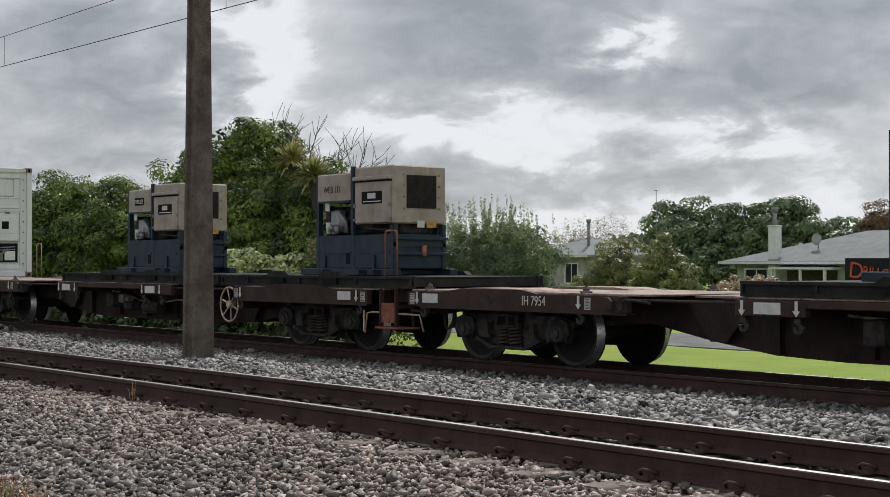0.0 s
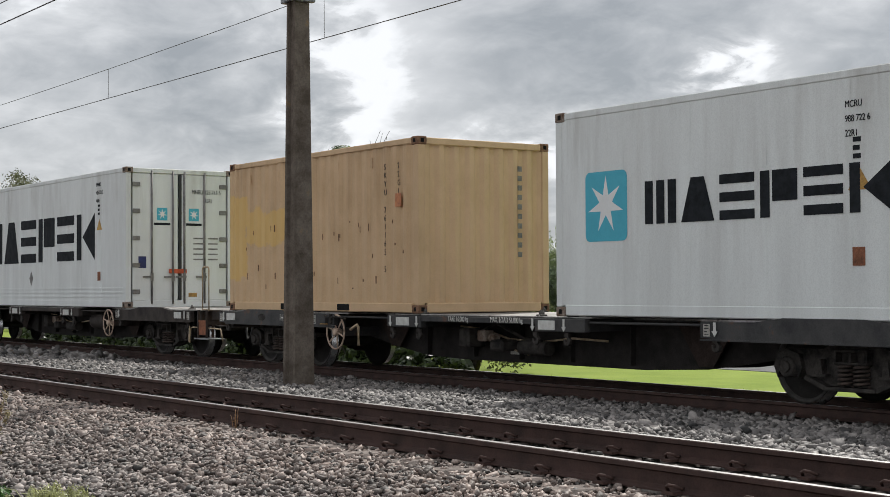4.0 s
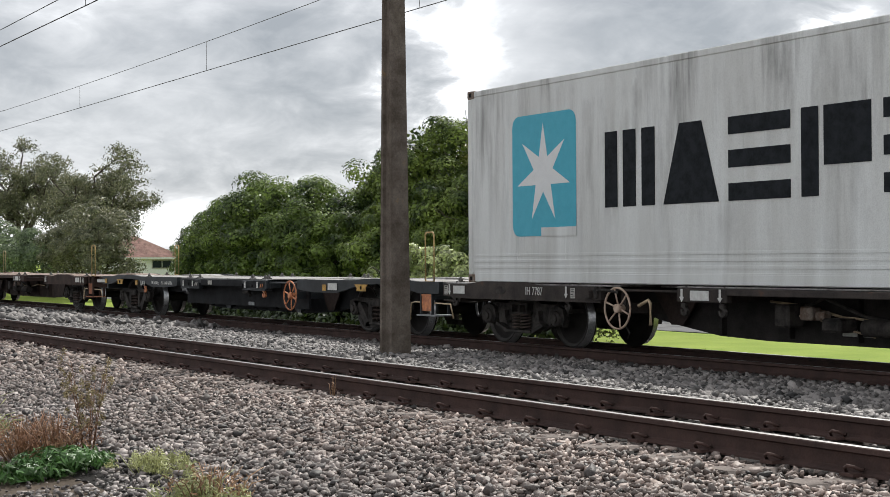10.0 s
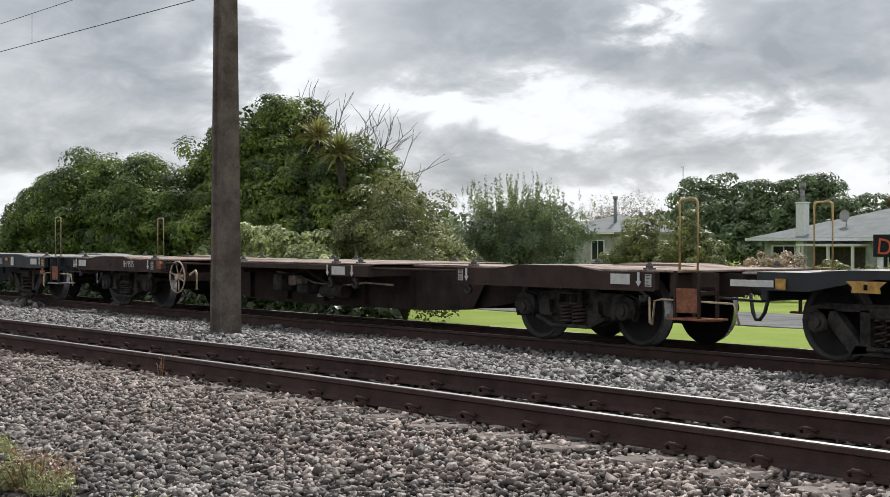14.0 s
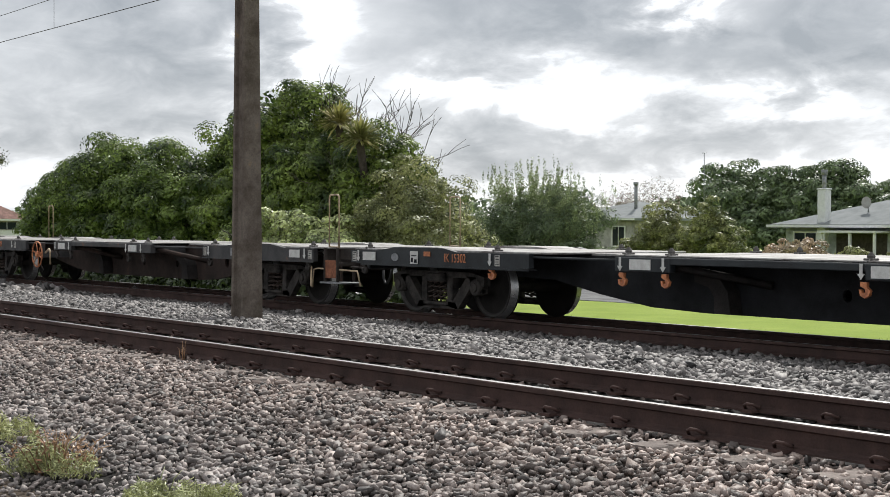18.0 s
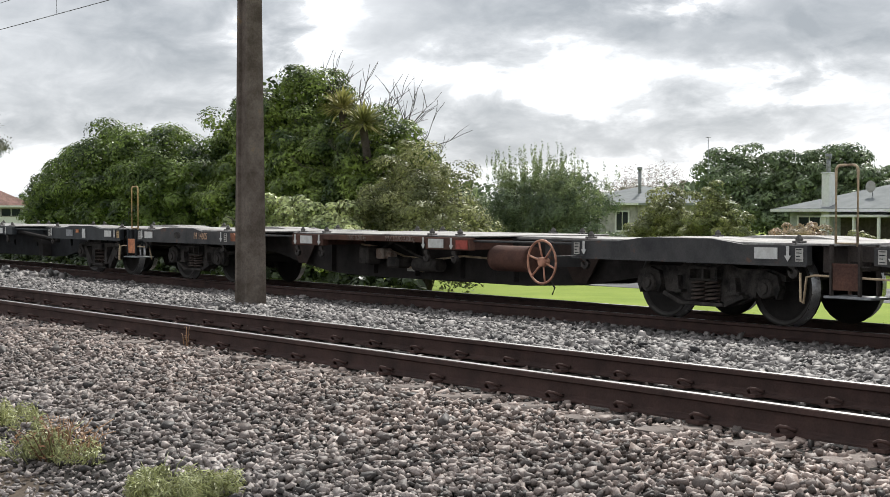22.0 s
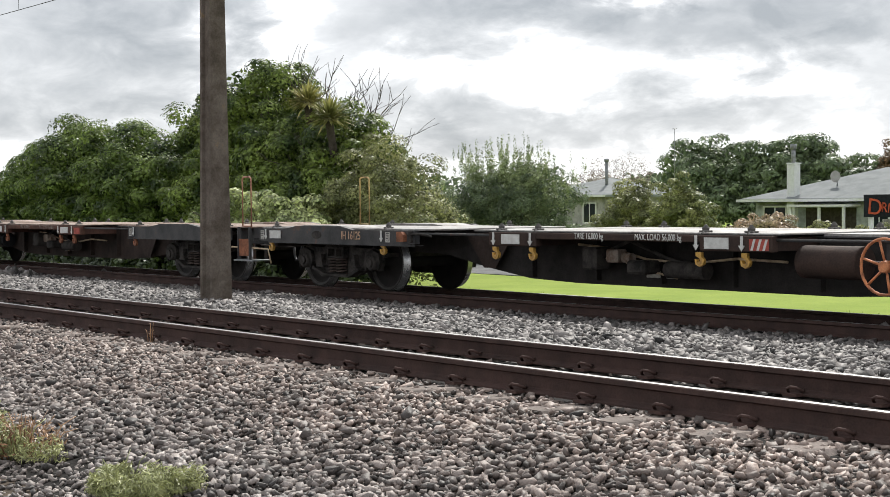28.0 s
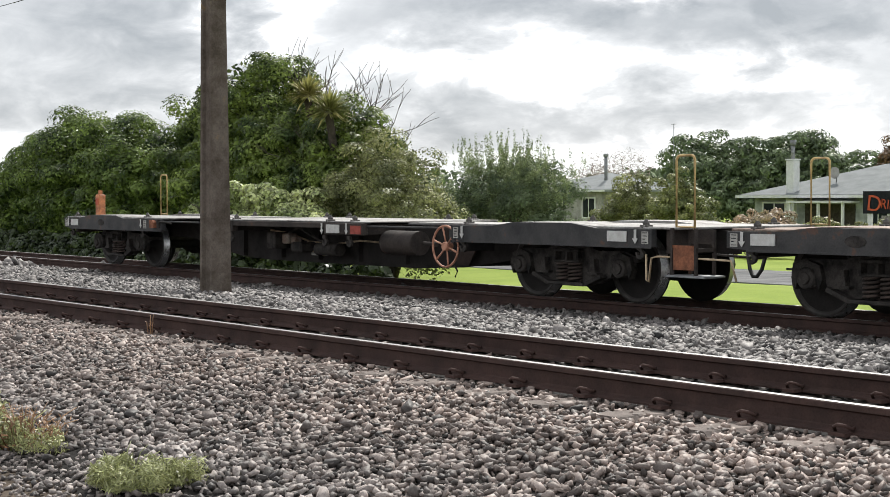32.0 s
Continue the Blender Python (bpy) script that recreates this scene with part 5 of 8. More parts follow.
for x in (1.42, 13.92):
    part("yellow_plate", lambda bm: prism(bm, [(x - 0.24, 0.86), (x + 0.24, 0.86), (x + 0.16, 0.80), (x + 0.17, 0.745), (x - 0.17, 0.745), (x - 0.16, 0.80)], -1.256, -1.248), YELLOW, wagons[5])
    part("plate_slot", lambda bm: tube(bm, [(x, -1.258, 0.775), (x, -1.258, 0.83)], 0.02, 8), HOLE, wagons[5])
part("marking_plate", built((-0.30, 0.28, -1.262, -1.251, 0.775, 0.845)), WHITE, wagons[5])
part("marking_plate", built((0.31, 0.44, -1.262, -1.251, 0.755, 0.865)), YELLOW, wagons[5])
part("marking_plate", built((12.66, 13.01, -1.262, -1.251, 0.75, 0.87)), WHITE, wagons[5])

# tail marker on the last wagon
tail = part("tail_marker", built((-0.09, 0.09, -0.07, 0.07, 0.0, 0.42, 0.02), (-0.03, 0.03, -0.03, 0.03, 0.42, 0.50)), ORANGE)
part("tail_lens", built((-0.06, 0.06, -0.078, -0.071, 0.22, 0.34)), LOGO_ORANGE, tail)
tagged(tail, "orange tail marker box standing on the last wagon", "marker")
MOVING.append((tail, TAIL_EDGE[13] - 0.08, 0.925))
tail["side"] = -0.55
part("handrail", handrail, OCHRE, wagons[13], at=(-0.08, 0.83, 0.92), key=("handrail", OCHRE.name))


# ---- containers ----
def frame_parts(c, L, H, mat, cast_mat=CAST):
    """Corner castings, posts and rails of a container whose base is at z 0."""
    Wd = 2.438
    for x in (0, 1):
        for y in (0, 1):
            for z in (0, H - 0.12):
                m = Matrix.Translation((x * L, (y - 0.5) * Wd, z)) @ Matrix.Diagonal((1 if not x else -1, 1 if not y else -1, 1, 1)) @ Matrix.Translation((0, 0, 0))
                bm = bmesh.new()
                box(bm, 0, 0.18, 0, 0.16, 0, 0.12, 0.01)
                box(bm, 0.06, 0.12, -0.003, 0.02, 0.03, 0.09, mat=1)
                box(bm, -0.003, 0.02, 0.05, 0.11, 0.03, 0.09, mat=1)
                bm.transform(m)
                part("corner_casting", bm, [cast_mat, HOLE], c)
            x0, y0 = x * (L - 0.13), (y * (Wd - 0.13)) - Wd / 2
            part("corner_post", built((x0 + 0.003, x0 + 0.127, y0 + 0.003, y0 + 0.127, 0.12, H - 0.12, 0.012)), mat, c)
    for y in (-1, 1):
        yy = y * (Wd / 2 - 0.05)
        part("top_rail", built((0.18, L - 0.18, yy - 0.045, yy + 0.045, H - 0.10, H - 0.012, 0.01)), mat, c)
        part("bottom_rail", built((0.18, L - 0.18, yy - 0.045, yy + 0.045, 0.01, 0.15, 0.012)), mat, c)
    for x in (0, 1):
        xx = x * (L - 0.1)
        part("end_header", built((xx + 0.005, xx + 0.095, -1.06, 1.06, H - 0.115, H - 0.015, 0.01)), mat, c)
        part("end_beam", built((xx + 0.005, xx + 0.095, -1.06, 1.06, 0.01, 0.15, 0.01)), mat, c)


def bars(bm, x, z, w, h, rows, y):
    """Marks too small to read: short dark bars."""
    for i in range(rows):
        box(bm, x, x + w * (1 - 0.15 * (i % 2)), y - 0.003, y, z - i * h * 1.7, z - i * h * 1.7 + h)


def star(bm, r, y, n=7):
    c = bm.verts.new((0, y, 0))
    pts = [bm.verts.new(((r if i % 2 == 0 else r * 0.36) * math.sin(i * math.pi / n), y, (r if i % 2 == 0 else r * 0.36) * math.cos(i * math.pi / n))) for i in range(2 * n)]
    for i in range(2 * n):
        bm.faces.new((c, pts[i], pts[(i + 1) % (2 * n)]))


def rounded(bm, x0, x1, z0, z1, r, y0, y1):
    pts = []
    for cx, cz, a in ((x1 - r, z1 - r, 0), (x0 + r, z1 - r, 90), (x0 + r, z0 + r, 180), (x1 - r, z0 + r, 270)):
        for k in range(5):
            t = radians(a + k * 22.5)
            pts.append((cx + r * math.cos(t), cz + r * math.sin(t)))
    prism(bm, pts, y0, y1)


def big_letters(c, x0, x1, z0, h, y):
    """A brand drawn as six groups of plain dark bars."""
    pitch = (x1 - x0) / 5.86
    w, t = pitch * 0.86, pitch * 0.22
    lying = [[(0, q), (w, q), (w, q + 0.21), (0, q + 0.21)] for q in (0.0, 0.395, 0.79)]
    bar = [(0, 0), (t, 0), (t, 1), (0, 1)]
    groups = (
        [[(q, 0), (q + t, 0), (q + t, 1), (q, 1)] for q in (0.0, w / 2 - t / 2, w - t)],
        [[(0, 0), (w, 0), (w * 0.70, 1), (w * 0.30, 1)]],
        lying,
        [bar, [(t * 1.3, 0.34), (w, 0.34), (w, 1), (t * 1.3, 1)]],
        lying,
        [bar, [(w, 0), (w, 1), (t * 1.3, 0.5)]],
    )
    for i, shapes in enumerate(groups):
        for pts in shapes:
            part("brand_shape", lambda bm: prism(bm, [(x0 + i * pitch + p, z0 + q * h) for p, q in pts], y - 0.004, y), INK, c)


def reefer_end(c, L, H, mat):
    """The refrigeration machinery on the leading end."""
    x = L
    part("end_panel", built((x - 0.10, x - 0.045, -1.09, 1.09, 0.15, H - 0.11)), mat, c)
    part("end_recess_frame", built((x - 0.06, x - 0.01, -0.98, -0.93, 0.2, H - 0.2), (x - 0.06, x - 0.01, 0.93, 0.98, 0.2, H - 0.2), (x - 0.06, x - 0.01, -0.93, 0.93, H - 0.25, H - 0.2), (x - 0.06, x - 0.01, -0.93, 0.93, 0.2, 0.25)), mat, c)
    for y in (-0.50, 0.46):
        bm = bmesh.new()
        rounded(bm, -0.29, 0.29, -0.19, 0.19, 0.09, 0, 0.018)
        bm.transform(Matrix.Translation((x - 0.045, y, H - 0.48)) @ Matrix.Rotation(radians(-90), 4, "Z"))
        part("access_panel", bm, mat, c)
    bm = bmesh.new()
    box(bm, x - 0.045, x - 0.018, -0.15, 0.15, H - 0.62, H - 0.31)
    part("logo_panel", bm, BLUE, c)
    bm = bmesh.new()
    star(bm, 0.13, 0)
    bm.transform(Matrix.Translation((x - 0.015, 0, H - 0.465)) @ Matrix.Rotation(radians(90), 4, "Z"))
    part("logo_star", bm, LOGO_WHITE, c)
    for z in (H - 0.74, H - 0.97):
        part("end_rib", built((x - 0.045, x - 0.02, -0.9, 0.9, z, z + 0.045, 0.01)), mat, c)
    for z in (H - 1.03, H - 1.11, H - 1.19):
        part("end_rib", built((x - 0.045, x - 0.028, -0.9, 0.9, z, z + 0.03, 0.006)), mat, c)
    for y0 in (-0.81, 0.15):
        for i in range(6):
            for z in (H - 0.685, H - 0.295):
                part("rivet", built((x - 0.042, x - 0.034, y0 + 0.03 + i * 0.11, y0 + 0.05 + i * 0.11, z, z + 0.02)), STEEL, c)
    part("brand_bar", built((x - 0.042, x - 0.038, -0.3, 0.3, H - 0.86, H - 0.80)), INK, c)
    part("machinery_panel", built((x - 0.045, x - 0.015, -0.9, 0.9, 0.86, 1.50, 0.008)), mat, c)
    for y0, y1, za, zb in ((-0.81, -0.19, H - 0.69, H - 0.27), (0.15, 0.77, H - 0.69, H - 0.27), (-0.92, 0.92, 0.84, 1.52), (-0.90, 0.88, 0.33, 0.83)):
        part("panel_gap", built((x - 0.0448, x - 0.040, y0, y1, za, za + 0.012), (x - 0.0448, x - 0.040, y0, y1, zb - 0.012, zb), (x - 0.0448, x - 0.040, y0, y0 + 0.012, za, zb), (x - 0.0448, x - 0.040, y1 - 0.012, y1, za, zb)), STEEL, c)
    for y in (-1.0, 1.0):
        for i in range(9):
            part("bolt", built((x - 0.012, x + 0.0, y - 0.016, y + 0.016, 0.3 + i * (H - 0.6) / 8, 0.332 + i * (H - 0.6) / 8)), STEEL, c, key=("end_bolt", y, i, H))
    zf = 1.215
    bm = bmesh.new()
    box(bm, x - 0.02, x - 0.008, -0.26, 0.20, zf - 0.24, zf + 0.24)
    part("fan_opening", bm, HOLE, c)
    bm = bmesh.new()
    lathe(bm, [(0.20, 0), (0.21, 0.012), (0.185, 0.012)], 24)
    for i in range(5):
        a = i * math.tau / 5
        tube(bm, [(0, 0.006, 0), (0.18 * math.cos(a), 0.008, 0.18 * math.sin(a))], 0.02, 5)
    bm.transform(Matrix.Translation((x - 0.008, -0.03, zf)) @ Matrix.Rotation(radians(-90), 4, "Z"))
    part("fan", bm, BLACKBOX, c)
    bm = bmesh.new()
    lathe(bm, [(0.15, 0), (0.16, 0.008), (0.05, 0.012)], 24)
    bm.transform(Matrix.Translation((x - 0.014, -0.62, zf + 0.04)) @ Matrix.Rotation(radians(-90), 4, "Z"))
    part("vent_disc", bm, mat, c)
    for a in (20, 140, 260):
        bm = bmesh.new()
        prism(bm, [(0.03 * math.cos(radians(a)), 0.03 * math.sin(radians(a)))] + [(0.13 * math.cos(radians(a + q)), 0.13 * math.sin(radians(a + q))) for q in (-26, 0, 26)], 0.0, 0.004)
        bm.transform(Matrix.Translation((x + 0.003, -0.62, zf + 0.04)) @ Matrix.Rotation(radians(90), 4, "Z"))
        part("vent_slot", bm, HOLE, c)
    part("latch", built((x - 0.014, x - 0.002, -0.38, -0.33, zf - 0.08, zf + 0.10, 0.01)), mat, c)
    for yy in (-0.72, -0.1, 0.55):
        part("latch", built((x - 0.02, x + 0.004, yy, yy + 0.12, 1.50, 1.535, 0.006)), STEEL, c)
    part("control_box", built((x - 0.02, x + 0.0, 0.28, 0.80, zf - 0.18, zf + 0.22, 0.01), (x, x + 0.004, 0.45, 0.66, zf - 0.12, zf + 0.12)), [mat], c)
    part("control_screen", built((x + 0.004, x + 0.007, 0.47, 0.64, zf - 0.08, zf + 0.10)), HOLE, c)
    zl = 0.36
    # Flat black sheet standing in for the shaded depth of the bay.
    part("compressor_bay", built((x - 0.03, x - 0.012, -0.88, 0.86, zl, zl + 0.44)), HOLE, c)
    part("battery_box", built((x - 0.02, x + 0.006, -0.88, -0.46, zl, zl + 0.22, 0.01)), mat, c)
    part("compressor", lambda bm: (tube(bm, [(x - 0.01, -0.2, zl + 0.2), (x - 0.01, 0.22, zl + 0.2)], 0.11, 12), tube(bm, [(x - 0.005, 0.3, zl + 0.08), (x - 0.005, 0.62, zl + 0.3)], 0.03, 6), box(bm, x - 0.02, x + 0.005, 0.28, 0.5, zl + 0.02, zl + 0.2, 0.02)), STEEL, c)
    part("pipe", lambda bm: [tube(bm, [(x - 0.008, -0.42, zl + 0.38 - q), (x - 0.006, 0.1, zl + 0.40 - q), (x - 0.006, 0.35, zl + 0.33 - q), (x - 0.006, 0.8, zl + 0.36 - q)], 0.016, 6) for q in (0.0, 0.06)], GALV, c)
    part("switch_box", built((x - 0.012, x + 0.008, 0.54, 0.80, zl + 0.04, zl + 0.26, 0.01)), mat, c)
    part("valve", built((x - 0.012, x + 0.004, -0.42, -0.26, zl + 0.05, zl + 0.2, 0.02)), CAST, c)


def build_reefer(u, L, H, mat, doors, name_label, code, band=True):
    c = thing("shipping_container", name_label, "container", (0, FAR_Y, 0.93), group="containers on the train")
    MOVING.append((c, u, 0.93))
    frame_parts(c, L, H, mat)
    for s in (-1, 1):
        ys = s * 1.19
        part("side_panel", built((0.13, L - 0.13, ys - 0.015, ys + 0.015, 0.15, H - 0.10)), mat, c)
        n = int(L / 1.2)
        for i in range(1, n):
            x = 0.13 + (L - 0.26) * i / n
            part("panel_seam", built((x - 0.008, x + 0.008, s * 1.206 - 0.002, s * 1.206 + 0.002, 0.32, H - 0.10)), mat, c)
        if band:
            for z in (0.12, 0.21, 0.30, 0.385):
                part("kick_rib", built((0.16, L - 0.16, s * 1.2 - 0.008, s * 1.2 + 0.016 * s + 0.004, z, z + 0.04, 0.008)), mat, c)
    part("roof", built((0.1, L - 0.1, -1.17, 1.17, H - 0.05, H - 0.02)), mat, c)
    part("floor", built((0.1, L - 0.1, -1.17, 1.17, 0.06, 0.15)), mat, c)
    y = -1.2085
    big = H > 2.7
    lx0, lx1, lz0, lz1 = (1.22, 2.78, 0.67, 2.40) if big else (0.59, 1.36, 0.93, 1.79)
    part("logo_panel", lambda bm: rounded(bm, lx0, lx1, lz0, lz1, 0.16 if big else 0.08, y - 0.003, y), BLUE, c)
    bm = bmesh.new()
    star(bm, 0.72 if big else 0.36, 0)
    bm.transform(Matrix.Translation(((lx0 + lx1) / 2, y - 0.006, (lz0 + lz1) / 2 + 0.02)) @ Matrix.Diagonal((0.92, 1, 1.0, 1)))
    part("logo_star", bm, LOGO_WHITE, c)
    if big:
        big_letters(c, 3.43, 10.5, 1.02, 1.0, y)
    else:
        big_letters(c, 1.68, 5.28, 1.11, 0.51, y)
    if big and not doors:
        part("repair_patch", built((1.95, 2.785, y - 0.007, y - 0.003, 0.664, 0.79)), mat, c)
    xm = 10.58 if big else 4.70
    hh = 0.115 if big else 0.10
    for i, words in enumerate(code):
        letters("container_code", words, hh, INK, c, Matrix.Translation((xm, y - 0.002, (H - 0.32 if big else H - 0.40) - i * hh * 1.5)) @ FRONT, squeeze=0.8)
    part("small_mark", lambda bm: bars(bm, xm + 0.10, H - 0.76, 0.10, 0.05, 3, y), INK, c)
    part("warning_mark", lambda bm: prism(bm, [(xm + 0.03, H - 1.25), (xm + 0.33, H - 1.25), (xm + 0.18, H - 1.02)], y - 0.003, y), YELLOW, c)
    part("warning_mark", built((xm + 0.08, xm + 0.24, y - 0.003, y, 0.57, 0.76)), STEPRUST, c)
    if big and doors:
        part("diamond_mark", lambda bm: prism(bm, [(6.56, 0.48), (6.68, 0.65), (6.56, 0.82), (6.44, 0.65)], y - 0.004, y), STEEL, c)
    if doors:
        x = L
        for s in (-1, 1):
            a, b = (-0.02, 1.06) if s > 0 else (-1.06, -0.05)
            d = part("door", built((x - 0.07, x - 0.025, a, b, 0.15, H - 0.12, 0.01)), mat, c)
            for yy in ((0.09, 0.55) if s > 0 else (-0.64, -0.17)):
                yb = yy if s > 0 else yy
                part("lock_rod", lambda bm: tube(bm, [(x - 0.01, yb, 0.08), (x - 0.01, yb, H - 0.06)], 0.024, 8), STEEL, d)
                part("rod_handle", built((x - 0.005, x + 0.018, yb - 0.20, yb + 0.04, 0.62, 0.655), (x - 0.005, x + 0.012, yb - 0.03, yb + 0.03, 0.55, 0.72)), STEEL, d)
            for z in (0.29, 0.83, 1.39, 1.95, 2.50):
                yh = b if s > 0 else a
                part("hinge", built((x - 0.03, x + 0.006, yh - 0.16 * (s > 0), yh + 0.16 * (s < 0), z, z + 0.09, 0.008)), STEEL, d)
            ym = 0.31 if s > 0 else -0.405
            part("door_logo", built((x - 0.024, x - 0.02, ym - 0.115, ym + 0.115, 1.81, 2.07)), BLUE, d)
            bm = bmesh.new()
            star(bm, 0.11, 0)
            bm.transform(Matrix.Translation((x - 0.017, ym, 1.94)) @ Matrix.Rotation(radians(90), 4, "Z"))
            part("door_star", bm, LOGO_WHITE, d)
            part("door_brand_bar", built((x - 0.024, x - 0.021, ym - 0.18, ym + 0.18, 1.71, 1.76)), INK, d)
        part("door_seal", built((x - 0.03, x - 0.02, -0.03, 0.03, 0.15, H - 0.12)), RUBBER, c)
        part("data_label", built((x - 0.024, x - 0.02, -0.93, -0.76, 0.82, 1.06)), material("label_navy", (0.02, 0.035, 0.16), 0.5), c)
        part("seal_label", built((x - 0.012, x - 0.004, -0.26, 0.14, 0.71, 0.80)), LOGO_ORANGE, c)
        part("data_label", built((x - 0.024, x - 0.02, 0.19, 0.38, 0.22, 0.30)), YELLOW, c)
        for i in range(5):
            for y in (0.30, 0.64):
                part("weight_mark", built((x - 0.024, x - 0.021, y, y + 0.22, 1.43 - i * 0.11, 1.46 - i * 0.11)), STEEL, c)
        letters("container_code", " ".join(code[:2]), 0.13, INK, c, Matrix.Translation((x - 0.02, 0.26, H - 0.52)) @ LEAD, squeeze=0.72)
        letters("container_code", code[2], 0.13, INK, c, Matrix.Translation((x - 0.02, 0.55, H - 0.70)) @ LEAD, squeeze=0.72)
    else:
        reefer_end(c, L, H, mat)
        letters("container_code", " ".join(code[:2]), 0.13, INK, c, Matrix.Translation((L + 0.001, -0.41, 0.04) if not big else (L - 0.044, -0.36, 1.58)) @ LEAD, squeeze=0.8)
        if big:
            part("side_label", built((L - 0.125, L - 0.02, -1.222, -1.217, 1.05, 1.95)), YELLOW, c)
            part("side_label", built((L - 0.12, L - 0.025, -1.226, -1.222, 1.42, 1.60)), STEPRUST, c)
    return c


build_reefer(-66.25, 12.192, 2.896, REEFER, True, "clean white refrigerated container, doors at the leading end", ("MNBU", "425 713 5", "45R1"))
build_reefer(-83.11, 12.192, 2.896, REEFER_OLD, False, "streaked white refrigerated container with cooling unit at its end", ("MNBU", "417 506 3", "45R1"))
build_reefer(-40.14, 6.058, 2.591, REEFER, False, "short white refrigerated container with cooling unit at its end", ("MCRU", "988 722 6", "22R1"), band=False)


def corrugated(bm, x0, x1, y, z0, z1, depth, pitch, flip=1):
    """Pressed steel wall: trapezoid waves along x."""
    n = int((x1 - x0) / pitch)
    p = (x1 - x0) / n
    pts = []
    for i in range(n):
        a = x0 + i * p
        pts += [(a, 0), (a + p * 0.28, 0), (a + p * 0.5, depth), (a + p * 0.78, depth)]
    pts.append((x1, 0))
    lo = [bm.verts.new((x, y + d * flip, z0)) for x, d in pts]
    hi = [bm.verts.new((x, y + d * flip, z1)) for x, d in pts]
    lo2 = [bm.verts.new((x, y + (d + 0.004) * flip, z0)) for x, d in pts]
    hi2 = [bm.verts.new((x, y + (d + 0.004) * flip, z1)) for x, d in pts]
    for i in range(len(pts) - 1):
        bm.faces.new((lo[i], lo[i + 1], hi[i + 1], hi[i]))
        bm.faces.new((lo2[i + 1], lo2[i], hi2[i], hi2[i + 1]))


def build_tan(u):
    L, H = 6.058, 2.591
    c = thing("shipping_container", "tan corrugated steel container with faded yellow patches", "container", (0, FAR_Y, 0.93), group="containers on the train")
    MOVING.append((c, u, 0.93))
    frame_parts(c, L, H, TAN, material("casting_brown", (0.28, 0.16, 0.10), 0.75, dark=(0.16, 0.09, 0.055), scale=10))
    for s in (-1, 1):
        part("side_wall", lambda bm: corrugated(bm, 0.13, L - 0.13, s * 1.205, 0.15, H - 0.10, 0.036, 0.276, -s), TAN, c)
    for x, s in ((0.03, 1), (L - 0.03, -1)):
        bm = bmesh.new()
        corrugated(bm, -1.09, 1.09, 0, 0.15, H - 0.11, 0.04, 0.25)
        bm.transform(Matrix.Translation((x, 0, 0)) @ Matrix.Rotation(radians(90 if s < 0 else -90), 4, "Z"))
        part("end_wall", bm, TAN, c)
    part("roof", built((0.1, L - 0.1, -1.17, 1.17, H - 0.05, H - 0.025)), TAN, c)
    part("floor", built((0.1, L - 0.1, -1.17, 1.17, 0.06, 0.15)), TAN, c)
    for x in (1.9, 3.75):
        # Pocket mouths as black blocks, their inner shade put into the colour.
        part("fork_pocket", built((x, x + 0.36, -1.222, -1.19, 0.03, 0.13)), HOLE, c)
    for x, words in ((5.13, "SKYU 261165 5"), (5.50, "22G1")):
        for i, ch in enumerate(words):
            if ch != " ":
                letters("code_letter", ch, 0.125, INK, c, Matrix.Translation((x, -1.2105, H - 0.44 - i * 0.128)) @ FRONT, squeeze=0.85)
    for i in range(10):
        part("code_mark", built((L + 0.011 - 0.03, L + 0.014 - 0.03, 0.62, 0.70, H - 0.45 - i * 0.145, H - 0.37 - i * 0.145)), STEEL, c)
    part("warning_mark", built((5.44, 5.60, -1.214, -1.2085, 1.58, 1.78)), ORANGE, c)
    for i, x in enumerate((0.75, 1.75, 2.75, 3.75, 4.75)):
        part("lashing_bar", built((x, x + 0.05, -1.217, -1.205, 2.20, 2.36)), TAN, c)
    rng = random.Random(5)
    for i in range(30):
        x, z = rng.uniform(0.6, 5.7), rng.uniform(0.3, 1.4)
        part("scuff", built((x, x + rng.uniform(0.008, 0.025), -1.2105, -1.2035, z, z + rng.uniform(0.02, 0.12))), SCUFF, c)
    return c


build_tan(-49.36)


# ---- generators ----
def flat_rack(u, length, label):
    r = thing("flat_rack", label, "flat rack", (0, FAR_Y, 0.93))
    MOVING.append((r, u, 0.93))
    for s in (-1, 1):
        part("rack_beam", built((0, length, s * 1.15 - 0.05, s * 1.15 + 0.05, 0.0, 0.035), (0, length, s * 1.15 - 0.05, s * 1.15 + 0.05, 0.125, 0.16), (0, length, s * 1.15 - 0.012, s * 1.15 + 0.012, 0.035, 0.125), *[(x0, x0 + 0.03, s * 1.15 - 0.045, s * 1.15 + 0.045, 0.035, 0.125) for x0 in (0.0, length * 0.16, length * 0.45, length * 0.74, length - 0.03)]), RACK, r)
        for x in (length * 0.30, length * 0.58):
            # A black block paints the shade inside each pocket; nothing is hollowed out.
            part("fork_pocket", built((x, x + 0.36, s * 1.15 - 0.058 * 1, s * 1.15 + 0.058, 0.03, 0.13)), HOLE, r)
            part("pocket_frame", lambda bm: prism(bm, [(x - 0.12, 0.16), (x - 0.02, 0.22), (x + 0.40, 0.22), (x + 0.50, 0.16)], s * 1.15 - 0.05, s * 1.15 + 0.05), RACK, r)
    for i in range(7):
        x = 0.05 + (length - 0.2) * i / 6
        part("cross_member", built((x, x + 0.12, -1.1, 1.1, 0.02, 0.13)), RACK, r)
    part("rack_deck", built((0.02, length - 0.02, -1.08, 1.08, 0.135, 0.155)), RACK, r)
    return r


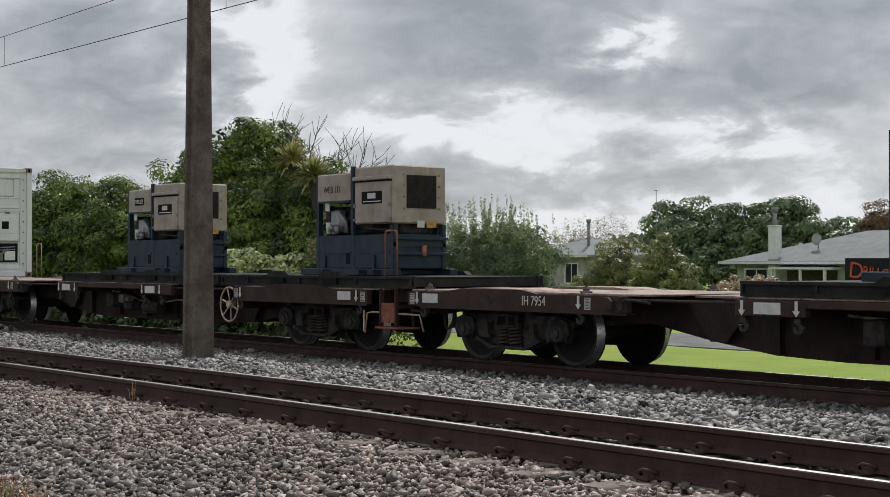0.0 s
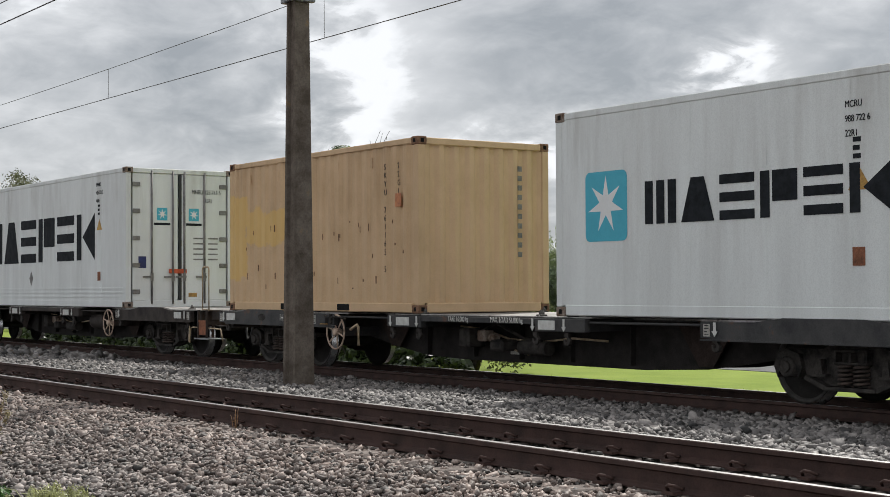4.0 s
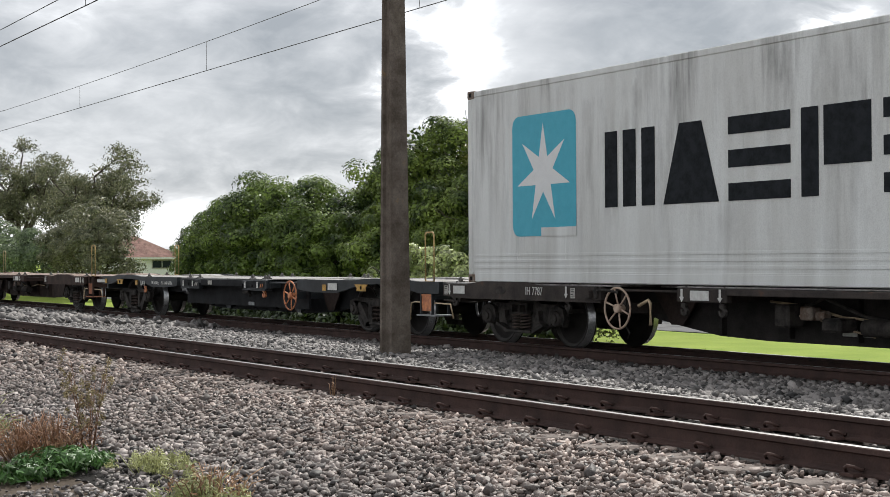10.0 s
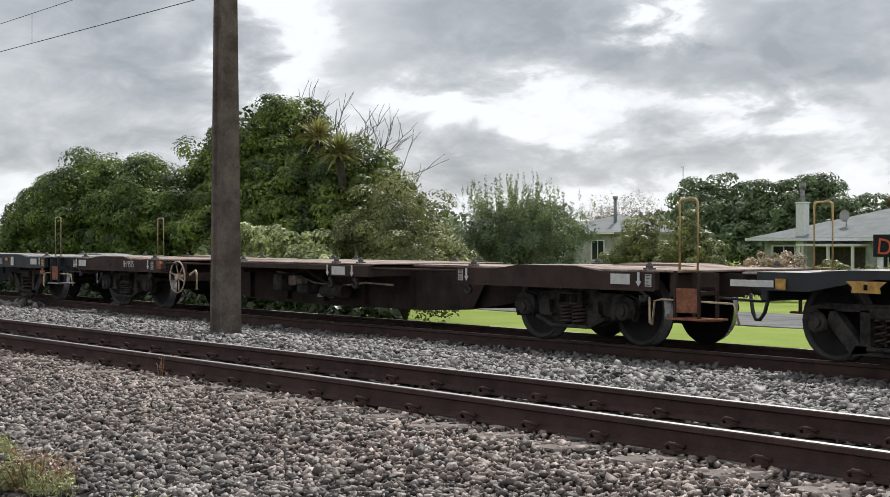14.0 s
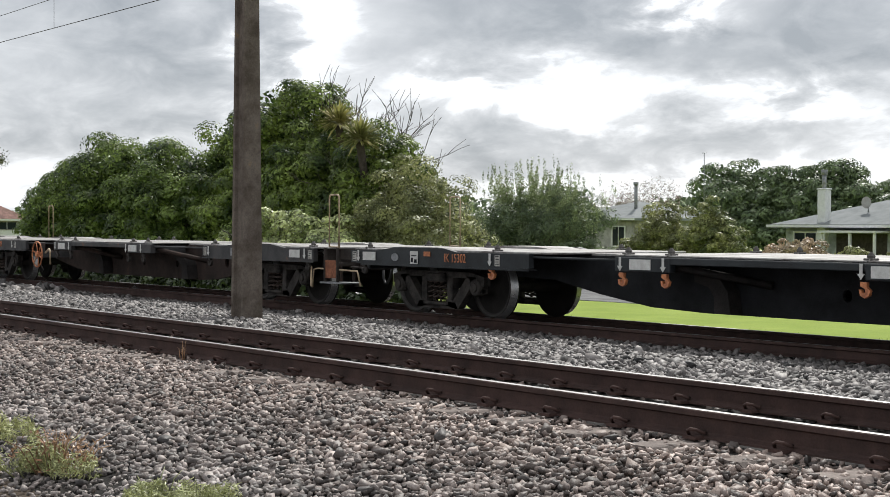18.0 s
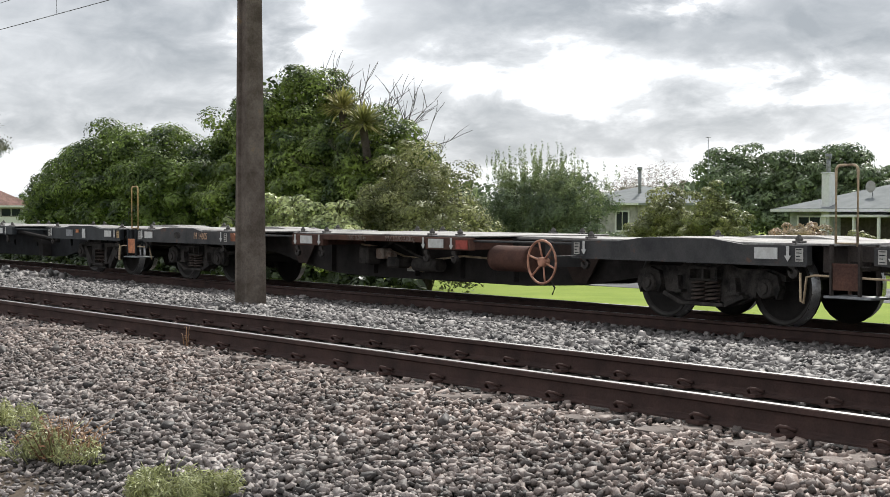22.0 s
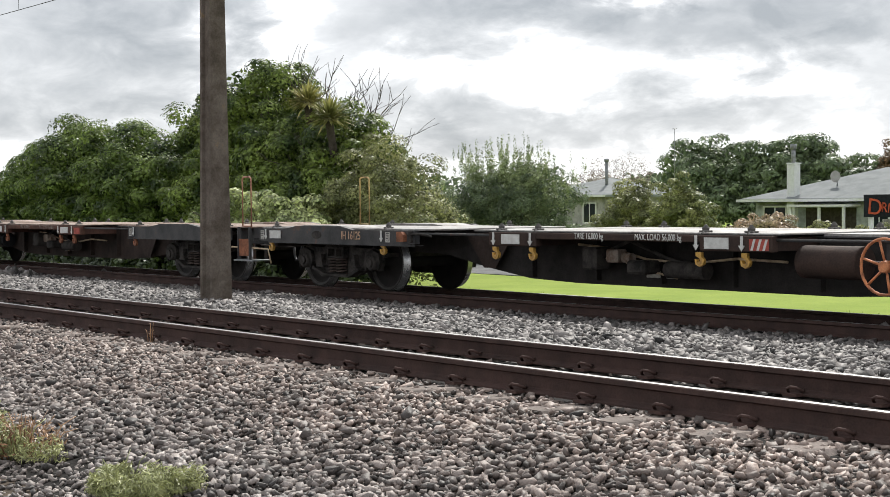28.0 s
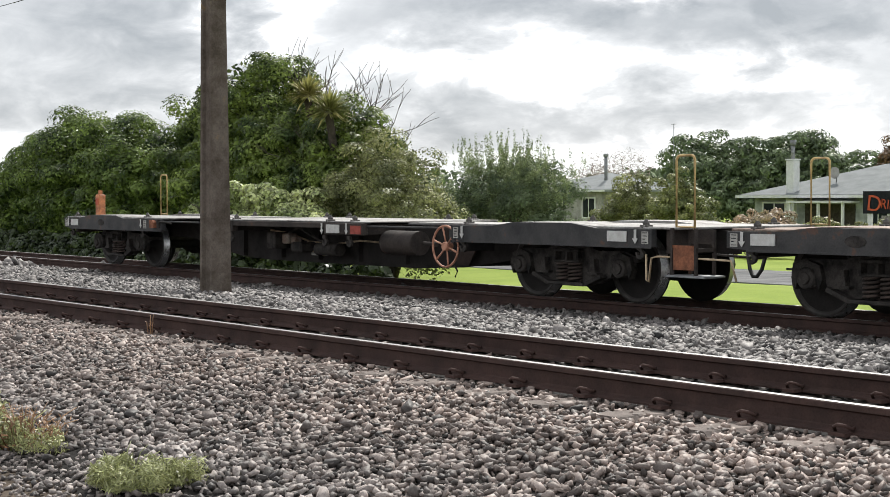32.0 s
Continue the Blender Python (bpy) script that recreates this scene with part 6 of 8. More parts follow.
def build_generator(u, code_text):
    g = thing("generator_set", "beige and navy diesel generator in a steel frame", "generator", (0, FAR_Y, 1.10), group="generators on the train")
    MOVING.append((g, u, 1.09))
    y0, y1, L = -0.47, 0.47, 2.0
    part("skid", built((-0.25, L + 0.15, y0 - 0.12, y0 + 0.02, 0, 0.10, 0.01), (-0.25, L + 0.15, y1 - 0.02, y1 + 0.12, 0, 0.10, 0.01), (0.1, 0.22, y0, y1, 0.02, 0.08), (1.7, 1.82, y0, y1, 0.02, 0.08)), NAVY, g)
    part("fuel_tank", built((0.0, L, y0, y1, 0.10, 0.60, 0.015)), NAVY, g)
    for x in (0.0, 0.955, L - 0.08):
        for y in (y0 - 0.005, y1 - 0.075):
            part("frame_post", built((x + 0.005, x + 0.075, y, y + 0.08, 0.10, 1.52 if x < 1 else 0.735)), NAVY, g)
    part("engine", lambda bm: (box(bm, 0.16, 1.9, -0.26, 0.34, 0.60, 1.04, 0.03), box(bm, 0.06, 1.96, 0.36, 0.44, 0.60, 1.10), tube(bm, [(0.4, -0.30, 0.75), (0.9, -0.33, 0.92), (1.5, -0.3, 0.72)], 0.05, 8), tube(bm, [(0.25, -0.35, 0.72), (0.25, -0.35, 0.95)], 0.08, 10), box(bm, 1.0, 1.35, -0.4, -0.28, 0.64, 0.86, 0.02)), BOGIE, g)
    part("engine_pipe", lambda bm: (tube(bm, [(0.10, -0.36, 0.98), (0.5, -0.38, 0.90), (0.74, -0.36, 0.66)], 0.03, 7), tube(bm, [(1.0, -0.4, 0.7), (1.9, -0.42, 0.66)], 0.02, 6)), RUBBER, g)
    part("end_panel", built((0.012, 0.03, -0.30, 0.44, 0.60, 1.05)), NAVY, g)
    part("filter", lambda bm: tube(bm, [(0.58, -0.36, 0.66), (0.58, -0.36, 0.88)], 0.07, 10), STEEL, g)
    part("oil_bottle", lambda bm: (tube(bm, [(0.28, -0.42, 0.62), (0.28, -0.42, 0.80)], 0.05, 8), tube(bm, [(0.42, -0.42, 0.62), (0.42, -0.42, 0.72)], 0.04, 8)), WHITE, g)
    part("rear_cover", built((0.04, 0.945, y0 - 0.015, y1 + 0.015, 1.10, 1.53, 0.02)), BEIGE, g)
    part("front_cover", built((1.04, L, y0 - 0.015, y1 + 0.015, 0.755, 1.60, 0.02)), BEIGE, g)
    part("cover_door", built((1.07, 1.96, y0 - 0.035, y0 - 0.015, 0.77, 1.37, 0.01)), BEIGE, g)
    part("cover_lip", built((1.06, 1.98, y0 - 0.075, y0 - 0.015, 1.395, 1.45, 0.008)), BEIGE, g)
    part("cover_seam", built((1.06, 1.98, y0 - 0.034, y0 - 0.015, 1.372, 1.392)), HOLE, g)
    part("hinge_post", built((0.985, 1.045, y0 - 0.05, y0 + 0.02, 0.60, 1.62, 0.006)), NAVY, g)
    for x in (1.05, 1.93):
        for z, h in ((1.0, 0.06), (0.80, 0.04)):
            part("cover_hinge", built((x, x + 0.05, y0 - 0.05, y0 - 0.03, z, z + h)), STEEL, g)
    part("tank_slot", built((0.80, 0.90, y0 - 0.006, y0 + 0.01, 0.17, 0.33)), HOLE, g)
    part("tank_rib", built((0.10, 0.94, y0 - 0.012, y0, 0.33, 0.36), (1.06, 1.90, y0 - 0.012, y0, 0.33, 0.36), (0.22, 0.28, y0 - 0.03, y0, 0.10, 0.30), (1.5, 1.56, y0 - 0.03, y0, 0.10, 0.30)), NAVY, g)
    for x in (0.36, 1.30, 1.66):
        part("skid_pocket", built((x, x + 0.2, y0 - 0.125, y0 - 0.10, 0.015, 0.085)), HOLE, g)
    for z in (0.30, 0.52):
        part("end_bar", built((L + 0.0, L + 0.05, y0 - 0.02, y1 + 0.02, z, z + 0.04, 0.005)), NAVY, g)
    part("pump_block", lambda bm: (box(bm, 0.36, 0.58, y0 + 0.02, y0 + 0.16, 0.74, 0.98, 0.02), tube(bm, [(0.40, y0 + 0.01, 0.66), (0.40, y0 + 0.01, 0.74)], 0.05, 8), tube(bm, [(0.54, y0 + 0.01, 0.63), (0.54, y0 + 0.01, 0.74)], 0.05, 8), tube(bm, [(0.58, y0 + 0.04, 0.92), (0.72, y0 + 0.06, 0.80), (0.72, y0 + 0.06, 0.64)], 0.035, 7)), GALV, g)
    part("hanging_tag", built((0.26, 0.37, y0 - 0.012, y0 - 0.004, 0.97, 1.09)), WHITE, g)
    part("rear_lip", built((0.04, 0.945, y0 - 0.04, y0 - 0.015, 1.09, 1.12)), NAVY, g)
    part("radiator_grille", built((L, L + 0.012, -0.24, 0.30, 0.98, 1.46)), material("radiator_core", (0.03, 0.024, 0.022), 0.7, grain=160, bump=0.5), g)
    for y in (-0.30, 0.34):
        for z in (0.96, 1.13, 1.29, 1.45):
            part("bolt", built((L, L + 0.012, y, y + 0.025, z, z + 0.025)), STEEL, g)
    if code_text == "WEB 111":
        letters("painted_code", code_text, 0.15, INK, g, Matrix.Translation((0.22, y0 - 0.017, 1.24)) @ FRONT, squeeze=0.8)
    else:
        part("name_plate", built((0.30, 0.66, y0 - 0.022, y0 - 0.016, 1.24, 1.38)), HOLE, g)
        letters("plate_code", code_text, 0.11, WHITE, g, Matrix.Translation((0.33, y0 - 0.024, 1.27)) @ FRONT, squeeze=0.72)
    part("maker_plate", built((1.26, 1.76, y0 - 0.042, y0 - 0.036, 1.05, 1.23)), [HOLE], g)
    part("maker_mark", built((1.41, 1.61, y0 - 0.046, y0 - 0.042, 1.125, 1.205), (1.30, 1.74, y0 - 0.046, y0 - 0.042, 1.075, 1.09)), WHITE, g)
    part("yellow_tag", built((L + 0.005, L + 0.012, 0.12, 0.30, 0.70, 0.80)), YELLOW, g)
    part("white_tag", built((L + 0.005, L + 0.012, -0.05, 0.08, 0.70, 0.80)), WHITE, g)
    part("fire_bottle", lambda bm: tube(bm, [(L + 0.04, 0.05, 0.28), (L + 0.04, 0.05, 0.44)], 0.035, 8), ORANGE, g)
    part("end_frame", built((L - 0.01, L + 0.02, y0, y1, 0.42, 0.48), (L - 0.01, L + 0.02, y0, y0 + 0.06, 0.1, 0.75), (L - 0.01, L + 0.02, y1 - 0.06, y1, 0.1, 0.75)), NAVY, g)
    return g


def build_black_generator(u):
    g = thing("generator_set", "black enclosed rental generator with orange logo", "generator", (0, FAR_Y, 1.10), group="generators on the train")
    MOVING.append((g, u, 1.09))
    y0, y1, L = -0.52, 0.52, 1.72
    part("tank_base", lambda bm: prism(bm, [(0.18, 0.02), (L - 0.12, 0.02), (L, 0.30), (L, 0.46), (-0.04, 0.46), (-0.04, 0.36)], y0 + 0.02, y1 - 0.02), BLACKBOX, g)
    part("canopy", built((0.0, L, y0, y1, 0.46, 1.60, 0.02)), BLACKBOX, g)
    part("canopy_roof", built((-0.015, L + 0.015, y0 - 0.015, y1 + 0.015, 1.60, 1.65, 0.015)), BLACKBOX, g)
    for a, b in ((0.10, 0.80), (0.88, 1.58)):
        part("side_door", built((a, b, y0 - 0.018, y0, 0.52, 1.46, 0.008)), BLACKBOX, g)
    part("louvre", built((0.98, 1.28, y0 - 0.022, y0 - 0.017, 0.92, 1.08)), HOLE, g)
    part("louvre", built((0.25, 0.55, y0 - 0.022, y0 - 0.017, 0.78, 0.88)), HOLE, g)
    for i in range(4):
        part("louvre_slat", built((0.98, 1.28, y0 - 0.027, y0 - 0.022, 0.94 + i * 0.04, 0.95 + i * 0.04)), STEEL, g)
    part("name_bars", built((0.52, 1.36, y0 - 0.024, y0 - 0.018, 1.235, 1.275), (0.74, 1.16, y0 - 0.024, y0 - 0.018, 1.165, 1.205)), WHITE, g)
    part("logo_mark", built((0.86, 1.02, y0 - 0.024, y0 - 0.018, 1.31, 1.38)), LOGO_ORANGE, g)
    part("logo_mark", built((0.02, 0.36, y0 - 0.006, y0 - 0.001, 1.49, 1.57)), LOGO_ORANGE, g)
    part("phone_bars", built((0.92, 1.34, y0 - 0.024, y0 - 0.018, 0.56, 0.60)), WHITE, g)
    part("door_latch", built((0.68, 0.73, y0 - 0.03, y0 - 0.017, 0.96, 1.02)), STEEL, g)
    part("end_panel", built((L, L + 0.012, y0 + 0.04, y1 - 0.04, 1.05, 1.56, 0.005)), BLACKBOX, g)
    part("end_logo", lambda bm: [prism(bm, [(-0.30 + i * 0.2, 1.22), (-0.14 + i * 0.2, 1.22), (-0.12 + i * 0.2, 1.36), (-0.28 + i * 0.2, 1.36)], 0, 0.004) for i in range(3)] and box(bm, -0.34, 0.30, 0, 0.004, 1.17, 1.19), LOGO_ORANGE, g, at=Matrix.Translation((L + 0.018, 0, 0)) @ Matrix.Rotation(radians(90), 4, "Z"))
    part("end_lamp", built((L + 0.012, L + 0.03, 0.28, 0.44, 1.42, 1.53, 0.008)), GALV, g)
    part("end_vent", built((L + 0.012, L + 0.018, -0.18, 0.16, 1.42, 1.52)), STEEL, g)
    for x in (0.06, L - 0.14):
        part("base_leg", lambda bm: prism(bm, [(x, 0), (x + 0.1, 0), (x + 0.06, 0.46), (x, 0.46)], y0, y0 + 0.06), BLACKBOX, g)
        part("base_leg", lambda bm: prism(bm, [(x, 0), (x + 0.1, 0), (x + 0.06, 0.46), (x, 0.46)], y1 - 0.06, y1), BLACKBOX, g)
    part("hitch_arm", lambda bm: (tube(bm, [(L, 0.2, 0.36), (L + 0.35, 0.25, 0.40), (L + 0.35, 0.25, 0.02)], 0.03, 6)), BLACKBOX, g)
    return g


U1 = TAIL_EDGE[1]
flat_rack(U1 + 5.55, 5.9, "dark green flat rack under a generator")
flat_rack(U1 + 11.55, 5.0, "dark green flat rack under a generator")
build_generator(U1 + 6.85, "WEB 259")
build_generator(U1 + 13.2, "WEB 111")
flat_rack(TAIL_EDGE[0] + 5.45, 5.9, "dark green flat rack under a generator")
build_generator(TAIL_EDGE[0] + 6.75, "WEB 120")
flat_rack(TAIL_EDGE[4] + 12.60, 4.1, "dark steel flat rack under a black generator")
build_black_generator(TAIL_EDGE[4] + 13.60)


# ---- overhead line ----
def build_mast(x, y, label):
    m = thing("catenary_mast", label, "mast", (x, y, ground_z(y) - 0.05), group="masts beside the tracks")

    def column(bm):
        rings = []
        for i in range(13):
            z = i * 0.65
            w, d = 0.17 - 0.0069 * i, 0.15 - 0.0049 * i
            g = 0.04
            pts = [(-w, -d), (-w * 0.62, -d), (-w * 0.5, -d + g), (w * 0.5, -d + g), (w * 0.62, -d), (w, -d), (w, d), (-w, d)]
            rings.append([bm.verts.new((a, b, z)) for a, b in pts])
        for a, b in zip(rings, rings[1:]):
            for k in range(8):
                bm.faces.new((a[k], a[(k + 1) % 8], b[(k + 1) % 8], b[k]))
        bm.faces.new(rings[0][::-1])
        bm.faces.new(rings[-1])
    part("column", column, MAST, m)
    for s in (-1, 1):
        part("bracket", built((-0.17, 0.17, s * 0.12 - 0.03, s * 0.12 + 0.03, 5.31, 5.60, 0.01), (s * 0.14 - 0.05, s * 0.14 + 0.05, -0.17, 0.17, 5.29, 5.49, 0.01)), GALV, m)
        part("cantilever_arm", lambda bm: tube(bm, [(0, s * 0.16, 5.75), (0, s * 3.3, 6.62)], 0.03, 8), GALV, m)
        part("tie_arm", lambda bm: tube(bm, [(0, s * 0.15, 6.7), (0, s * 3.3, 6.55)], 0.022, 8), GALV, m)
        part("registration_arm", lambda bm: tube(bm, [(0, s * 1.6, 6.15), (0, s * 3.25, 5.76 if s > 0 else 5.0)], 0.02, 6), GALV, m)
        part("insulator", lambda bm: [lathe(bm, [(0.03, 0), (0.07, 0.02), (0.03, 0.04)], 10) for i in range(1)], HOLE, m, at=(0, s * 0.35, 5.84))
    return m


build_mast(-17.9, 9.98, "tall weathered grey-brown concrete mast between the tracks")
build_mast(-67.9, 9.98, "tall weathered grey-brown concrete mast between the tracks")
build_mast(32.1, 9.98, "tall weathered grey-brown concrete mast between the tracks")


def build_wires(name, y, zc, zm_mid, zm_top, droppers):
    w = thing(name, "thin dark contact wire hung by droppers from a carrier wire", "overhead wire", (0, y, 0), kind="structure")
    spans = [(-217.9, -167.9), (-167.9, -117.9), (-117.9, -67.9), (-67.9, -17.9), (-17.9, 32.1), (32.1, 82.1)]

    def carrier(x):
        for a, b in spans:
            if a <= x <= b:
                t = (x - a) / (b - a)
                return zm_top + (zm_mid - zm_top) * 4 * t * (1 - t)
        return zm_top
    xs = np.linspace(-217.9, 82.1, 121)
    part("contact_wire", lambda bm: tube(bm, [(x, 0, zc) for x in xs[::6]], 0.0085, 5), WIRE, w)
    part("carrier_wire", lambda bm: tube(bm, [(x, 0, carrier(x)) for x in xs], 0.007, 5), WIRE, w)
    for x in droppers:
        part("dropper", lambda bm: tube(bm, [(x, 0, zc), (x, 0, carrier(x))], 0.005, 4), WIRE, w)
    return w


build_wires("overhead_wire_far", FAR_Y, 5.73, 6.36, 6.64, (-22.9, -32.8, -42.4, -51.6, -60, -72, -82))
build_wires("overhead_wire_near", NEAR_Y, 4.94, 5.20, 5.24, (-21.0, -28.0, -36, -44, -52, -60))
feeder = thing("feeder_wire", "single thin dark wire strung above the track", "overhead wire", (0, NEAR_Y, 0), kind="structure")
part("wire", lambda bm: tube(bm, [(-218, 0, 5.84), (82, 0, 5.86)], 0.007, 5), WIRE, feeder)


# ---- plants ----
def clumped(name, blobs, count, size, mat, parent, rng, narrow, lumpy=1.0):
    """A dense crown: rounded tufts of small leaves all over the lumps, and a looser filling inside."""
    area = (blobs[:, 3] * blobs[:, 4] + blobs[:, 3] * blobs[:, 5] + blobs[:, 4] * blobs[:, 5])
    which = rng.choice(len(blobs), count, p=area / area.sum())
    k = 46
    cent = rng.normal(size=(len(blobs), k, 3))
    cent[..., 2] = np.abs(cent[..., 2]) - 0.55 * rng.uniform(0, 1, (len(blobs), k))
    cent /= np.linalg.norm(cent, axis=2)[..., None]
    tuft = rng.integers(0, k, count)
    d = cent[which, tuft]
    reach = rng.uniform(0.78 - 0.28 * lumpy, 0.92 + 0.10 * lumpy, (len(blobs), k))[which, tuft]
    rc = rng.uniform(0.16, 0.32, (len(blobs), k))[which, tuft] * blobs[which, 3:].min(axis=1)
    dd = rng.normal(size=(count, 3))
    dd /= np.linalg.norm(dd, axis=1)[:, None]
    dd = dd + d * 0.55 + np.array([0, 0, 0.35])
    dd /= np.linalg.norm(dd, axis=1)[:, None]
    c = blobs[which, :3] + d * blobs[which, 3:] * (reach[:, None] - 0.12) + dd * (rc * rng.uniform(0.72, 1.05, count))[:, None] * np.array([1.15, 1.15, 0.85])
    inner = rng.uniform(0, 1, count) < 0.2
    r = rng.normal(size=(count, 3))
    r /= np.linalg.norm(r, axis=1)[:, None]
    c[inner] = (blobs[which, :3] + r * blobs[which, 3:] * rng.uniform(0.35, 0.8, (count, 1)))[inner]
    c[:, 2] = np.maximum(c[:, 2], ground_z(float(blobs[:, 1].mean())) + 0.03)
    nrm = dd + np.array([0, 0, 0.25]) + rng.normal(0, 0.22, (count, 3))
    nrm /= np.linalg.norm(nrm, axis=1)[:, None]
    t = np.cross(nrm, rng.normal(size=(count, 3)))
    t /= np.linalg.norm(t, axis=1)[:, None] + 1e-9
    b = np.cross(nrm, t)
    s = (size * rng.uniform(0.6, 1.35, count) * np.where(inner, 1.7, 1.0))[:, None]
    v = np.stack([c - t * s, c + b * s * narrow + nrm * s * 0.18, c + t * s, c - b * s * narrow + nrm * s * 0.18], 1)
    f = np.array([[0, 1, 3], [1, 2, 3]])[None] + (np.arange(count) * 4)[:, None, None]
    ob = new(name, mesh_from(name, v.reshape(-1, 3), f.reshape(-1, 3), mat))
    ob.parent = parent
    return ob


def leaves(name, blobs, count, size, mat, parent, seed, droop=0.0, narrow=0.55, shell=0.55, lumpy=1.0):
    """A crown: many small bent leaves through a set of uneven lumps (x, y, z, rx, ry, rz)."""
    rng = np.random.default_rng(seed)
    blobs = np.array(blobs, float)
    if shell >= 0.5:
        return clumped(name, blobs, int(count * 2.5), size * 0.515, mat, parent, rng, narrow, lumpy)
    vol = (blobs[:, 3] * blobs[:, 4] + blobs[:, 3] * blobs[:, 5] + blobs[:, 4] * blobs[:, 5])
    which = rng.choice(len(blobs), count, p=vol / vol.sum())
    d = rng.normal(size=(count, 3))
    d /= np.linalg.norm(d, axis=1)[:, None]
    # clumps: pull the directions towards a few centres in every lump
    k = 26
    cent = rng.normal(size=(len(blobs), k, 3))
    cent /= np.linalg.norm(cent, axis=2)[..., None]
    pick = cent[which, rng.integers(0, k, count)]
    d = d * rng.uniform(0.25, 0.75, (count, 1)) + pick
    d /= np.linalg.norm(d, axis=1)[:, None]
    lump = rng.uniform(0.86, 1.12, (len(blobs), k))
    near = np.argmax(np.einsum("nij,nj->ni", cent[which], d), axis=1)
    rad = (shell + (1 - shell) * rng.uniform(0, 1, count) ** 0.5) * lump[which, near]
    c = blobs[which, :3] + d * blobs[which, 3:] * rad[:, None]
    c[:, 2] = np.maximum(c[:, 2], ground_z(float(blobs[:, 1].mean())) + 0.03)
    nrm = d + rng.normal(0, 0.55, (count, 3))
    nrm[:, 2] += 0.25 - droop
    nrm /= np.linalg.norm(nrm, axis=1)[:, None]
    t = np.cross(nrm, rng.normal(size=(count, 3)))
    t /= np.linalg.norm(t, axis=1)[:, None] + 1e-9
    b = np.cross(nrm, t)
    s = size * rng.uniform(0.6, 1.35, count)[:, None]
    v = np.stack([c - t * s, c + b * s * narrow + nrm * s * 0.18, c + t * s, c - b * s * narrow + nrm * s * 0.18], 1)
    f = np.array([[0, 1, 3], [1, 2, 3]])[None] + (np.arange(count) * 4)[:, None, None]
    ob = new(name, mesh_from(name, v.reshape(-1, 3), f.reshape(-1, 3), mat))
    ob.parent = parent
    return ob


def limbs(name, base, tips, r, parent, seed=0, bend=0.15):
    rng = random.Random(seed)
    bm = bmesh.new()
    for tip in tips:
        a, b = Vector(base), Vector(tip)
        pts = [a.lerp(b, t) + Vector((rng.uniform(-bend, bend), rng.uniform(-bend, bend), 0)) * math.sin(t * math.pi) for t in (0, 0.25, 0.5, 0.75, 1)]
        tube(bm, pts, r, 6, r2=r * 0.25)
        for _ in range(3):
            q = a.lerp(b, rng.uniform(0.5, 0.85))
            e = q + Vector((rng.uniform(-1, 1), rng.uniform(-1, 1), rng.uniform(0.1, 0.9))) * (b - a).length * 0.28
            tube(bm, [q, q.lerp(e, 0.5) + Vector((0, 0, 0.05)), e], r * 0.35, 5, r2=r * 0.1)
    return part(name, bm, BARK, parent)


def plant(name, label, category, group=""):
    return thing(name, label, category, (0, 0, 0), group)


def shrub(name, label, category, blobs, count, size, mat, seed, trunk=True, fine=1.0, **kw):
    p = plant(name, label, category)
    leaves("crown", blobs, int(count * fine), size / fine ** 0.5, LEAF[mat], p, seed, **kw)
    x, y = np.mean([b[0] for b in blobs]), np.mean([b[1] for b in blobs])
    g = ground_z(y)
    if trunk:
        limbs("trunk", (x, y, g - 0.05), [(b[0], b[1], b[2] + b[5] * 0.3) for b in blobs], 0.10, p, seed)
    return p


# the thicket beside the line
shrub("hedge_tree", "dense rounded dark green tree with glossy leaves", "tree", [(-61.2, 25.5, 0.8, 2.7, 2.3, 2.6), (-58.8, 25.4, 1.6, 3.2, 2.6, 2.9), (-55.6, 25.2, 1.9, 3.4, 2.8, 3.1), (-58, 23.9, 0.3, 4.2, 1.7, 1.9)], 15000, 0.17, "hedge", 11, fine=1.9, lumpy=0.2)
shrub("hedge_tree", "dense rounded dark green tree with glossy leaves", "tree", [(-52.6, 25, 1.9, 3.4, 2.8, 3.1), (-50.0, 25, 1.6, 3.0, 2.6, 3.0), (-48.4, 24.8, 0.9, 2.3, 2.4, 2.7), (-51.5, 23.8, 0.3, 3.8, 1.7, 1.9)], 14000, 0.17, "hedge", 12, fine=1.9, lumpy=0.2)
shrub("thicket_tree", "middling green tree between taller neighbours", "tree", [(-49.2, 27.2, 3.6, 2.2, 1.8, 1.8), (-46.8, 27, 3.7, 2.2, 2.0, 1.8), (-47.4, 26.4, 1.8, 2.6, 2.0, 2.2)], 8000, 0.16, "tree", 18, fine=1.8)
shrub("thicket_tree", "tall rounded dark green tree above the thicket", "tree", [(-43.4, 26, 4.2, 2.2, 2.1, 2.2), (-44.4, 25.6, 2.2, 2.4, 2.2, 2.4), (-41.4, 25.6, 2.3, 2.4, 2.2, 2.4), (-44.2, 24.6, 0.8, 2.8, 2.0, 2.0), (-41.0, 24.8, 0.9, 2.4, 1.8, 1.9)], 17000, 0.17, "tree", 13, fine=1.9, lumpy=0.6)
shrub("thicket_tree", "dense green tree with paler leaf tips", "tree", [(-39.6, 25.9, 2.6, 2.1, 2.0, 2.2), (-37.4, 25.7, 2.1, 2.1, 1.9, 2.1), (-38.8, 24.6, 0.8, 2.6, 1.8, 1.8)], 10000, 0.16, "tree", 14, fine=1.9)
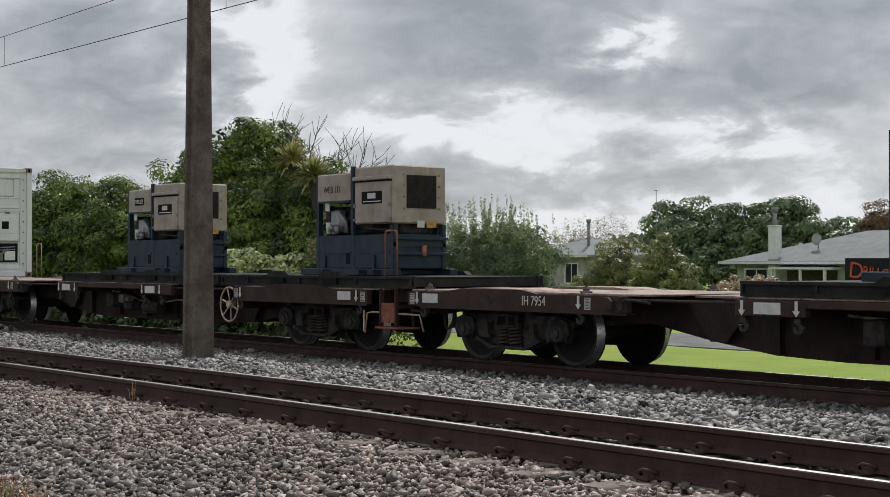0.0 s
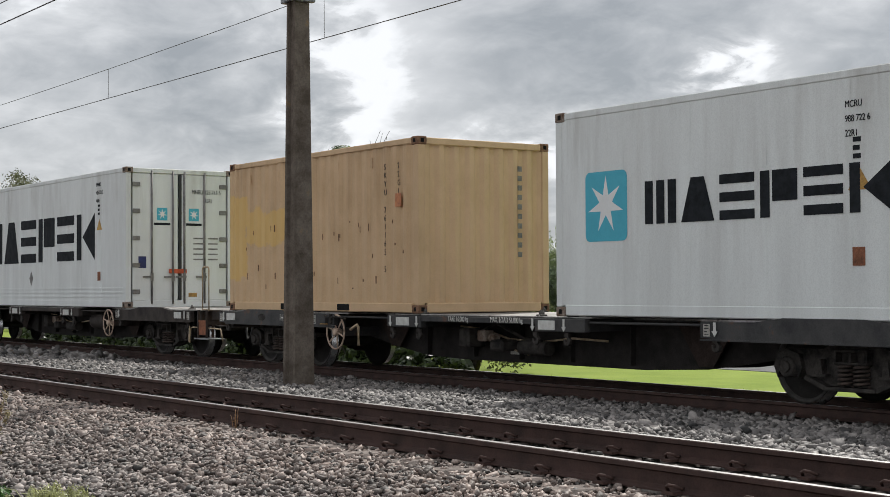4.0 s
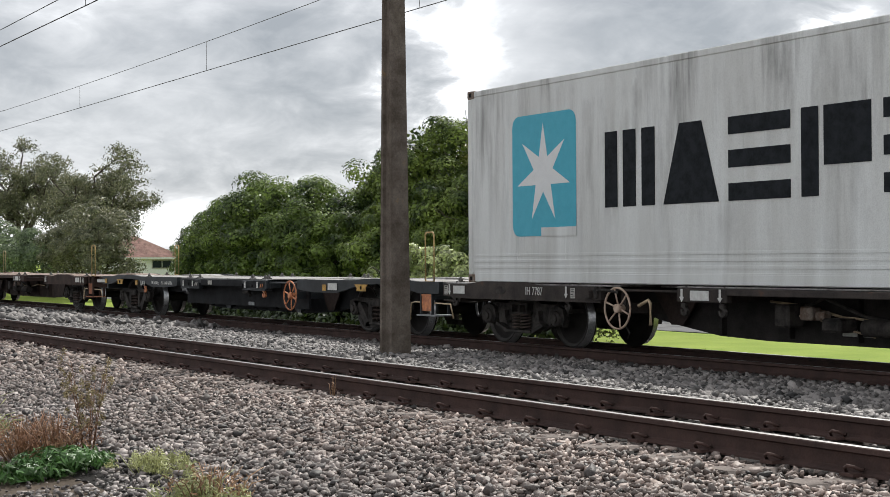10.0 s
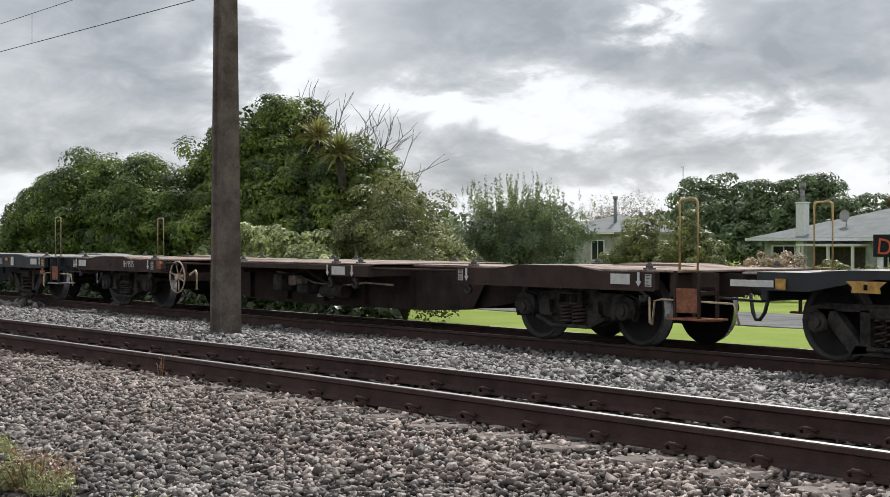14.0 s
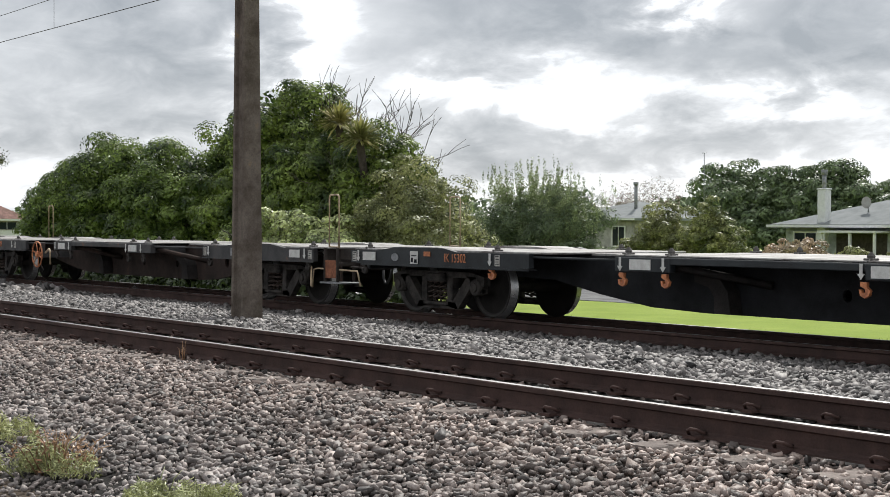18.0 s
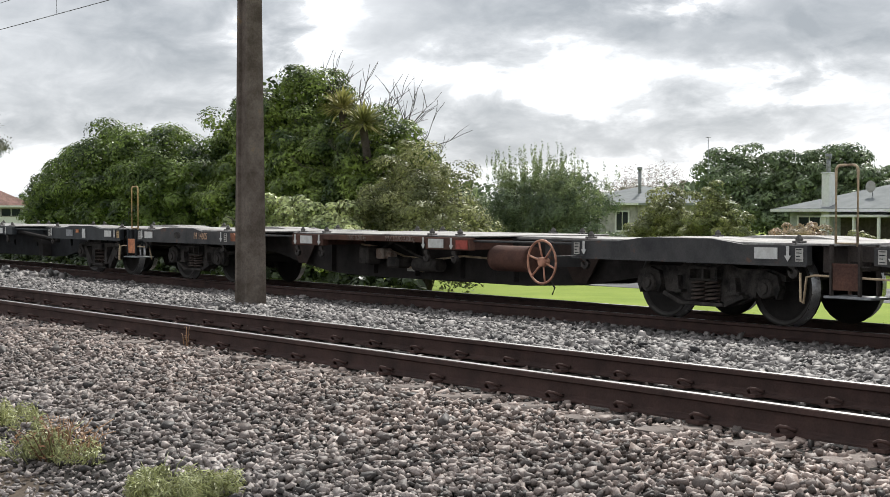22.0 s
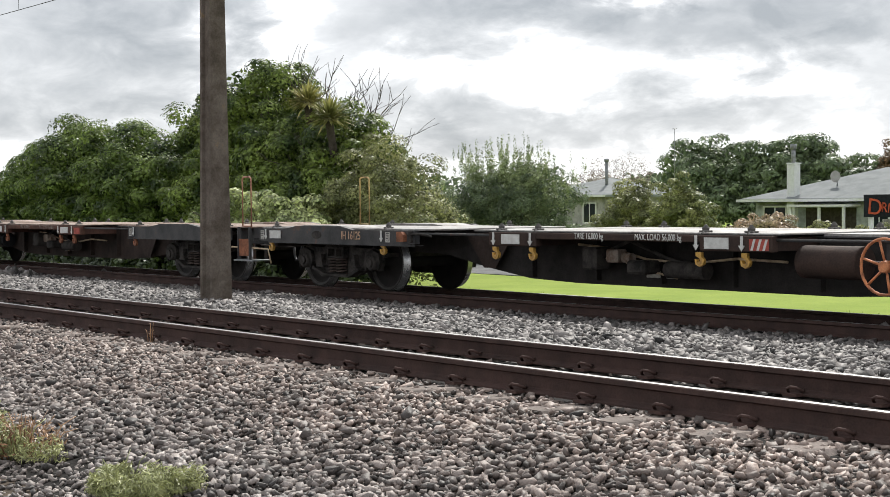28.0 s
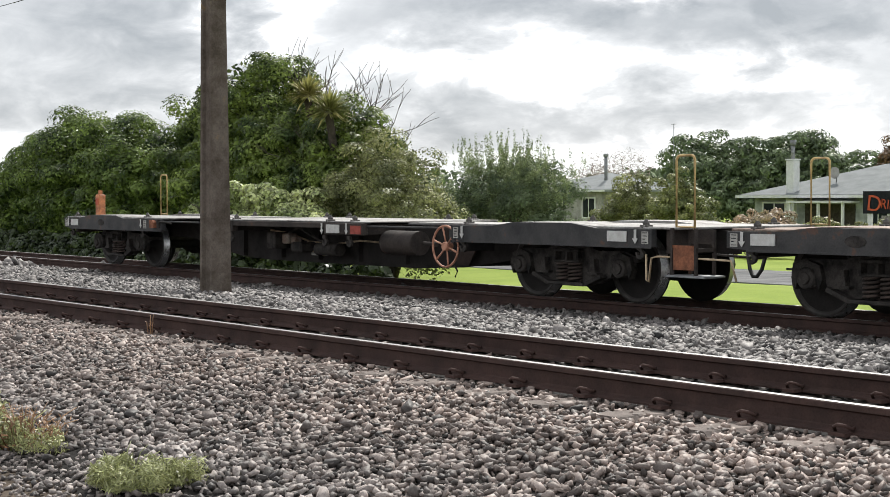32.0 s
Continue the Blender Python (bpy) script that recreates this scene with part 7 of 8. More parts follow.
shrub("bush", "low green broadleaf bush, leaves paled to look sunlit", "bush", [(-38.2, 22.5, 0.55, 1.8, 1.2, 1.35), (-36.0, 22.5, 0.4, 1.5, 1.2, 1.25), (-34.6, 22.5, 0.0, 1.1, 1.0, 1.0), (-40.2, 22.6, 0.3, 1.4, 1.1, 1.15)], 8500, 0.14, "pale", 15, fine=1.2)
shrub("bush", "straggly olive bush at the end of the thicket", "bush", [(-35.0, 25.0, 1.4, 2.0, 1.6, 2.0), (-33.3, 24.6, 0.6, 1.6, 1.5, 1.7), (-35.6, 24.4, 0.6, 1.6, 1.4, 1.6), (-32.1, 24.3, 0.0, 1.2, 1.3, 1.3)], 9000, 0.11, "olive", 16, fine=2.2)
# Low leaves coloured nearly black to paint the shaded base of the thicket.
shrub("undergrowth", "undergrowth at the foot of the thicket, shade put into leaf colour", "bush", [(x, 22.3, -0.75, 2.4, 0.9, 0.95) for x in range(-63, -31, 2)], 14500, 0.16, "foot_shade", 17, trunk=False)


def bare_tree(x, y, z, height, seed, spread=0.7):
    p = plant("bare_tree", "leafless grey branches above the thicket", "tree")
    rng = random.Random(seed)
    bm = bmesh.new()

    def grow(a, d, length, r, depth):
        e = a + d * length
        tube(bm, [a, a.lerp(e, 0.5) + Vector((rng.uniform(-1, 1), rng.uniform(-1, 1), rng.uniform(-1, 1))) * length * 0.06, e], r, 5, r2=r * 0.6)
        if depth:
            for _ in range(rng.choice((2, 2, 3))):
                n = (d + Vector((rng.uniform(-1, 1), rng.uniform(-1, 1), rng.uniform(-0.4, 0.8))) * spread).normalized()
                grow(e, n, length * rng.uniform(0.6, 0.85), r * 0.6, depth - 1)
    for i in range(3):
        grow(Vector((x + rng.uniform(-0.3, 0.3), y, z)), Vector((rng.uniform(-0.4, 0.5), rng.uniform(-0.2, 0.2), 1)).normalized(), height * 0.42, 0.08, 4)
    part("bare_crown", bm, BARK, p)


bare_tree(-42.3, 26.8, ground_z(27) + 0.5, 5.7, 4)
bare_tree(-41.2, 26.6, ground_z(27) + 0.4, 4.8, 21)
bare_tree(-38.3, 26.2, ground_z(27) + 0.4, 3.7, 9)


def spiky_palm(x, y, z):
    p = plant("cabbage_tree", "spiky yellow-green cabbage tree head in the thicket", "tree")
    rng = np.random.default_rng(4)
    n = 420
    d = rng.normal(size=(n, 3))
    d[:, 2] = np.abs(d[:, 2]) * 0.9 - 0.25
    d /= np.linalg.norm(d, axis=1)[:, None]
    c = np.array([x, y, z])
    side = np.cross(d, [0, 0, 1.0])
    side /= np.linalg.norm(side, axis=1)[:, None] + 1e-9
    L = rng.uniform(0.5, 0.98, n)[:, None]
    mid = c + d * L * 0.6
    tip = c + d * L + np.array([0, 0, -0.12]) * L
    v = np.stack([c + d * 0.1 - side * 0.03, mid - side * 0.035, tip, mid + side * 0.035], 1)
    f = np.array([[0, 1, 3], [1, 2, 3]])[None] + (np.arange(n) * 4)[:, None, None]
    ob = new("leaf_head", mesh_from("leaf_head", v.reshape(-1, 3), f.reshape(-1, 3), LEAF["palm"]))
    ob.parent = p
    part("trunk", lambda bm: tube(bm, [(x - 1.5, y + 1.2, ground_z(y)), (x - 1.0, y + 1.0, z * 0.5), (x, y, z)], 0.12, 8), BARK, p)


spiky_palm(-36.7, 24.2, 3.75)
spiky_palm(-39.4, 25.2, 4.4)

# across the lawn and the road
shrub("tree", "blue-green feathery tree beyond the lawn", "tree", [(-45.6, 38.6, 1.1, 2.3, 2.2, 1.9), (-43.7, 38.4, 1.1, 1.8, 2.0, 1.8), (-47.1, 38.4, 0.7, 1.8, 1.8, 1.8), (-42.3, 38.2, -0.2, 1.8, 1.6, 1.05)], 13000, 0.13, "dark", 21, narrow=0.3, fine=1.6)
shoots = []
rnd = random.Random(27)
for i in range(95):
    x = -45.2 + rnd.gauss(0, 1.65)
    top = 3.62 - 0.17 * abs(x + 45.2) ** 1.35 + rnd.uniform(-1.1, 0.5)
    lean = (x + 45.2) * 0.13 + rnd.uniform(-0.16, 0.16)
    y = 38.1 + rnd.uniform(-0.7, 0.6)
    for q, wide in enumerate((0.30, 0.20, 0.12, 0.06)):
        shoots.append((x + lean * (q - 1.5), y, top - 0.25 - 0.42 * (3 - q), wide, wide, 0.34))
feathery = shrub("feathery_tree", "upright feathery shoots of a pale green tree", "tree", shoots, 34000, 0.058, "shoot", 26, trunk=False, narrow=0.25, shell=0.1)
limbs("stems", (-45.2, 38.3, ground_z(38.3) - 0.05), [(-45.2 + q * 0.5, 38.1 + 0.1 * (q % 3), 2.3 - 0.05 * q * q) for q in range(-5, 6)], 0.07, feathery, 26)
shrub("shrub", "olive and gold shrub in a garden", "shrub", [(-48.3, 48, 0.75, 1.3, 1.3, 1.7), (-49.3, 48, 0.1, 1.0, 1.2, 1.2), (-47.4, 48, 0.1, 0.9, 1.1, 1.3)], 6000, 0.12, "olive", 22, fine=1.6)
shrub("shrub", "golden green shrub in a garden", "shrub", [(-44.9, 47.6, 0.85, 1.3, 1.4, 1.75), (-43.9, 47.6, 0.1, 1.1, 1.3, 1.4), (-45.9, 47.6, 0.0, 0.8, 1.1, 1.2)], 6500, 0.12, "gold", 23, fine=1.6)
shrub("blossom_hedge", "hedge with pale pink dried blossom", "hedge", [(-37.0, 44, 0.0, 1.3, 1.0, 1.0), (-38.2, 44, -0.3, 0.9, 0.9, 0.9)], 3600, 0.10, "flower", 24)
shrub("blossom_hedge", "low hedge with pale blossom", "hedge", [(-34.6, 44, -0.2, 1.5, 0.9, 0.75), (-32.4, 44, -0.2, 1.4, 0.9, 0.7), (-30.2, 44, -0.2, 1.4, 0.9, 0.75)], 5200, 0.09, "olive", 25)
for i, (x, z, r, h) in enumerate(((-78, 3.2, 4.4, 3.1), (-72.5, 2.8, 4.0, 2.7), (-68.5, 3.0, 3.8, 2.8), (-64.5, 2.0, 3.4, 2.6))):
    shrub("tree", "dark green macrocarpa tree behind the houses", "tree", [(x, 85, z + 0.3, r, 3.2, h), (x - 1.5, 84, 0.8, r * 0.8, 3, 2.2), (x + 1.4, 84.5, 1.4, r * 0.7, 3, 2.4)], 6500, 0.28, "dark", 31 + i, fine=1.3)
shrub("tree", "russet tree behind a house", "tree", [(-60.6, 86, 3.2, 2.2, 2.2, 2.2)], 2200, 0.24, "russet", 36, fine=1.6)
shrub("tree", "bare twiggy pale tree behind a house", "tree", [(-97, 92, 3.0, 3.0, 2.4, 2.4), (-93, 92, 3.2, 2.4, 2.4, 2.4), (-101, 92, 2.0, 2.6, 2.4, 1.6)], 5200, 0.20, "twig", 37, shell=0.2, narrow=0.1)
# far to the left
def gum_tree(x, y, height, spread, seed):
    """An open tree: a forked trunk, crooked limbs that divide twice, and leaf tufts at their ends."""
    p = plant("gum_tree", "tall open gum tree with dark limbs and grey-green leaves", "tree")
    rnd = random.Random(seed)
    g = ground_z(y)
    tufts = []

    def crook(bm, a, b, r, thin):
        mid = a.lerp(b, 0.5) + Vector((rnd.uniform(-1, 1), rnd.uniform(-1, 1), rnd.uniform(-0.3, 0.6))) * (b - a).length * 0.12
        tube(bm, [a, mid, b], r, 6, r2=r * thin)

    fork = Vector((x, y, g + height * 0.30))
    part("trunk", lambda bm: crook(bm, Vector((x, y, g - 0.1)), fork, 0.34, 0.8), BARK, p)
    for i in range(10):
        a = i * 2.4 + 0.4
        out = Vector((math.cos(a), math.sin(a), 0)) * (0.25 if i == 5 else 1)
        tip = Vector((x, y, g + height * (0.80 if i == 5 else rnd.uniform(0.50, 0.76)))) + out * spread * rnd.uniform(0.30, 0.78)
        bm = bmesh.new()
        crook(bm, fork, tip, 0.15, 0.4)
        for j in range(5):
            q = fork.lerp(tip, 0.35 + 0.16 * j)
            e = q + (out + Vector((rnd.uniform(-1.9, 1.9), rnd.uniform(-1.9, 1.9), rnd.uniform(0.3, 2.2)))) * spread * 0.25
            crook(bm, q, e, 0.07, 0.4)
            for _ in range(3):
                d = e + Vector((rnd.uniform(-1, 1), rnd.uniform(-1, 1), rnd.uniform(-0.5, 0.8))) * spread * 0.24
                crook(bm, q.lerp(e, 0.7), d, 0.03, 0.4)
                tufts.append((d.x, d.y, d.z, rnd.uniform(0.6, 1.3), rnd.uniform(0.6, 1.3), rnd.uniform(0.4, 0.85)))
            tufts.append((e.x, e.y, e.z, rnd.uniform(0.6, 1.2), rnd.uniform(0.6, 1.2), rnd.uniform(0.4, 0.8)))
        part("limb", bm, BARK, p)
    tagged(leaves("crown", tufts, 30000, 0.105, LEAF["gum"], p, seed, droop=0.6, shell=0.05, narrow=0.4), kind="stuff")


gum_tree(-121, 33, 12.6, 4.2, 61)
gum_tree(-102, 33, 10.4, 3.2, 62)
gum_tree(-152, 34, 8.4, 3.8, 63)
shrub("tree", "dense dark tree beside the line", "tree", [(-112, 29, 1.8, 6, 3, 2.8), (-102, 29, 1.4, 5, 3, 2.2), (-124, 29, 2.0, 7, 3, 2.8)], 12000, 0.20, "dark", 46, fine=1.6)
shrub("tree", "pale green tree beside the red-roofed house", "tree", [(-88.6, 29, 2.8, 3.0, 2.4, 2.4), (-87.0, 29, 1.0, 2.0, 2.0, 1.9), (-94, 29, 1.8, 4.4, 2.4, 2.6)], 7000, 0.19, "gum", 47, fine=2.0)


def distant_woods():
    rng = np.random.default_rng(8)
    blobs = [(x, 150 + rng.uniform(-10, 20), rng.uniform(1, 3), rng.uniform(7, 12), 5, rng.uniform(3, 5)) for x in np.arange(-420, 40, 9)]
    blobs += [(-200 - i * 9, 40 + i * 3, 2.5, 8, 5, 4.5) for i in range(20)]
    ob = leaves("distant_woods", blobs, 13000, 1.2, LEAF["dark"], None, 9)
    tagged(ob, "low dark line of far trees", "woods", kind="stuff")


distant_woods()


# ---- houses ----
def weatherboards(bm, x0, x1, y, z0, z1, pitch=0.18):
    z = z0
    while z < z1 - 0.01:
        h = min(pitch, z1 - z)
        a = [bm.verts.new(p) for p in ((x0, y - 0.025, z), (x1, y - 0.025, z), (x1, y, z + h), (x0, y, z + h))]
        bm.faces.new(a)
        b = [bm.verts.new(p) for p in ((x0, y, z), (x1, y, z), (x1, y - 0.025, z), (x0, y - 0.025, z))]
        bm.faces.new(b)
        z += pitch


def hip_roof(bm, x0, x1, y0, y1, z, rise, over=0.5, thick=0.16):
    x0, x1, y0, y1 = x0 - over, x1 + over, y0 - over, y1 + over
    run = min(x1 - x0, y1 - y0) / 2
    ym = (y0 + y1) / 2
    a = [bm.verts.new(p) for p in ((x0, y0, z), (x1, y0, z), (x1, y1, z), (x0, y1, z))]
    b = [bm.verts.new(p) for p in ((x0, y0, z - thick), (x1, y0, z - thick), (x1, y1, z - thick), (x0, y1, z - thick))]
    r = [bm.verts.new((x0 + run, ym, z + rise)), bm.verts.new((x1 - run, ym, z + rise))]
    bm.faces.new((a[0], a[1], r[1], r[0]))
    bm.faces.new((a[2], a[3], r[0], r[1]))
    bm.faces.new((a[1], a[2], r[1]))
    bm.faces.new((a[3], a[0], r[0]))
    bm.faces.new(b[::-1])
    for i in range(4):
        j = (i + 1) % 4
        bm.faces.new((a[j], a[i], b[i], b[j]))


def window(parent, x0, x1, y, z0, z1, panes=2):
    w = part("window", built((x0 - 0.07, x1 + 0.07, y - 0.06, y + 0.02, z0 - 0.07, z0), (x0 - 0.07, x1 + 0.07, y - 0.06, y + 0.02, z1, z1 + 0.07), (x0 - 0.07, x0, y - 0.06, y + 0.02, z0, z1), (x1, x1 + 0.07, y - 0.06, y + 0.02, z0, z1)), TRIM, parent)
    for i in range(panes):
        a, b = x0 + (x1 - x0) * i / panes + 0.02, x0 + (x1 - x0) * (i + 1) / panes - 0.02
        part("pane", built((a, b, y - 0.02, y - 0.005, z0 + 0.01, z1 - 0.01)), GLASS, w)
    for i in range(1, panes):
        a = x0 + (x1 - x0) * i / panes
        part("mullion", built((a - 0.02, a + 0.02, y - 0.045, y, z0, z1)), TRIM, w)


def house(label, x0, x1, y0, y1, z0, eave, rise, wall_mat, roof_mat, wins):
    h = thing("house", label, "house", (0, 0, 0))
    part("wall", built((x0, x1, y0, y1, z0, eave)), wall_mat, h)
    part("cladding", lambda bm: weatherboards(bm, x0 - 0.02, x1 + 0.02, y0 - 0.012, z0, eave), wall_mat, h)
    part("roof", lambda bm: hip_roof(bm, x0, x1, y0, y1, eave + 0.14, rise), roof_mat, h)
    part("gutter", built((x0 - 0.62, x1 + 0.62, y0 - 0.64, y0 - 0.54, eave + 0.0, eave + 0.12)), TRIM, h)
    part("soffit", built((x0 - 0.5, x1 + 0.5, y0 - 0.5, y0, eave - 0.02, eave - 0.004)), TRIM, h)
    for a, b, c, d, n in wins:
        window(h, a, b, y0 - 0.03, c, d, n)
    return h


h2 = house("pale green weatherboard house with grey iron roof", -44.4, -32.5, 52, 60, -1.05, 1.22, 1.35, HOUSE_BLUE, ROOF_GREY, [(-43.9, -42.7, 0.05, 0.98, 2), (-38.3, -37.4, 0.0, 1.0, 2), (-36.5, -34.8, 0.0, 1.0, 3)])
ch = part("chimney", built((-42.50, -42.06, 51.74, 52.16, -1.05, 2.85, 0.03), (-42.53, -42.03, 51.71, 52.19, 2.85, 2.91, 0.02)), TRIM, h2, "pale plastered chimney")
part("chimney_pot", lambda bm: (tube(bm, [(-42.28, 51.95, 2.9), (-42.28, 51.95, 3.5)], 0.09, 10), tube(bm, [(-42.28, 51.95, 3.5), (-42.28, 51.95, 3.72)], 0.14, 10)), GALV, ch)
part("porch_awning", lambda bm: prism(bm, [(-41.8, 1.0), (-38.8, 1.0), (-38.8, 1.09), (-41.8, 1.09)], 50.9, 52), TRIM, h2)
# Thin dark sheet on the flat wall paints the shade under the awning.
part("porch_recess", built((-41.6, -39.0, 51.93, 51.97, -0.9, 0.95)), material("porch_shade_brown", (0.07, 0.06, 0.05), 0.8), h2)
for x in (-41.7, -40.2, -38.95):
    part("porch_post", built((x - 0.05, x + 0.05, 51.0, 51.1, -1.05, 1.0)), TRIM, h2)
bm = bmesh.new()
lathe(bm, [(0.02, 0.10), (0.15, 0.05), (0.25, -0.02), (0.26, -0.04)], 18)
bm.transform(Matrix.Translation((-41.0, 53.2, 2.3)))
part("satellite_dish", bm, HOUSE_WALL, h2, "grey satellite dish")
part("dish_pole", lambda bm: tube(bm, [(-41.0, 53.3, 1.7), (-41.0, 53.3, 2.3)], 0.03, 6), GALV, h2)

h1 = house("cream house with a pale iron roof and metal flue", -76.0, -68.7, 66, 74, -1.1, 1.62, 1.15, HOUSE_WALL, ROOF_GREY, [(-70.6, -69.5, 0.0, 1.2, 2), (-74.6, -73.2, 0.2, 1.2, 2)])
part("flue", lambda bm: (tube(bm, [(-70.6, 68, 2.0), (-70.6, 68, 3.9)], 0.11, 10), tube(bm, [(-70.6, 68, 3.9), (-70.6, 68, 4.1)], 0.17, 10)), GALV, h1)
part("aerial", lambda bm: (tube(bm, [(-66.5, 70, 2.0), (-66.5, 70, 5.9)], 0.025, 5), tube(bm, [(-66.7, 70, 5.9), (-66.3, 70, 5.9)], 0.02, 4)), GALV, h1)
h3 = house("white house with a red tiled hip roof", -165.0, -150.0, 50.4, 57.6, -1.1, 1.68, 2.35, TRIM, ROOF_RED, [(-160.5, -158.8, 0.4, 1.4, 2)])
part("end_fascia", built((-149.52, -149.44, 49.8, 58.2, 1.62, 1.80)), TRIM, h3)
for y0, y1, z0, z1 in ((51.2, 52.15, 0.85, 1.46), (54.75, 56.8, 0.72, 1.46)):
    w = part("window", built((-150.02, -149.94, y0 - 0.08, y1 + 0.08, z0 - 0.08, z0), (-150.02, -149.94, y0 - 0.08, y1 + 0.08, z1, z1 + 0.08), (-150.02, -149.94, y0 - 0.08, y0, z0, z1), (-150.02, -149.94, y1, y1 + 0.08, z0, z1)), FENCE, h3)
    for q in (0, 1):
        part("pane", built((-149.99, -149.975, y0 + (y1 - y0) * q / 2 + 0.03, y0 + (y1 - y0) * (q + 1) / 2 - 0.03, z0 + 0.01, z1 - 0.01)), GLASS, w)
    part("mullion", built((-149.97, -149.95, (y0 + y1) / 2 - 0.03, (y0 + y1) / 2 + 0.03, z0, z1)), TRIM, w)
h4 = house("house with brown roof far along the line", -160, -148, 60, 70, -1.0, 1.5, 2.0, HOUSE_WALL, ROOF_RED, [(-157, -155, 0, 1, 2)])


# ---- garden fence and sign ----
fence = thing("garden_fence", "grey paling fence in front of the house", "fence", (0, 46, -1.05), kind="")
for i in range(60):
    part("paling", built((-0.065, 0.065, -0.012, 0.012, 0.0, 1.62)), FENCE, fence, at=(-33.3 + i * 0.14, 0, 0), key="paling")
for z in (0.3, 1.2):
    part("fence_rail", built((-33.4, -24.9, 0.012, 0.06, z, z + 0.09)), FENCE, fence)
sign = thing("roadside_sign", "black hoarding with large red letters on posts", "sign", (-25.27, 34, 0.0))
part("board", built((0, 2.4, 0, 0.05, 0.80, 1.41, 0.01)), INK, sign)
for x in (0.15, 2.2):
    part("post", built((x, x + 0.09, 0.05, 0.14, -1.0, 1.38)), TRIM, sign)
SLANT = Matrix(((1, 0.22, 0, 0), (0, 1, 0, 0), (0, 0, 1, 0), (0, 0, 0, 1)))
letters("sign_letter", "D", 0.60, LOGO_ORANGE, sign, Matrix.Translation((0.11, -0.008, 0.90)) @ FRONT @ SLANT, thick=0.004, squeeze=1.2)
letters("sign_letter", "RILLC", 0.36, LOGO_ORANGE, sign, Matrix.Translation((0.57, -0.008, 0.95)) @ FRONT @ SLANT, thick=0.004)


# ---- weeds beside the ballast ----
def weed(name, label, x, y, r, h, count, mat, seed, size=0.035, upright=False, stalks=26):
    p = thing(name, label, "weed", (0, 0, 0), group="weeds beside the ballast")
    g = ground_z(y)
    rng = np.random.default_rng(seed)
    if upright:
        n = 60
        bm = bmesh.new()
        for i in range(stalks if name != "grass_tuft" else 9):
            a = rng.uniform(0, math.tau)
            q = rng.uniform(0.1, 1) * r
            top = Vector((x + math.cos(a) * q * 1.2, y + math.sin(a) * q * 1.2, g + h * rng.uniform(0.55, 1)))
            base = Vector((x + math.cos(a) * q * 0.4, y + math.sin(a) * q * 0.4, g - 0.02))
            tube(bm, [base, base.lerp(top, 0.6) + Vector((0, 0, 0.05)), top], 0.005, 4, r2=0.002)
        tagged(part("stalk_tuft", bm, LEAF["straw" if mat == "straw" else "weed"], p), kind="stuff")
    if name == "grass_tuft":
        rnd = random.Random(seed)
        lumps = []
        for i in range(24):
            a, q = rnd.uniform(0, math.tau), r * rnd.uniform(0.0, 1.0)
            bx, by = x + math.cos(a) * q * 1.3, y + math.sin(a) * q * 0.75
            lumps.append((bx, by, ground_z(by) + h * rnd.uniform(0.15, 0.5), rnd.uniform(0.03, 0.08), rnd.uniform(0.03, 0.08), h * rnd.uniform(0.25, 0.5)))
        leaves("leaf_tuft", lumps, int(count * 0.6), 0.021, LEAF[mat], p, seed, shell=0.05, narrow=0.16)
        return p
    leaves("leaves", [(x, y, g + h * 0.45, r, r, h * 0.55)], count, size, LEAF[mat], p, seed, shell=0.05, narrow=0.24)
    return p


def tall_weed(x, y, h, seed):
    """A thin branching weed: forked stems with small seed heads at their tips."""
    p = thing("tall_weed", "tall dry branching weed with olive seed heads", "weed", (0, 0, 0), group="weeds beside the ballast")
    rnd = random.Random(seed)
    g = ground_z(y)
    heads = []
    for i in range(7):
        a = rnd.uniform(0, math.tau)
        tip = Vector((x + 0.13 * math.cos(a), y + 0.13 * math.sin(a), g + h * rnd.uniform(0.7, 1.0)))
        base = Vector((x + 0.03 * math.cos(a), y + 0.03 * math.sin(a), g - 0.02))
        part("stem", lambda bm: tube(bm, [base, base.lerp(tip, 0.5) + Vector((0, 0, 0.04)), tip], 0.005, 4, r2=0.002), LEAF["straw"], p)
        for j in range(9):
            q = base.lerp(tip, rnd.uniform(0.25, 1.0))
            b = rnd.uniform(0, math.tau)
            e = q + Vector((0.09 * math.cos(b), 0.09 * math.sin(b), rnd.uniform(0.02, 0.10)))
            part("branchlet", lambda bm: tube(bm, [q, q.lerp(e, 0.5) + Vector((0, 0, 0.015)), e], 0.0025, 3, r2=0.001), LEAF["straw"], p)
            heads.append((e.x, e.y, e.z, 0.022, 0.022, 0.035))
    tagged(leaves("seed_head_tuft", heads, 2600, 0.011, LEAF["seed"], p, seed, shell=0.05, narrow=0.3), kind="stuff")


tall_weed(-10.55, 3.35, 0.66, 51)
weed("dry_weed", "reddish dry weed clump", -10.9, 3.0, 0.36, 0.34, 1500, "straw", 52, 0.018, True, 60)
weed("dry_weed", "reddish dry weed clump", -10.55, 3.12, 0.30, 0.34, 1300, "straw", 56, 0.018, True, 50)
weed("green_weed", "low green leafy weed patch", -10.05, 3.05, 0.34, 0.16, 1500, "nettle", 53, 0.035)
weed("green_weed", "low green leafy weed patch", -9.9, 2.72, 0.30, 0.14, 1000, "nettle", 57, 0.035)
weed("grass_tuft", "pale green grass tuft at the ballast edge", -6.61, 3.16, 0.25, 0.20, 9000, "weed", 54, 0.042, True)
weed("grass_tuft", "pale green grass tuft at the ballast edge", -6.42, 3.33, 0.17, 0.17, 4500, "weed", 64, 0.042, True)
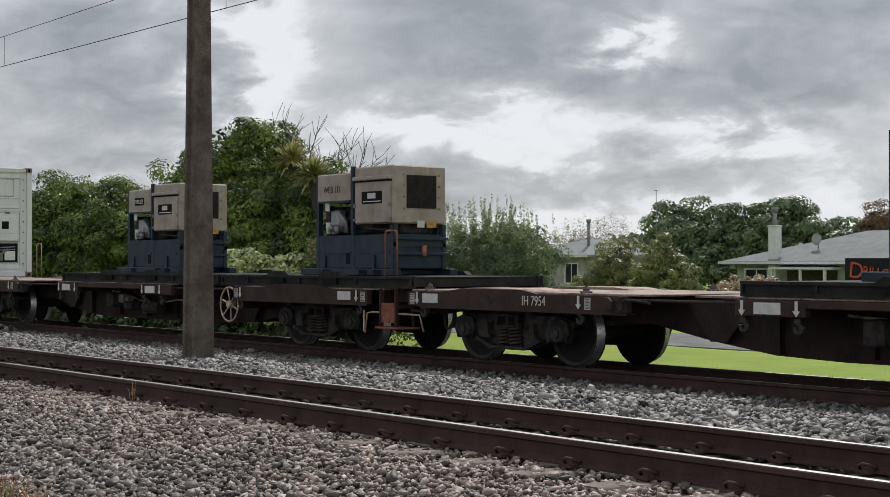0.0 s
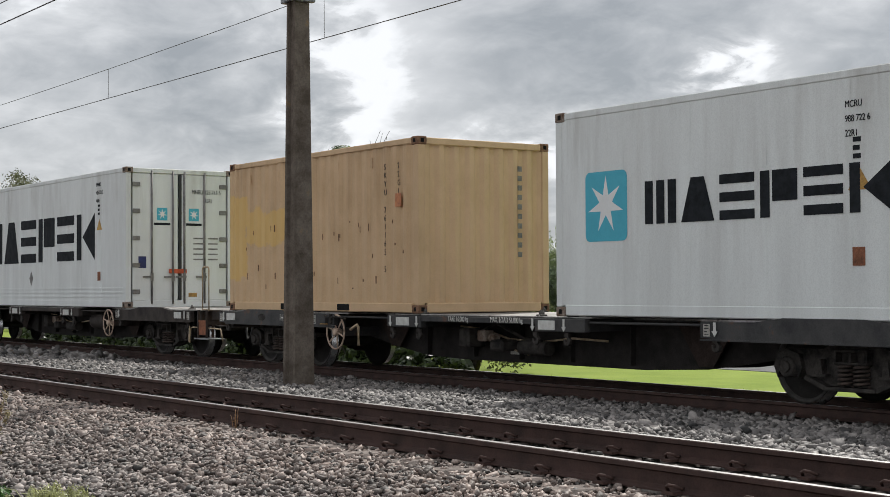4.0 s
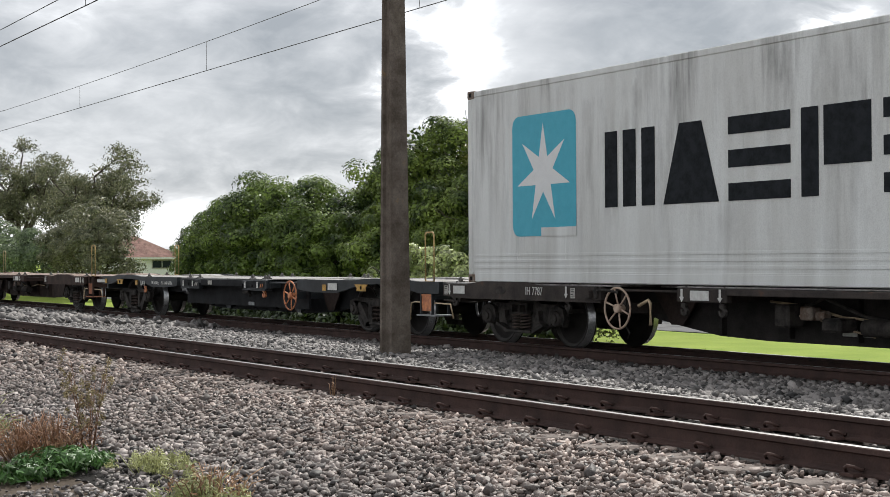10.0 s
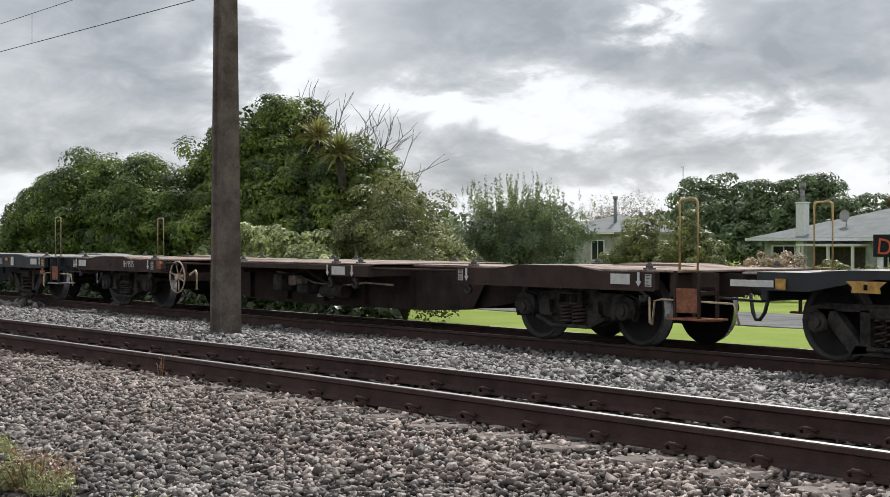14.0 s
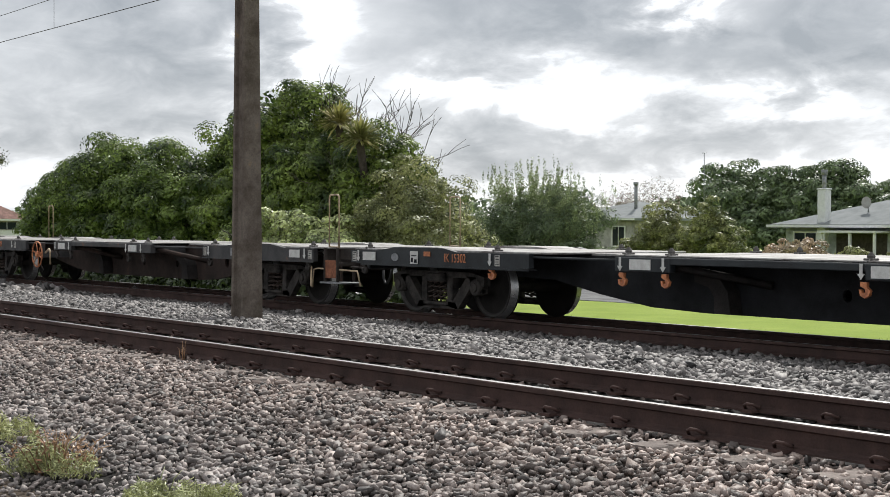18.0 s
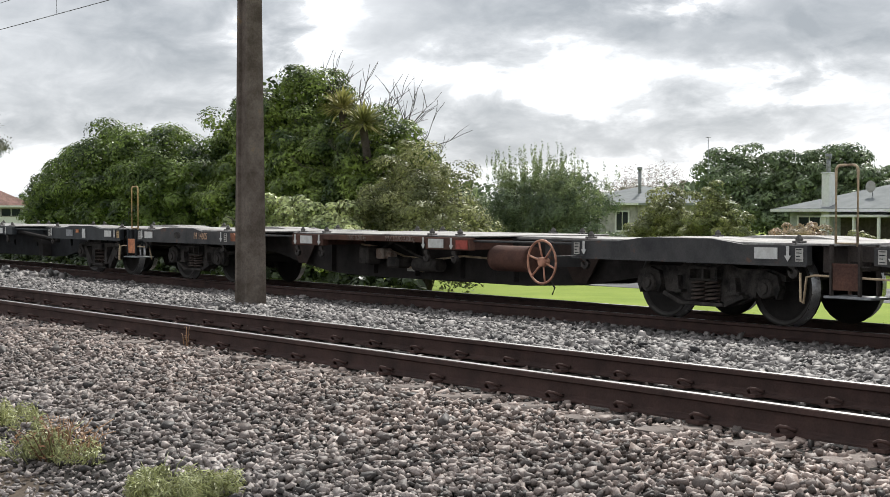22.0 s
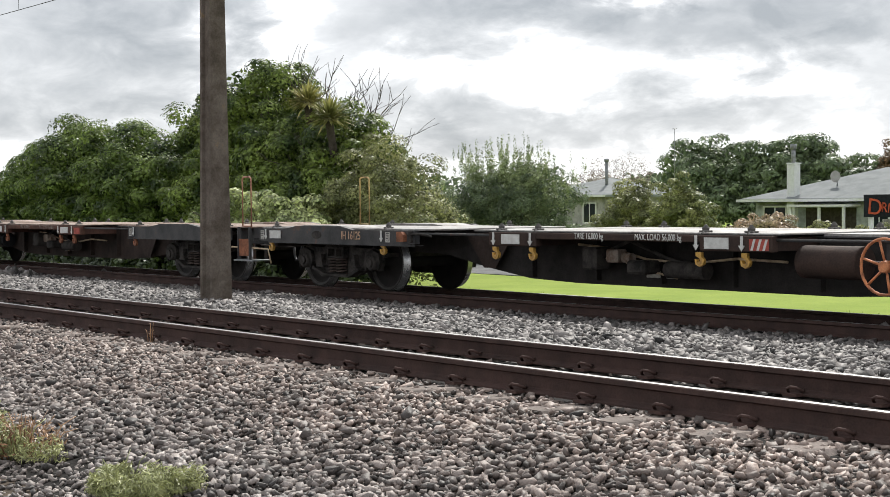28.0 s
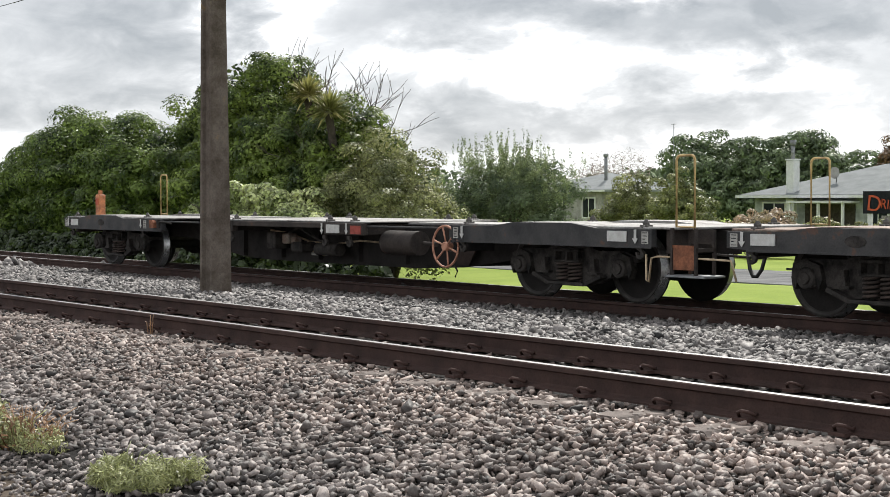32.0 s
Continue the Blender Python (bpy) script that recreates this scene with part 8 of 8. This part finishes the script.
weed("grass_tuft", "pale green grass tuft at the ballast edge", -8.02, 3.17, 0.34, 0.24, 6500, "weed", 55, 0.042, True)
weed("dry_weed", "reddish dry stalks among a grass tuft", -7.95, 3.24, 0.26, 0.26, 420, "straw", 65, 0.02, True)
weed("grass_tuft", "pale green grass tuft at the ballast edge", -12.6, 3.1, 0.35, 0.18, 1200, "weed", 58, 0.042, True)
weed("grass_tuft", "bright green grass tuft on bare dirt", -13.9, 3.05, 0.62, 0.34, 8000, "shoot", 61, 0.05, True)
weed("grass_tuft", "straggly green tuft on bare dirt", -12.7, 3.1, 0.30, 0.28, 3000, "shoot", 62, 0.05, True)
weed("grass_tuft", "low yellowish grass at the ballast edge", -9.3, 3.36, 0.34, 0.18, 3600, "weed", 63, 0.04, True)
weed("dead_weed", "small dead stalk beside the rail", -11.85, 5.97, 0.05, 0.22, 14, "straw", 59, 0.012, True, 5)


def grass_edge():
    """Longer grass along the far side of the bed, and short blades on the near lawn."""
    rng = np.random.default_rng(77)
    n = 7000
    x, y = rng.uniform(-48, -10, n), 15.6 + rng.exponential(0.35, n)
    z = np.interp(y, [p[0] for p in PROFILE], [p[1] for p in PROFILE])
    h = np.where(y < 16.3, 0.14, 0.06) * rng.uniform(0.5, 1.6, n)
    a = rng.uniform(0, math.tau, n)
    w = 0.02
    c, s = np.cos(a) * w, np.sin(a) * w
    lean = rng.normal(0, 0.03, (n, 2))
    v = np.stack([np.stack([x - c, y - s, z - 0.01], -1), np.stack([x + c, y + s, z - 0.01], -1), np.stack([x + lean[:, 0], y + lean[:, 1], z + h], -1)], 1)
    f = np.arange(n * 3).reshape(-1, 3)
    ob = new("grass", mesh_from("grass", v.reshape(-1, 3), f, LEAF["lawn"]))
    tagged(ob, "longer grass at the edge of the lawn", "grass", kind="stuff")


grass_edge()


# ---- motion of the train ----
def motions():
    times = [i * 1.0 for i in range(33)]
    for ob, u, z in MOVING:
        y = FAR_Y + ob.get("side", 0.0)
        walk(ob, [(t, pose(u + travel(t), y, z)) for t in times])
    beats = [i / 15 for i in range(481)]
    turns = [math.degrees(travel(t) / WHEEL_R) for t in beats]
    for w, dx in WHEELS:
        walk(w, [(t, pose(dx, 0, WHEEL_R, 0, a, 0)) for t, a in zip(beats, turns)])


motions()
